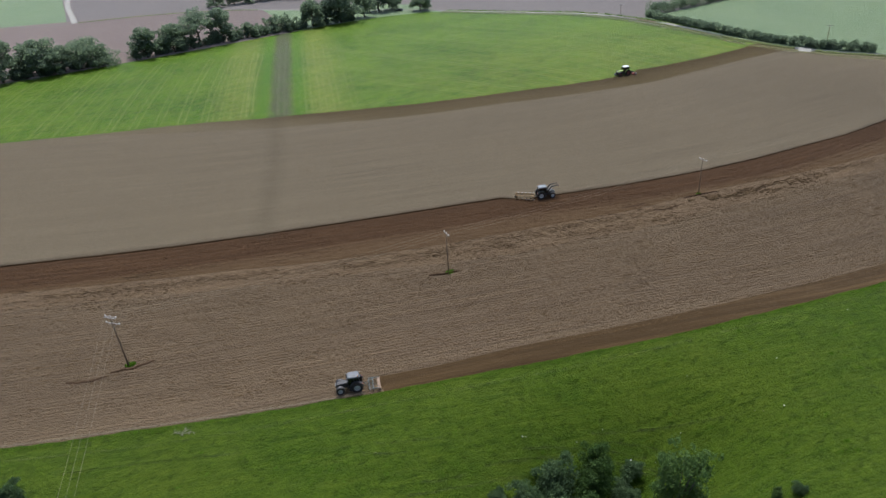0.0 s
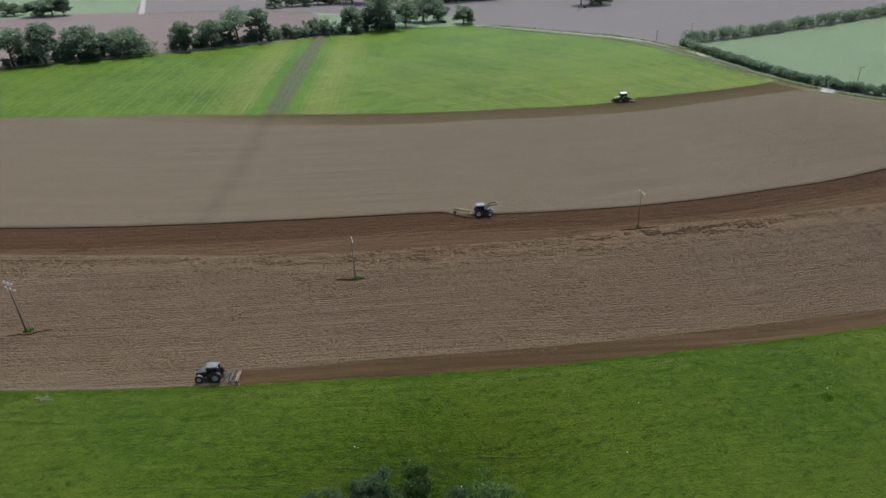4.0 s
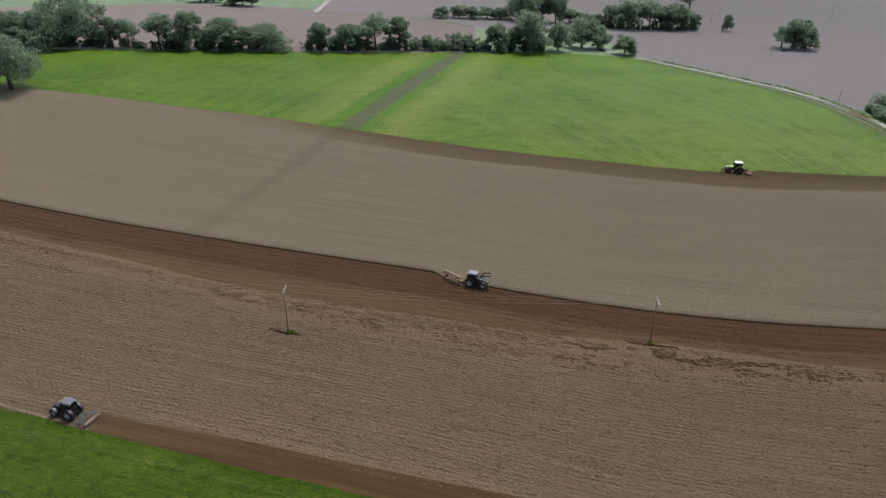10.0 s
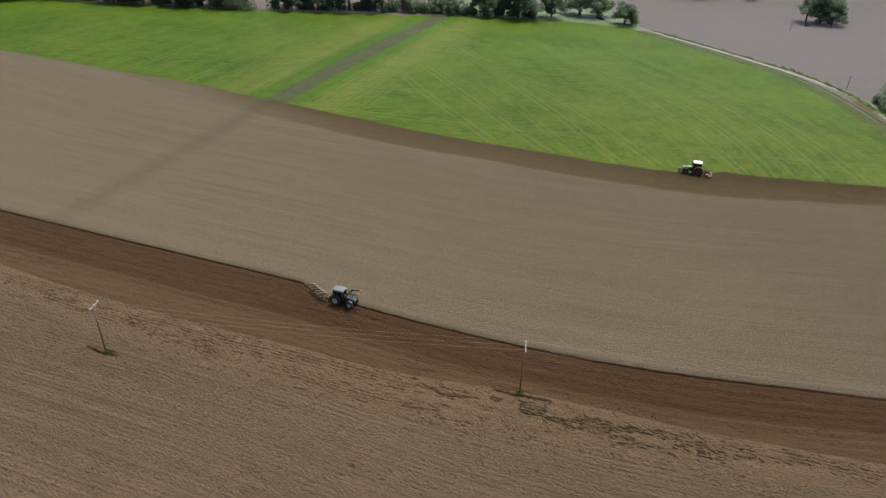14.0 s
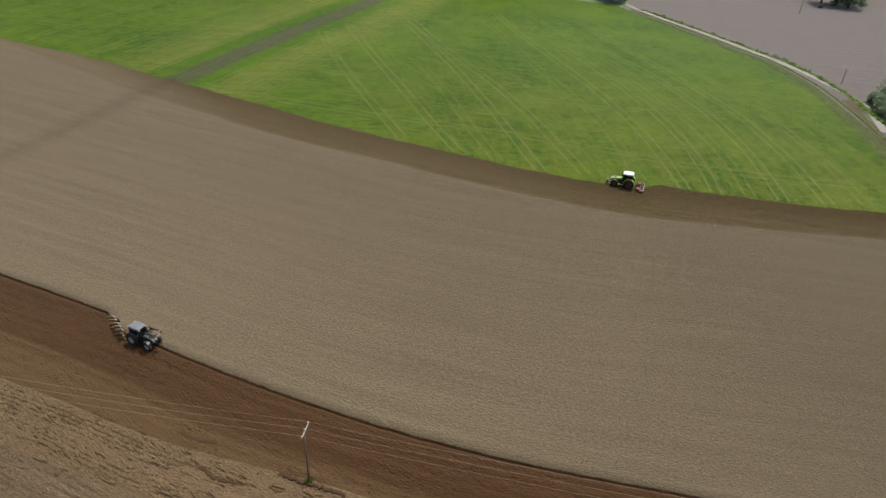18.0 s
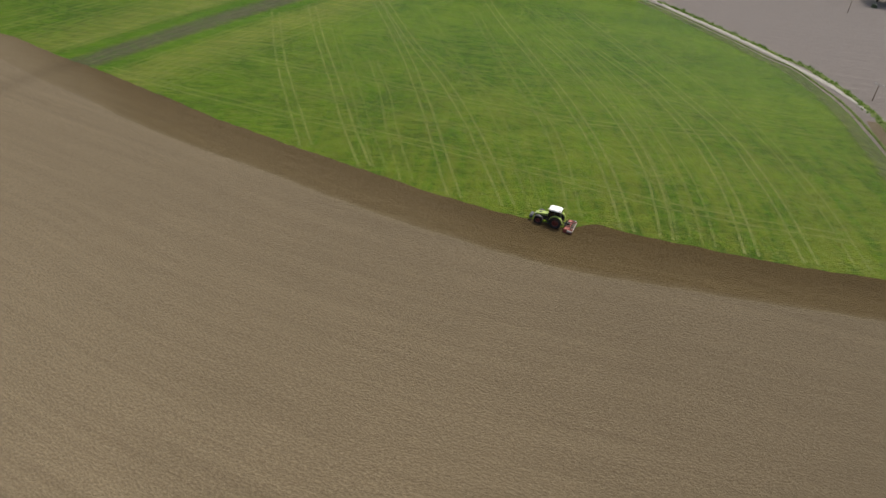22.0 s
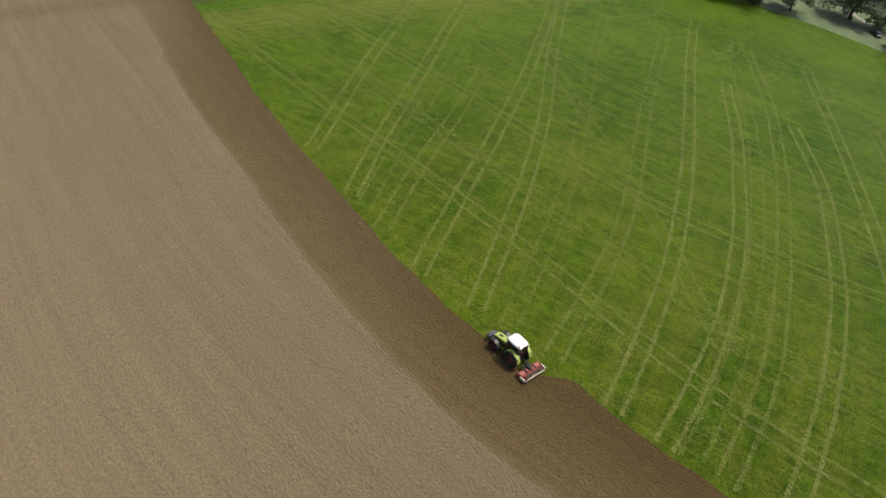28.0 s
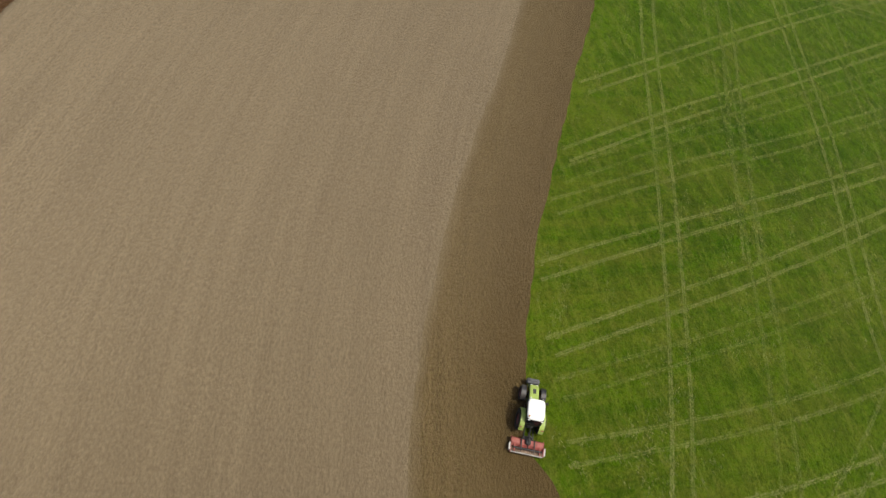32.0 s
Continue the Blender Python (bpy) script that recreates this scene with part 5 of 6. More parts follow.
def plough(x, y, turn):
    """A five-furrow reversible plough; the upper set of bodies hangs in the air over the lower."""
    ob = thing("reversible_plough", "worn ochre five-furrow reversible plough turning brown soil", "plough", x, y, lz(x, y), turn)
    part("headstock", Shape().box(-0.25, 0.15, -0.45, 0.45, 0.45, 0.7, 0.04).tube([(0.1, -0.4, 0.6), (0.1, 0, 1.4)], 0.06, 7).tube([(0.1, 0.4, 0.6), (0.1, 0, 1.4)], 0.06, 7).tube([(0.1, 0, 1.4), (-0.9, 0.1, 1.05)], 0.06, 7), M_GOLD, ob)
    start, stop = Vector((-0.2, -0.8, 0.90)), Vector((-4.0, 1.0, 0.90))
    part("beam", Shape().tube([start, stop], 0.10, 4), M_GOLD, ob, "diagonal ochre plough beam")
    for k in range(5):
        c = start.lerp(stop, 0.08 + 0.21 * k)
        for up in (-1, 1):
            z = c.z
            leg = part("plough_leg", Shape().tube([(c.x, c.y, z), (c.x - 0.12, c.y, z + up * 0.5), (c.x + 0.12, c.y - 0.04, z + up * 0.78)], [0.06, 0.055, 0.04], 6), M_GOLD, ob)
            board = Shape()
            n, rows = 6, []
            for i in range(n + 1):
                s = i / n
                px, py = c.x + 0.32 - 0.95 * s, c.y - 0.02 - 0.42 * s * s - 0.03
                twist = 0.18 + 0.5 * s
                rows.append([(px, py, z + up * 0.86), (px - 0.05, py - 0.10 * twist, z + up * 0.69), (px - 0.02, py - 0.26 * twist, z + up * 0.50)])
            v = [p for r in rows for p in r] + [(p[0], p[1] + 0.03, p[2]) for r in rows for p in r]
            m = 3 * (n + 1)
            f = []
            for i in range(n):
                for j in range(2):
                    a = i * 3 + j
                    f += [(a, a + 1, a + 4, a + 3), (m + a, m + a + 3, m + a + 4, m + a + 1)]
                f += [(i * 3, i * 3 + 3, m + i * 3 + 3, m + i * 3), (i * 3 + 2, m + i * 3 + 2, m + i * 3 + 5, i * 3 + 5)]
            f += [(0, m, m + 1, 1), (1, m + 1, m + 2, 2), (3 * n, 3 * n + 1, m + 3 * n + 1, m + 3 * n), (3 * n + 1, 3 * n + 2, m + 3 * n + 2, m + 3 * n + 1)]
            board._add(v, f, True)
            part("mouldboard", board, M_GOLD, ob, "curved worn mouldboard")
            part("share", Shape().box(c.x + 0.05, c.x + 0.5, c.y - 0.12, c.y + 0.02, z + up * 0.85 - 0.03, z + up * 0.85 + 0.03, 0.01), M_STEEL, leg, "bright plough share")
    w = part("depth_wheel", Shape().lathe([(0.12, -0.09), (0.32, -0.1), (0.36, -0.05), (0.36, 0.05), (0.32, 0.1), (0.12, 0.09)], 0, 0, 0, 18), M_RUBBER, ob, "small black depth wheel")
    w.location = (-3.8, 1.5, 0.36)
    part("wheel_arm", Shape().tube([(-3.65, 0.83, 0.9), (-3.75, 1.3, 0.8), (-3.8, 1.42, 0.38)], 0.045, 6), M_DARKMETAL, ob)
    return ob


def soil_leveller(x, y, turn):
    """A cultivating frame with tine bars and a broad levelling board."""
    ob = thing("cultivator", "teal framed cultivator with rust-brown levelling board behind dark tractor", "cultivator", x, y, lz(x, y), turn)
    for side in (-1, 1):
        part("side_beam", Shape().box(-1.5, 0.35, side * 1.35 - 0.05, side * 1.35 + 0.05, 0.42, 0.56, 0.02), M_TEAL, ob)
        part("drawbar", Shape().tube([(0.9, 0.0, 0.75), (-0.2, side * 1.0, 0.52)], 0.055, 7), M_TEAL, ob)
        part("strut", Shape().tube([(0.2, side * 0.4, 1.15), (-1.3, side * 1.0, 0.55)], 0.045, 7), M_TEAL, ob)
    for xx in (0.3, -0.35):
        bar = part("tine_bar", Shape().box(xx - 0.06, xx + 0.06, -1.4, 1.4, 0.42, 0.56, 0.02), M_TEAL, ob)
        for k in range(9):
            yy = -1.28 + 0.32 * k
            part("tine", Shape().tube([(xx, yy, 0.45), (xx - 0.16, yy, 0.25), (xx - 0.05, yy, -0.04)], [0.02, 0.02, 0.03], 5), M_STEEL, bar)
    part("headstock", Shape().tube([(0.3, -0.4, 0.5), (0.35, 0, 1.2)], 0.05, 7).tube([(0.3, 0.4, 0.5), (0.35, 0, 1.2)], 0.05, 7), M_TEAL, ob)
    part("levelling_board", Shape().box(-1.25, -1.08, -1.5, 1.5, 0.02, 0.5, 0.03), M_RUST, ob, "rust-brown timber and steel levelling board")
    part("rear_rail", Shape().box(-1.55, -1.45, -1.5, 1.5, 0.38, 0.50, 0.02), M_RUST, ob, "earth-polished rear rail")
    part("crumbler", Shape().tube([(-1.38, -1.4, 0.16), (-1.38, 1.4, 0.16)], 0.14, 10), M_RUST, ob)
    return ob


def behind(x, y, turn, d):
    return x - d * math.cos(radians(turn)), y - d * math.sin(radians(turn)), turn


T1 = (-50.4, 82.3, 163.5)
tractor("black tractor with grey roof working along the pasture edge", *T1, M_BLACK, M_GREYROOF, M_PALERIM, M_BLACK, 0.98)
soil_leveller(*behind(*T1, 2.15))
T2 = (9.5, 120.6, -17.0)
front_loader(tractor("dark green tractor with silver roof and raised loader", *T2, M_BLACKGREEN, M_SILVER, M_PALERIM, M_BLACKGREEN, 0.98))
plough(*behind(*T2, 1.65))
T3 = (81.5, 178.2, 170.0)
front_weight(tractor("lime green tractor with white roof and red rims", *T3, M_LIME, M_WHITE, M_REDRIM, M_LIME, 1.02))
power_harrow(*behind(*T3, 1.95))


def parked_car(x, y, turn):
    ob = thing("parked_car", "dark blue car parked on the roadside verge", "car", x, y, lz(x, y), turn)
    paintwork = paint("dark_blue_car_paint", (0.02, 0.03, 0.05), 0.25, 0.3, amount=0.15)
    body = part("body", Shape().prism([(-2.1, 0.3), (2.1, 0.3), (2.15, 0.65), (1.9, 0.82), (0.9, 0.95), (-1.9, 0.98), (-2.15, 0.8)], -0.86, 0.86, 0.04), paintwork, ob)
    part("cabin", Shape().prism([(-1.85, 0.95), (0.95, 0.93), (0.25, 1.42), (-1.45, 1.46)], -0.72, 0.72, 0.10), M_GLASS, body, "tinted car windows")
    part("roof", Shape().box(-1.4, 0.25, -0.66, 0.66, 1.42, 1.48, 0.03), paintwork, body)
    for xx in (-1.3, 1.35):
        for yy in (-0.8, 0.8):
            w = part("wheel", Shape().lathe([(0.2, -0.1), (0.29, -0.1), (0.31, -0.06), (0.31, 0.06), (0.29, 0.1), (0.2, 0.1)], n=18), M_RUBBER, ob)
            w.location = (xx, yy, 0.31)
            part("rim", Shape().lathe([(0.205, 0.08 * (1 if yy > 0 else -1)), (0.02, 0.09 * (1 if yy > 0 else -1))], n=14), M_STEEL, w)
    return ob


parked_car(80.5, 375.0, 130)

# ---- wheel tracks, clods, tufts and stones ----
def worn(name, colour, cover, top=0.85, soft=0.2, gloss=0.1):
    """A broken, patchy mark on the ground: straw or dust that lets the surface under it show."""
    n = Nodes(name)
    at = n.place()
    patch = n.math("ADD", n.math("MULTIPLY", n.noise(at, 0.8, 5, 0.7), 0.6), n.math("MULTIPLY", n.noise(at, 3.5, 4, 0.7), 0.4))
    tone = n.noise(at, 5.0, 3, 0.6)
    dim = tuple(c * 0.7 for c in colour)
    n.done(n.mix(n.span(tone, 0.3, 0.7), dim, colour), 0.6, spec=gloss, gleam=(0.9, 1.0, 0.4, 1))
    clear, both = n.add("BsdfTransparent"), n.add("MixShader")
    edge = n.math("ABSOLUTE", n.math("SUBTRACT", n.split(n.field())[1], 0.5))
    mask = n.math("MULTIPLY", n.span(patch, 0.5 - cover * 0.25, 0.62 + (1 - cover) * 0.1, 0.0, top), n.span(edge, 0.5, soft, 0.0, 1.0))
    n.link(mask, both.inputs[0])
    n.link(clear.outputs[0], both.inputs[1])
    n.link(n.bsdf.outputs[0], both.inputs[2])
    n.link(both.outputs[0], n.t.nodes["Material Output"].inputs[0])
    return n.m


M_OLDSTRIP = worn("dark_soil_strip", (0.085, 0.068, 0.046), 1.6, 0.14, 0.0)
M_PATH = worn("trodden_pasture_line", (0.14, 0.155, 0.055), 0.3, 0.45, 0.1)


def offset(line, d):
    out = []
    for k, (x, y) in enumerate(line):
        a, b = line[max(k - 1, 0)], line[min(k + 1, len(line) - 1)]
        l = math.hypot(b[0] - a[0], b[1] - a[1])
        out.append((x - d * (b[1] - a[1]) / l, y + d * (b[0] - a[0]) / l))
    return out


def straw(name, deep, pale):
    """Dry stalks, each with its own tone."""
    n = Nodes(name)
    rnd = n.add("NewGeometry").outputs["Random Per Island"]
    c = n.mix(rnd, deep, pale)
    return n.done(n.mix(n.span(n.noise(n.place(), 0.5, 4, 0.7), 0.4, 0.65, 0.0, 0.5), c, deep), 0.6, spec=0.25)


M_STRAW = straw("dry_straw", (0.100, 0.128, 0.022), (0.215, 0.215, 0.070))
_way = np.random.RandomState(91)


def stalks(x, y, lay, long, wide, name, label, category):
    """Flat stalks lying on the grass: one bent leaf of two faces each."""
    n = len(x)
    c, q = np.cos(lay), np.sin(lay)
    z = land(x, y) + 0.02 + 0.05 * _way.rand(n)
    tilt = _way.normal(size=n) * 0.03
    corner = ((-0.5, -0.5), (0.5, -0.35), (0.5, 0.35), (-0.5, 0.5))
    v = np.stack([np.stack([x + a * long * c - b * wide * q, y + a * long * q + b * wide * c, z + a * tilt], -1) for a, b in corner], 1).reshape(-1, 3)
    f = np.arange(4 * n)
    me = bpy.data.meshes.new(name)
    me.vertices.add(len(v))
    me.vertices.foreach_set("co", v.ravel())
    me.loops.add(len(f))
    me.loops.foreach_set("vertex_index", f)
    me.polygons.add(n)
    me.polygons.foreach_set("loop_start", np.arange(0, 4 * n, 4))
    me.materials.append(M_STRAW)
    me.update(calc_edges=True)
    return tagged(new(name, me), label, category, kind="stuff")


def tramline(line, cover=6.0, gauge=2.1, width=0.2, seed=0):
    """A pair of wheel tracks over the meadow, marked by pressed dry stalks. cover: how thick they lie, up to nine."""
    pts = np.array(line, float)
    for end, near in ((0, 1), (-1, -2)):
        way = pts[end] - pts[near]
        pts[end] += 3.0 * way / np.hypot(*way)
    step = np.hypot(*np.diff(pts, axis=0).T)
    along = np.concatenate([[0], np.cumsum(step)])
    bend = lambda t: np.stack([np.interp(t, along, pts[:, 0]), np.interp(t, along, pts[:, 1])], -1)
    smooth = lambda t: (bend(np.clip(t - 7, 0, along[-1])) + bend(np.clip(t - 2.5, 0, along[-1])) + bend(np.clip(t + 2.5, 0, along[-1])) + bend(np.clip(t + 7, 0, along[-1]))) / 4

    def beside(t, off):
        p, d = smooth(t), smooth(t + 1) - smooth(t - 1)
        d /= np.maximum(np.hypot(d[:, 0], d[:, 1]), 1e-6)[:, None]
        return p[:, 0] - d[:, 1] * off, p[:, 1] + d[:, 0] * off, d

    # the two pressed strips
    t = np.arange(0, along[-1], 1.0)
    verts, uvs, faces = [], [], []
    lift = 0.010 + 0.0006 * next(_layer)
    for side in (-0.5, 0.5):
        wander = 0.08 * value_noise(t / 5 + 60, t * 0 + seed + side * 8 + 60, 46)
        for q in (0.0, 0.5, 1.0):
            x, y, _ = beside(t, side * gauge + wander + (q - 0.5) * (0.36 + width * 1.35))
            base = len(verts)
            verts += np.stack([x, y, land(x, y) + lift], -1).tolist()
            uvs += [(a, q) for a in t + seed * 31 + side * 200]
            if q:
                for k in range(len(t) - 1):
                    x0, y0 = verts[base + k][:2]
                    if float(meadow_low(x0)) + 0.5 < y0 < float(field_end(x0)) - 2:
                        a = base + k
                        faces.append((a - len(t), a - len(t) + 1, a + 1, a)[::-1])
    me = bpy.data.meshes.new("wheel_track")
    me.from_pydata(verts, [], faces)
    me.materials.append(M_TRACK)
    at = np.array(verts)[:, :2]
    away = np.clip(np.abs(at[:, 0] + 29.5 - (at[:, 1] - 210) * 0.262) / 30, 0, 1)
    sparse = np.clip(1 - (at[:, 1] - meadow_low(at[:, 0])) / 80, 0, 1) * np.clip((at[:, 0] - 5) / 55, 0, 1)
    loops = np.array([v for f in faces for v in f])
    for layer, value in (("UVMap", np.stack([at[:, 0], at[:, 1] - furrow_new(at[:, 0])], -1)), ("Worked", np.stack([away, sparse], -1)), ("Cover", np.full((len(at), 2), min(1.0, cover / 9.0))), ("Track", np.array(uvs))):
        me.uv_layers.new(name=layer).data.foreach_set("uv", value[loops].astype(np.float32).ravel())
    me.polygons.foreach_set("use_smooth", np.ones(len(faces), bool))
    me.update()
    tagged(new("wheel_track", me), "pale dry wheel track across the cut meadow", "wheel track", kind="stuff")
    # loose stalks along them
    n = int(along[-1] * cover * 2.5)
    t = _way.rand(n) * along[-1]
    side = np.where(_way.rand(n) < 0.5, -0.5, 0.5)
    x, y, d = beside(t, side * gauge + _way.normal(size=n) * width)
    keep = (y > meadow_low(x) + 0.3) & (y < field_end(x) - 2)
    lay = np.arctan2(d[:, 1], d[:, 0]) + _way.normal(size=n) * 0.22
    stalks(x[keep], y[keep], lay[keep], 0.14 + 0.3 * _way.rand(keep.sum()), 0.015 + 0.025 * _way.rand(keep.sum()), "loose_straw", "loose dry stalks dropped along a wheel track", "cut grass")


_layer = itertools.count()
CROSSWISE = [
    [(33, 191.4), (24, 206.5), (14.5, 222.5), (5, 240), (-8, 266)],
    [(46.2, 186.9), (37.8, 201.3), (29.6, 217.4), (10.1, 253.7), (-2, 278)],
    [(54.7, 184.3), (46.8, 201.6), (39.5, 220.3), (30.1, 239.8)],
    [(64, 181.4), (58.5, 194.4), (52.2, 210.7), (38.5, 242.8), (26.3, 268), (12, 296)],
    [(73, 182), (66.7, 197), (60.3, 211.8), (51.2, 230.5), (33.2, 261.6), (16, 294)],
    [(84, 182.7), (81.5, 195.5), (78.4, 209), (72.7, 224.8), (61.3, 251.6), (43.5, 299.4)],
    [(92.7, 180.8), (90, 195.3), (86.1, 210.6), (78, 234), (66.7, 261.7), (53.7, 292.5), (44, 318)],
    [(98.9, 180.8), (98.1, 193.5), (95.5, 208.4), (90.4, 226), (77.6, 259.8), (66, 284)],
    [(105.5, 181.2), (104.4, 197.7), (100.1, 216.2), (90.7, 247.2), (77.4, 282), (60, 315)],
    [(112, 181), (111.5, 189.3), (110, 204.4), (106, 224), (96, 254), (84, 276)],
    [(121, 182), (119, 200), (114, 226), (104, 252), (90, 285), (75, 318)],
    [(129, 183.5), (127, 203), (121, 230), (112, 258), (97, 292)],
]
LENGTHWISE = [
    [(-22, 210.8), (-3.5, 207), (24.8, 202.3), (42.1, 200.3), (60.7, 197.5), (75.7, 195.2), (93.3, 191.4), (109.9, 190.4), (128, 192)],
    [(-9, 231), (11.2, 229), (26.2, 227.8), (43.4, 226), (60.2, 222.7), (76, 220.8), (92, 222.5), (112, 228)],
    [(21, 263.1), (59.4, 257.5), (86.8, 247.1), (104.2, 241.6), (130, 240)],
    [(23.4, 268.7), (47, 246), (72.2, 223.9), (79.8, 217.5), (98, 199)],
    [(-16, 222), (12, 218), (40, 212), (60, 208)],
    [(21.5, 250.1), (55.8, 241.8), (76.5, 246.6), (103, 245)],
]
for k, line in enumerate(CROSSWISE):
    tramline(line, 9.0 if k % 3 != 2 else 5.5, seed=k)
for k, line in enumerate(LENGTHWISE):
    tramline(line, 7.5 if k in (0, 1) else 4.5, seed=30 + k)


def between(a, b, s, n=7):
    """A line part of the way from one line to another."""
    out = []
    for j in range(n):
        ends = []
        for line in (a, b):
            f = j / (n - 1) * (len(line) - 1)
            i = min(int(f), len(line) - 2)
            ends.append([line[i][q] + (line[i + 1][q] - line[i][q]) * (f - i) for q in (0, 1)])
        out.append(tuple(ends[0][q] + (ends[1][q] - ends[0][q]) * s for q in (0, 1)))
    return out


for k in (1, 4, 7):
    tramline(between(CROSSWISE[k], CROSSWISE[k + 1], (0.5, 0.42, 0.6)[k % 3]), 3.5, 2.1, 0.2, 140 + k)
for k, (line, d) in enumerate(((0, 11), (1, 9), (2, 8))):
    tramline(offset(LENGTHWISE[line], d), 3.5, 2.1, 0.2, 170 + k)
for k in range(9):
    x = 5 + 13 * k
    tramline([(x, 300 - k), (x + 3, 320 - 2 * k), (x - 2, 335 - 4 * k)], 4.0, 2.2, 0.3, 50 + k)
for k, d in enumerate((9.5, 14.5, 19, 25, -12, -21)):
    tramline([(-29.5 + d + (y - 210) * 0.262, y) for y in (float(meadow_low(-29.5 + d)) + 0.8, 240.0, 275.0, 305.0)], 5.0, 1.9, 0.35, 210 + k)
for k in range(15):
    x = -38 - 7 * k
    tramline([(x, 217 + 0.6 * k), (x + 8, 250), (x + 18, 285), (x + 24, 305)], (7.0, 4.0, 5.5)[k % 3], 2.0, 0.35, 70 + k)
for k, d in enumerate((14, 34, 55)):
    tramline([(x, float(meadow_low(x)) + d + 0.1 * (x + 130)) for x in (-130.0, -105.0, -80.0, -55.0, -38.0)], 4.5, 2.0, 0.3, 230 + k)
ribbon("trodden_path", [(x, float(pasture_edge(x)) - d) for x, d in ((-110, 2.5), (-80, 3.8), (-55, 3.2), (-27, 2.6), (8, 2.2), (32, 2.6), (54, 2.2), (90, 2.2))], 0.5, M_PATH, "pale trodden line along the pasture edge", "path", 0.16, 2, 1.5, "structure", 0.8, 5)


def scatter(name, label, category, places, sizes, material, seed, squash=0.6, stretch=0.6, lay=None):
    """Many small uneven lumps resting on the ground, as one heap of stuff. lay: the way long slices lie, in radians."""
    rng = np.random.RandomState(seed)
    t = (1 + 5**0.5) / 2
    ico = np.array([(-1, t, 0), (1, t, 0), (-1, -t, 0), (1, -t, 0), (0, -1, t), (0, 1, t), (0, -1, -t), (0, 1, -t), (t, 0, -1), (t, 0, 1), (-t, 0, -1), (-t, 0, 1)]) / 1.9
    tri = np.array([(0, 11, 5), (0, 5, 1), (0, 1, 7), (0, 7, 10), (0, 10, 11), (1, 5, 9), (5, 11, 4), (11, 10, 2), (10, 7, 6), (7, 1, 8), (3, 9, 4), (3, 4, 2), (3, 2, 6), (3, 6, 8), (3, 8, 9), (4, 9, 5), (2, 4, 11), (6, 2, 10), (8, 6, 7), (9, 8, 1)])
    n = len(places)
    ang = rng.rand(n) * 6.283 if lay is None else lay
    jag = 1 + 0.35 * rng.normal(size=(n, 12, 1)).clip(-1.5, 1.5)
    p = ico[None] * jag * np.stack([sizes * (1.0 + stretch * rng.rand(n)), sizes, sizes * squash], -1)[:, None, :]
    c, s = np.cos(ang)[:, None], np.sin(ang)[:, None]
    x, y = p[..., 0] * c - p[..., 1] * s, p[..., 0] * s + p[..., 1] * c
    v = np.stack([x + places[:, :1], y + places[:, 1:2], p[..., 2] + (land(places[:, 0], places[:, 1]) + sizes * squash * 0.35)[:, None]], -1).reshape(-1, 3)
    f = (tri[None] + (np.arange(n) * 12)[:, None, None]).reshape(-1, 3)
    me = bpy.data.meshes.new(name)
    me.vertices.add(len(v))
    me.vertices.foreach_set("co", v.ravel())
    me.loops.add(f.size)
    me.loops.foreach_set("vertex_index", f.ravel())
    me.polygons.add(len(f))
    me.polygons.foreach_set("loop_start", np.arange(0, f.size, 3))
    me.materials.append(material)
    me.update(calc_edges=True)
    return tagged(new(name, me), label, category, kind="stuff")


_r = np.random.RandomState(8)


def crumb(name, dark, light):
    """Broken earth: each lump its own tone between damp and dry."""
    n = Nodes(name)
    rnd = n.add("NewGeometry").outputs["Random Per Island"]
    c = n.mix(n.math("POWER", rnd, 1.3), dark, light)
    grain = n.noise(n.place(), 9.0, 3, 0.7)
    return n.done(n.mix(n.span(grain, 0.4, 0.7, 0.0, 0.4), c, dark), 0.97, n.bump(grain, 0.8, 0.05), spec=0.05, matte=1.0)


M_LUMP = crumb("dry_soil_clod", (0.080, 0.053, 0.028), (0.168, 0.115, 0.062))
M_ROWCLOD = crumb("sun_dried_soil_clod", (0.110, 0.072, 0.036), (0.195, 0.134, 0.070))
M_LUMPDARK = crumb("moist_clod_and_bank_shade", (0.042, 0.024, 0.013), (0.10, 0.062, 0.036))


def heading(x, line):
    return np.arctan((line(x + 1) - line(x - 1)) / 2)


def slices(name, label, x, y, sizes, material, seed, line, stretch=4.0, skew=-0.22, loose=0.25, squash=0.55):
    """Overturned furrow slices, long crumbs that lie about the way the plough went."""
    lay = heading(x, line) + skew + _r.normal(size=len(x)) * loose
    scatter(name, label, "soil clods", np.stack([x, y], -1), sizes, material, seed, squash, stretch, lay)


def patchy(x, v, seed, keep):
    """True where loose clods gather: in drifts, and in the plough's own rows."""
    drift = value_noise(x / 16 + 50, v / 2.2 + 50, seed) + 0.7 * value_noise(x / 4.5 + 50, v / 0.9 + 50, seed + 1)
    return drift > keep


def rows_of(y, line, pitch, x, mess=0.12):
    v = y - line(x)
    return line(x) + np.round(v / pitch) * pitch + _r.normal(size=len(x)) * mess


# the rough rows: slices thrown up at the seams between passes
row_a = curve(-130, 143, -92, 132.8, -72, 127.8, -60, 123.9, -48, 120.2, -36, 117.1, -25, 113.7, -13, 111.0, 4, 107.2, 10, 105.9, 20, 103.4, 27, 101.7, 43, 99.6, 69, 95.2, 110, 90)
row_b = curve(-60, 121.5, -36, 115.2, -19, 109.7, -8, 106.0, 8, 102.3, 19, 99.6, 32, 97.6, 52, 94.4)
row_u = curve(-130, 146.5, -98, 137.4, -85, 134.8, -73, 133.2, -61, 130.2, -50, 129.2)


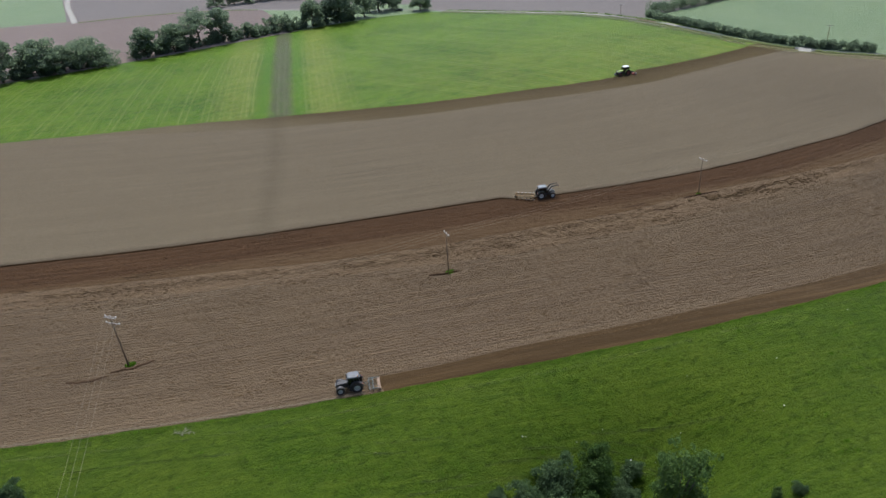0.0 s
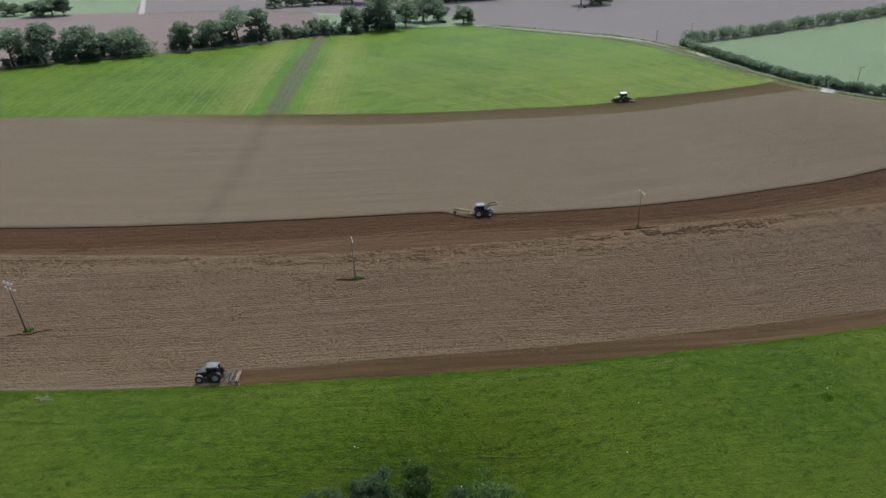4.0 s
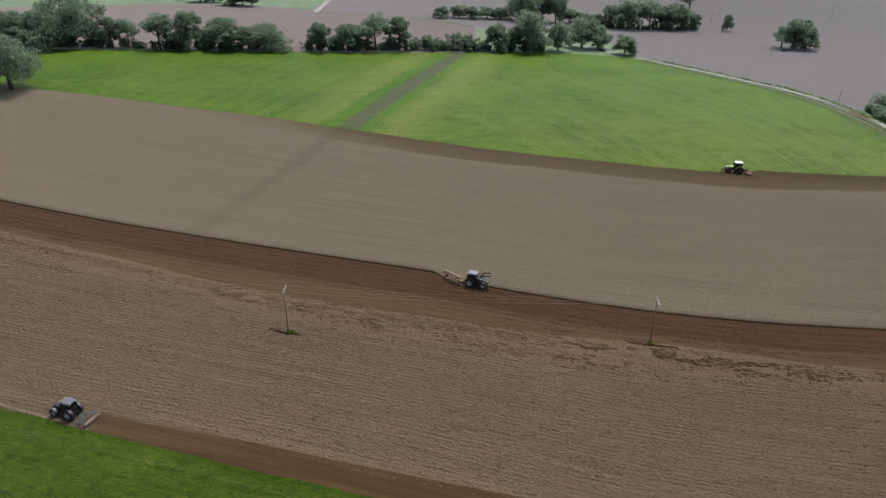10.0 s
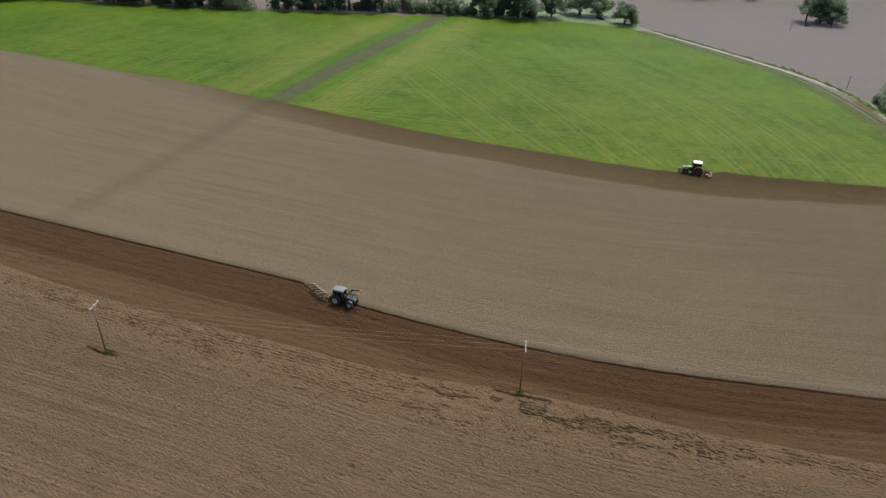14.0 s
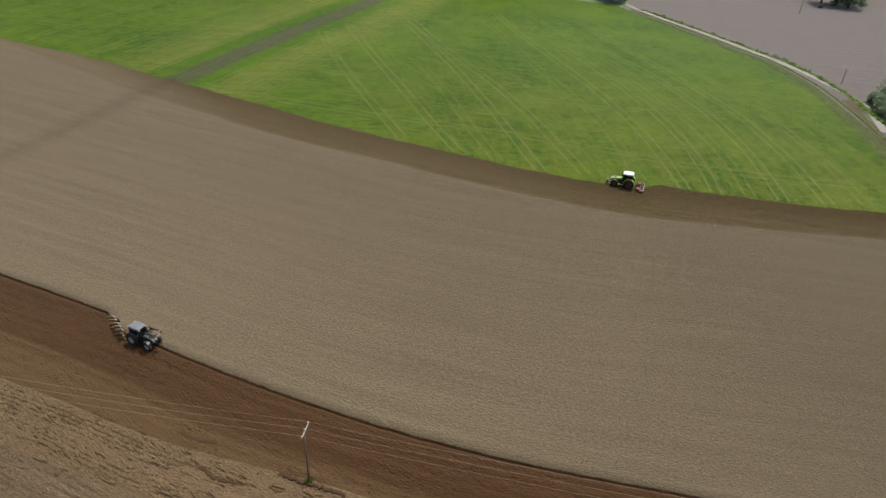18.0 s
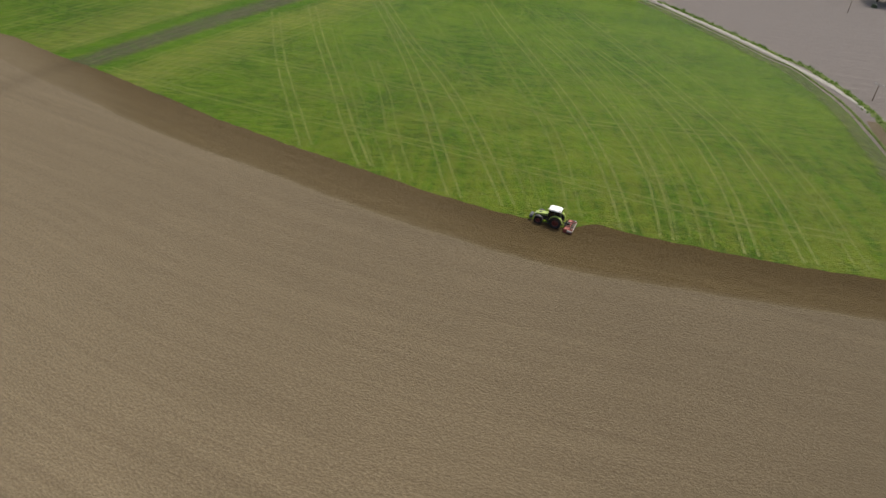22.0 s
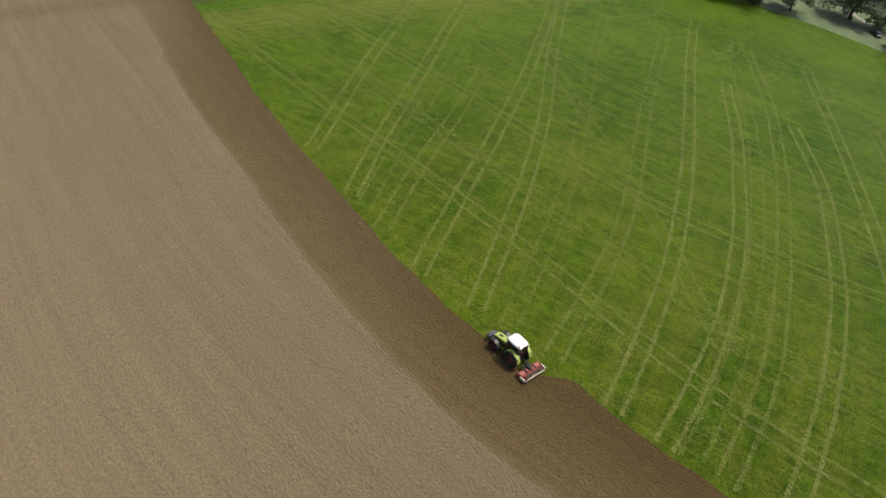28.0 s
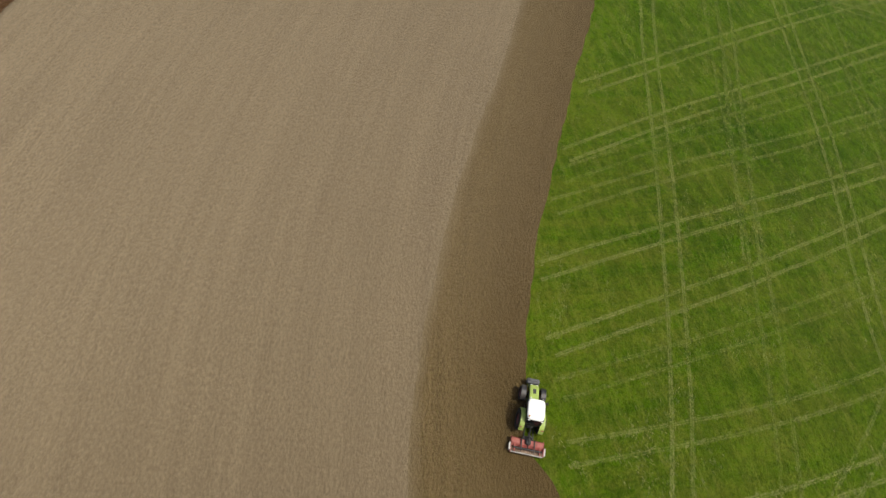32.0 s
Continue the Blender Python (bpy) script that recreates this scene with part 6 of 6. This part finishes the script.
def rough_row(line, x0, x1, count, spread, seed, keep, big=1.0, name="rough_clods"):
    """Overturned slices along a seam, in lanes of their own: thick drifts, thin stretches and gaps."""
    x = _r.uniform(x0, x1, count)
    v = np.round(_r.normal(size=count) * spread / 0.62) * 0.62 + _r.normal(size=count) * 0.07
    k = value_noise(x / 11 + 50, x * 0 + seed, seed + 1) + 0.5 * value_noise(x / 3 + 50, v / 0.6 + 50, seed + 2) > keep
    x, v = x[k], v[k]
    y = line(x) + v + 0.3 * value_noise(x / 7 + 50, x * 0, seed + 3)
    slices(name, "dry upturned slices and clods along a seam of the ploughing", x, y, big * (0.055 + 0.06 * _r.rand(len(x)) ** 2), M_LUMP, seed, line, 6.0, -0.2, 0.18, 0.65)


rough_row(row_a, -128, -40, 1700, 0.7, 31, -0.4)
rough_row(row_a, -40, 34, 1500, 0.7, 41, -0.6, 1.1)
rough_row(row_a, 44, 118, 1200, 0.7, 51, -0.1)
rough_row(row_b, -58, 30, 1400, 0.65, 61, -0.4, 1.05)
rough_row(row_u, -125, -48, 900, 0.55, 71, -0.1, 0.9)
_x = _r.uniform(-125, 60, 2600)
_y = rows_of(row_a(_x) - 1 - _r.rand(2600) * 5.5, row_a, 0.7, _x, 0.1)
_k = patchy(_x, _y - row_a(_x), 36, 0.0)
slices("scattered_clods", "scattered slices between the rough seams", _x[_k], _y[_k], 0.05 + 0.06 * _r.rand(_k.sum()) ** 2, M_LUMP, 7, row_a, 5.0, -0.25, 0.2, 0.9)
# deep open slices beside the pole, below its foot and on along the band
_x = 36.5 + _r.beta(1.1, 2.4, 1300) * 38
_y = rows_of(100.6 - 0.16 * (_x - 38) - _r.beta(1.2, 1.8, 1300) * (1.2 + np.clip((_x - 38) * 0.18, 0, 3.0)), clod_high, 0.45, _x, 0.1)
_k = value_noise(_x / 3 + 50, _y / 0.8 + 50, 37) > -0.35
slices("deep_slices", "long deep furrow slices turned up beside a pole", _x[_k], _y[_k], 0.06 + 0.09 * _r.rand(_k.sum()) ** 2, M_LUMP, 6, clod_high, 6.0, -0.15, 0.2, 1.1)
_x = _r.uniform(-120, 122, 9000)
_y = furrow(_x) - 0.6 - _r.rand(9000) * 13
_k = patchy(_x, _y - furrow_new(_x), 35, 0.3)
slices("turned_clods", "damp dark clods in freshly turned soil", _x[_k], _y[_k], 0.035 + 0.06 * _r.rand(_k.sum()) ** 2, M_LUMPDARK, 2, furrow_new, 2.5)
_x = _r.uniform(-125, 122, 32000)
_y = pasture_edge(_x) + 3.6 + _r.rand(32000) * (clod_low(_x) - pasture_edge(_x) - 4)
_y = rows_of(_y, pasture_edge, 0.75, _x, 0.1)
_k = value_noise(_x / 30 + 50, (_y - pasture_edge(_x)) / 0.75 + 50, 33) + 0.5 * value_noise(_x / 3 + 50, _y / 3 + 50, 34) > -0.3
slices("field_clods", "small dry slices and crumbs in rows on ploughed ground", _x[_k], _y[_k], 0.03 + 0.055 * _r.rand(_k.sum()) ** 2, M_ROWCLOD, 3, pasture_edge, 5.0, -0.12, 0.25, 0.9)
_x = _r.uniform(-130, 122, 3500)
_y = furrow(_x) + np.abs(_r.normal(size=3500)) * 0.07
scatter("furrow_lip", "crumbs along the furrow's edge", "soil clods", np.stack([_x, _y], -1), 0.03 + 0.05 * _r.rand(3500) ** 2, M_LUMPDARK, 4)


def unploughed_ridge(points, tall, wide, seed, label, name="unploughed_bank", material=None):
    """The narrow bank that the plough leaves at a pole: sheer on its open side, sloping behind."""
    rng = random.Random(seed)
    verts, faces = [], []
    n = 56
    for i in range(n + 1):
        s = i / n * (len(points) - 1)
        k = min(int(s), len(points) - 2)
        x = points[k][0] + (points[k + 1][0] - points[k][0]) * (s - k)
        y = points[k][1] + (points[k + 1][1] - points[k][1]) * (s - k)
        h = tall * math.sin(math.pi * i / n) ** 0.5 * rng.uniform(0.45, 1.2)
        y += rng.uniform(-0.13, 0.13)
        for dy, z in ((-0.03, -0.3), (0.0, h * 0.8), (0.1, h), (wide * 0.5, h * 0.62), (wide, -0.12)):
            verts.append((x, y + dy, lz(x, y) + z))
    for i in range(n):
        for j in range(4):
            a = i * 5 + j
            faces.append((a, a + 5, a + 6, a + 1))
    me = bpy.data.meshes.new(name)
    me.from_pydata(verts, [], faces)
    me.materials.append(material or M_LUMPDARK)
    tagged(new(name, me), label, "grass bank" if material else "soil bank", kind="structure")


# the shadow line along these banks is put into their dark colour
FOOT = "dark bank of unploughed soil at a pole foot"
unploughed_ridge([(-93.0, 105.9), (-90.9, 104.9), (-88.9, 104.4), (-86.5, 104.6)], 0.16, 0.9, 1, "low dark bank left by the plough near a pole")
unploughed_ridge([(-86.2, 105.2), (-84.6, 105.0), (-82.6, 104.5), (-81.2, 104.8), (-79.0, 105.1)], 0.30, 0.8, 5, FOOT)
unploughed_ridge([(-26.8, 105.3), (-25.4, 104.8), (-23.9, 104.1), (-21.8, 103.9), (-20.3, 103.6)], 0.30, 0.8, 2, FOOT)
unploughed_ridge([(36.4, 102.4), (38.0, 101.9), (39.5, 101.5), (41.0, 101.4), (42.5, 101.1), (44.8, 100.8)], 0.30, 0.9, 3, FOOT)
unploughed_ridge([(25.2, 103.0), (27.0, 101.9), (29.3, 100.6), (32.0, 100.3), (33.4, 100.4)], 0.10, 0.9, 4, "curved lip where the plough swung round a pole")
unploughed_ridge([(20.1, 106.5), (22.9, 105.9), (25.6, 105.2), (27.7, 105.4)], 0.10, 0.9, 6, "curved lip where the plough was lifted")
_x = np.array((-31.5, -31.0, -23.9, -19.1, -8.6, -17.4, -14.3, -52.7, 12.0, 24.0, 31.0, 40.0, -2.0, 6.0, 18.0, 47.0))
_y = np.array((62.8, 62.6, 59.5, 59.5, 53.8, 54.5, 52.6, 68.4, 55.0, 50.0, 57.0, 47.0, 60.0, 48.0, 60.5, 53.0))
M_STONE = gravel("pale_stone", (0.45, 0.44, 0.4), (0.7, 0.69, 0.65))
scatter("pale_stones", "small pale stones lying in the pasture", "stones", np.stack([_x, _y], -1), 0.05 + 0.05 * _r.rand(16), M_STONE, 5, 0.8)


def tufts(name, label, x, y, radius, tall, blades, seed, material):
    """Tussocks: fans of blades that rise from the turf."""
    rng = np.random.RandomState(seed)
    n = len(x)
    px = np.repeat(x, blades) + rng.normal(size=n * blades) * np.repeat(radius, blades) * 0.5
    py = np.repeat(y, blades) + rng.normal(size=n * blades) * np.repeat(radius, blades) * 0.38
    pz = land(px, py)
    a = rng.rand(n * blades) * 6.283
    h = np.repeat(tall, blades) * (0.5 + rng.rand(n * blades))
    w = 0.03 + 0.04 * rng.rand(n * blades)
    ox, oy = np.cos(a) * w, np.sin(a) * w
    lx, ly = rng.normal(size=(2, n * blades)) * 0.1
    v = np.stack([np.stack([px - ox, py - oy, pz - 0.15], -1), np.stack([px + ox, py + oy, pz - 0.15], -1), np.stack([px + lx, py + ly, pz + h], -1)], 1).reshape(-1, 3)
    f = np.arange(len(v))
    me = bpy.data.meshes.new(name)
    me.vertices.add(len(v))
    me.vertices.foreach_set("co", v.ravel())
    me.loops.add(len(f))
    me.loops.foreach_set("vertex_index", f)
    me.polygons.add(len(f) // 3)
    me.polygons.foreach_set("loop_start", np.arange(0, len(f), 3))
    me.materials.append(material)
    me.update(calc_edges=True)
    return tagged(new(name, me), label, "grass", kind="stuff")


# cattle terraces worn across the pasture slope
M_TERRACE = worn("trodden_terrace", (0.085, 0.110, 0.032), 0.6, 0.4, 0.1)
TERRACES = [
    [(-32.5, 61.2), (-28.2, 60.1), (-24.1, 58.6), (-19.4, 56.5), (-15.2, 53.6)],
    [(-39.3, 60.7), (-35.8, 60.3), (-32.8, 59.8), (-30.2, 59.3), (-26.9, 58.2)],
    [(-20.5, 55.6), (-18.1, 53.9), (-16.0, 52.6), (-14.3, 50.7)],
    [(-47.8, 59.5), (-45.4, 59.2), (-43.0, 58.8), (-38.7, 58.5), (-36.1, 58.2), (-34.4, 57.9)],
    [(-20.8, 54.5), (-18.9, 53.6), (-15.8, 51.5), (-13.5, 49.1)],
    [(-51.7, 60.3), (-49.4, 59.7), (-47.5, 59.3)],
    [(-55.6, 70.0), (-51.3, 67.5), (-48.3, 66.4)],
    [(-48.7, 61.4), (-45.6, 60.5), (-42.2, 60.4)],
    [(-52.1, 70.0), (-47.5, 68.2), (-42.7, 66.8)],
    [(-23.6, 59.4), (-18.7, 57.4), (-14.3, 54.8), (-10.6, 51.4)],
    [(-21.1, 59.6), (-11.4, 56.0), (-1.7, 51.9)],
    [(-95.0, 86.0), (-84.0, 82.5), (-70.0, 77.5)],
]
for k, line in enumerate(TERRACES):
    ribbon("cattle_terrace", line, 0.5, M_TERRACE, "narrow trodden cattle terrace across the pasture slope", "path", 0.1, 2, 1.0, "structure", 0.7, 120 + k)
    unploughed_ridge([(x, y + 0.2) for x, y in line], 0.10, 0.9, 130 + k, "low grassy step above a cattle terrace", "grass_step", M_PASTURE)


def fallen_branch(x, y, turn, long, seed):
    """A bleached dead branch with a few broken side shoots, lying on the grass."""
    rng = random.Random(seed)
    ob = thing("dead_branch", "bleached dead branch lying on the pasture", "branch", x, y, lz(x, y) + 0.08, turn, "dead branches in the pasture")
    part("limb", Shape().tube([(0, 0, 0), (long * 0.5, 0.12, 0.08), (long, -0.1, 0.05)], [0.05, 0.04, 0.015], 6), M_DEADWOOD, ob)
    for k in range(4):
        s = rng.uniform(0.25, 0.85) * long
        side = rng.choice((-1, 1))
        part("side_shoot", Shape().tube([(s, 0.05, 0.06), (s + rng.uniform(0.2, 0.5), side * rng.uniform(0.3, 0.8), rng.uniform(0.05, 0.35))], [0.035, 0.012], 5), M_DEADWOOD, ob)


M_DEADWOOD = bark("bleached_wood", (0.15, 0.135, 0.10), (0.28, 0.26, 0.21))
for k, (x, y, turn, long) in enumerate(((2.2, 50.0, -20, 2.4), (-26.2, 55.3, -5, 1.0), (-77.6, 85.2, 30, 1.6), (-77.0, 85.4, -20, 1.7), (-77.3, 85.0, 80, 1.3), (-77.5, 85.7, 140, 1.2))):
    fallen_branch(x, y, turn, long, k)
# a pale rim of dry crumbs where the plough met the grass
_x = _r.uniform(-125, TRACTOR_X - 3, 5000)
_y = pasture_edge(_x) + 0.25 + np.abs(_r.normal(size=5000)) * 0.2
scatter("pale_rim", "pale dry crumbs along the grass edge", "soil clods", np.stack([_x, _y], -1), 0.03 + 0.06 * _r.rand(5000) ** 2, crumb("pale_dry_soil", (0.16, 0.125, 0.08), (0.27, 0.22, 0.15)), 14)
_x = _r.uniform(-125, 125, 800)
_y = pasture_edge(_x) - 2.5 - _r.rand(800) ** 0.9 * 62
tufts("tussocks", "dark green tussocks scattered over the pasture", _x, _y, 0.4 + 0.7 * _r.rand(800) ** 2, 0.06 + 0.08 * _r.rand(800), 60, 61, M_TUFT)
_x = _r.uniform(-125, 125, 3000)
_y = pasture_edge(_x) - 0.1 - np.abs(_r.normal(size=3000)) * 0.5
tufts("edge_grass", "uneven grass overhanging the ploughed edge", _x, _y, np.full(3000, 0.3), np.full(3000, 0.12), 9, 62, M_TUFT)
# a thistle patch or two in the pasture and weeds at the strip's end
for x, y, w in ((38.5, 45.5, 1.1), (36, 49, 0.6)):
    grass_patch(x, y, w, w * 0.7, int(90 + x), 120, 0.3, "dark weeds standing in the pasture")
ribbon("old_strip", [(-29.5, 213), (-33, 203), (-37.5, 184), (-44, 163), (-50, 146), (-53, 137)], 8.5, M_OLDSTRIP, "darker strip of soil where the fallow path once ran on", "soil", 0.07, 6, 1.2, "structure", 0.15, 9)
M_HEADLAND = worn("worn_headland", (0.085, 0.090, 0.048), 0.8, 0.7, 0.2)
M_VERGE = turf("rough_verge", (0.018, 0.036, 0.010), (0.034, 0.058, 0.015), (0.05, 0.075, 0.02), (0.12, 0.12, 0.05), 0.3, 1.2, 0)
ROADSIDE = [(float(x), float(road_side(x))) for x in (97, 105, 112, 118, 125, 131, 137, 141.5, 144, 145.3, 146.2, 146.8, 148)]
ribbon("headland", offset(ROADSIDE, -2.2), 5.6, M_HEADLAND, "bare worn headland between meadow and road", "soil", 0.03, 4, 1.2, "structure", 0.4, 11)


def bank(name, points, width, tall, material, label, seed):
    """A low rounded bank along a line on the land."""
    ob = ribbon(name, points, width, material, label, "bank", 0.02, 4, 1.0, "structure", 0.5, seed)
    rng = random.Random(seed)
    for k in range(0, len(ob.data.vertices), 5):
        h = tall * rng.uniform(0.7, 1.2)
        for j, f in enumerate((-0.05, 0.75, 1.0, 0.75, -0.05)):
            ob.data.vertices[k + j].co.z += h * f
    return ob


M_DRYBANK = turf("dry_bank_grass", (0.050, 0.062, 0.024), (0.085, 0.098, 0.040), (0.115, 0.125, 0.055), (0.17, 0.165, 0.085), 0.5, 1.2, 0)
M_DRYVERGE = worn("dry_grass_verge", (0.150, 0.150, 0.062), 0.9, 0.75, 0.15)
bank("verge_bank", offset(ROADSIDE, 1.3), 1.0, 0.25, M_VERGE, "low dark grass bank on the field side of the road", 12)
bank("verge_bank", offset(ROADSIDE, 6.6), 2.6, 0.2, M_VERGE, "rough weedy bank on the far side of the road", 13)
bank("verge_bank", [(147.2, 200), (149.0, 187), (152.0, 176.5), (153.9, 171.8)], 1.6, 0.7, M_DRYBANK, "pale grassy bank between soil and road", 16)
bank("verge_bank", [(156.9, 165.4), (160.0, 160.6), (163.9, 156.4), (170.2, 149.6), (181.6, 137.6)], 1.6, 0.6, M_DRYBANK, "pale grassy bank between soil and road", 17)
ribbon("gateway", [(153.4, 167.0), (156.4, 169.4), (158.2, 170.8)], 4.2, M_GRAVEL, "pale gravel gateway from the road into the field", "gateway", 0.09)
ribbon("gateway", [(184.2, 133.2), (187.0, 135.6)], 3.5, M_GRAVEL, "pale gravel gateway from the road into the field", "gateway", 0.09)
ribbon("dry_verge", [(143.2, 196), (145.2, 185), (150.2, 172), (156.0, 161.5), (162.5, 152.5), (169.5, 145), (180, 133.5), (196, 118)], 4.0, M_DRYVERGE, "strip of dry yellow grass beside the ploughed soil", "verge", 0.05, 4, 1.2, "structure", 0.5, 18)
WEEDS = np.random.RandomState(19)
_line = np.array(offset(ROADSIDE, 6.4))
_t = WEEDS.rand(260) * (len(_line) - 1)
_x = np.interp(_t, range(len(_line)), _line[:, 0]) + WEEDS.normal(size=260) * 0.7
_y = np.interp(_t, range(len(_line)), _line[:, 1]) + WEEDS.normal(size=260) * 0.7
tufts("roadside_weeds", "ragged dark green weeds along the road bank", _x, _y, 0.3 + 0.5 * WEEDS.rand(260), 0.3 + 0.5 * WEEDS.rand(260), 26, 63, M_TUFT)
ribbon("verge", [(12, 430), (-5, 440), (-20, 446), (-48, 453), (-70, 456), (-86, 457)], 2.4, M_VERGE, "thin dark grass verge between two distant fields", "verge", 0.08, 2, 1.5, "structure", 0.5, 15)

# wisps of cut grass dropped over the meadow, lying the way it was mown
_x = _way.uniform(-60, 138, 90000)
_y = meadow_low(_x) + 0.8 + _way.rand(90000) ** 1.15 * 105
_v = _y - meadow_low(_x)
_k = value_noise(_x / 6 + 80, _v / 1.6 + 80, 41) + 0.7 * value_noise(_x / 1.8 + 80, _v / 0.8 + 80, 42) + 0.35 * value_noise(_x / 25 + 80, _v / 14 + 80, 45) > 0.34
_k &= _y < field_end(_x) - 3
_x, _y = _x[_k], _y[_k]
stalks(_x, _y, heading(_x, meadow_low) + _way.normal(size=len(_x)) * 0.3, 0.14 + 0.36 * _way.rand(len(_x)) ** 2, 0.02 + 0.035 * _way.rand(len(_x)), "cut_grass_wisps", "pale wisps of dry cut grass strewn over the meadow", "cut grass")
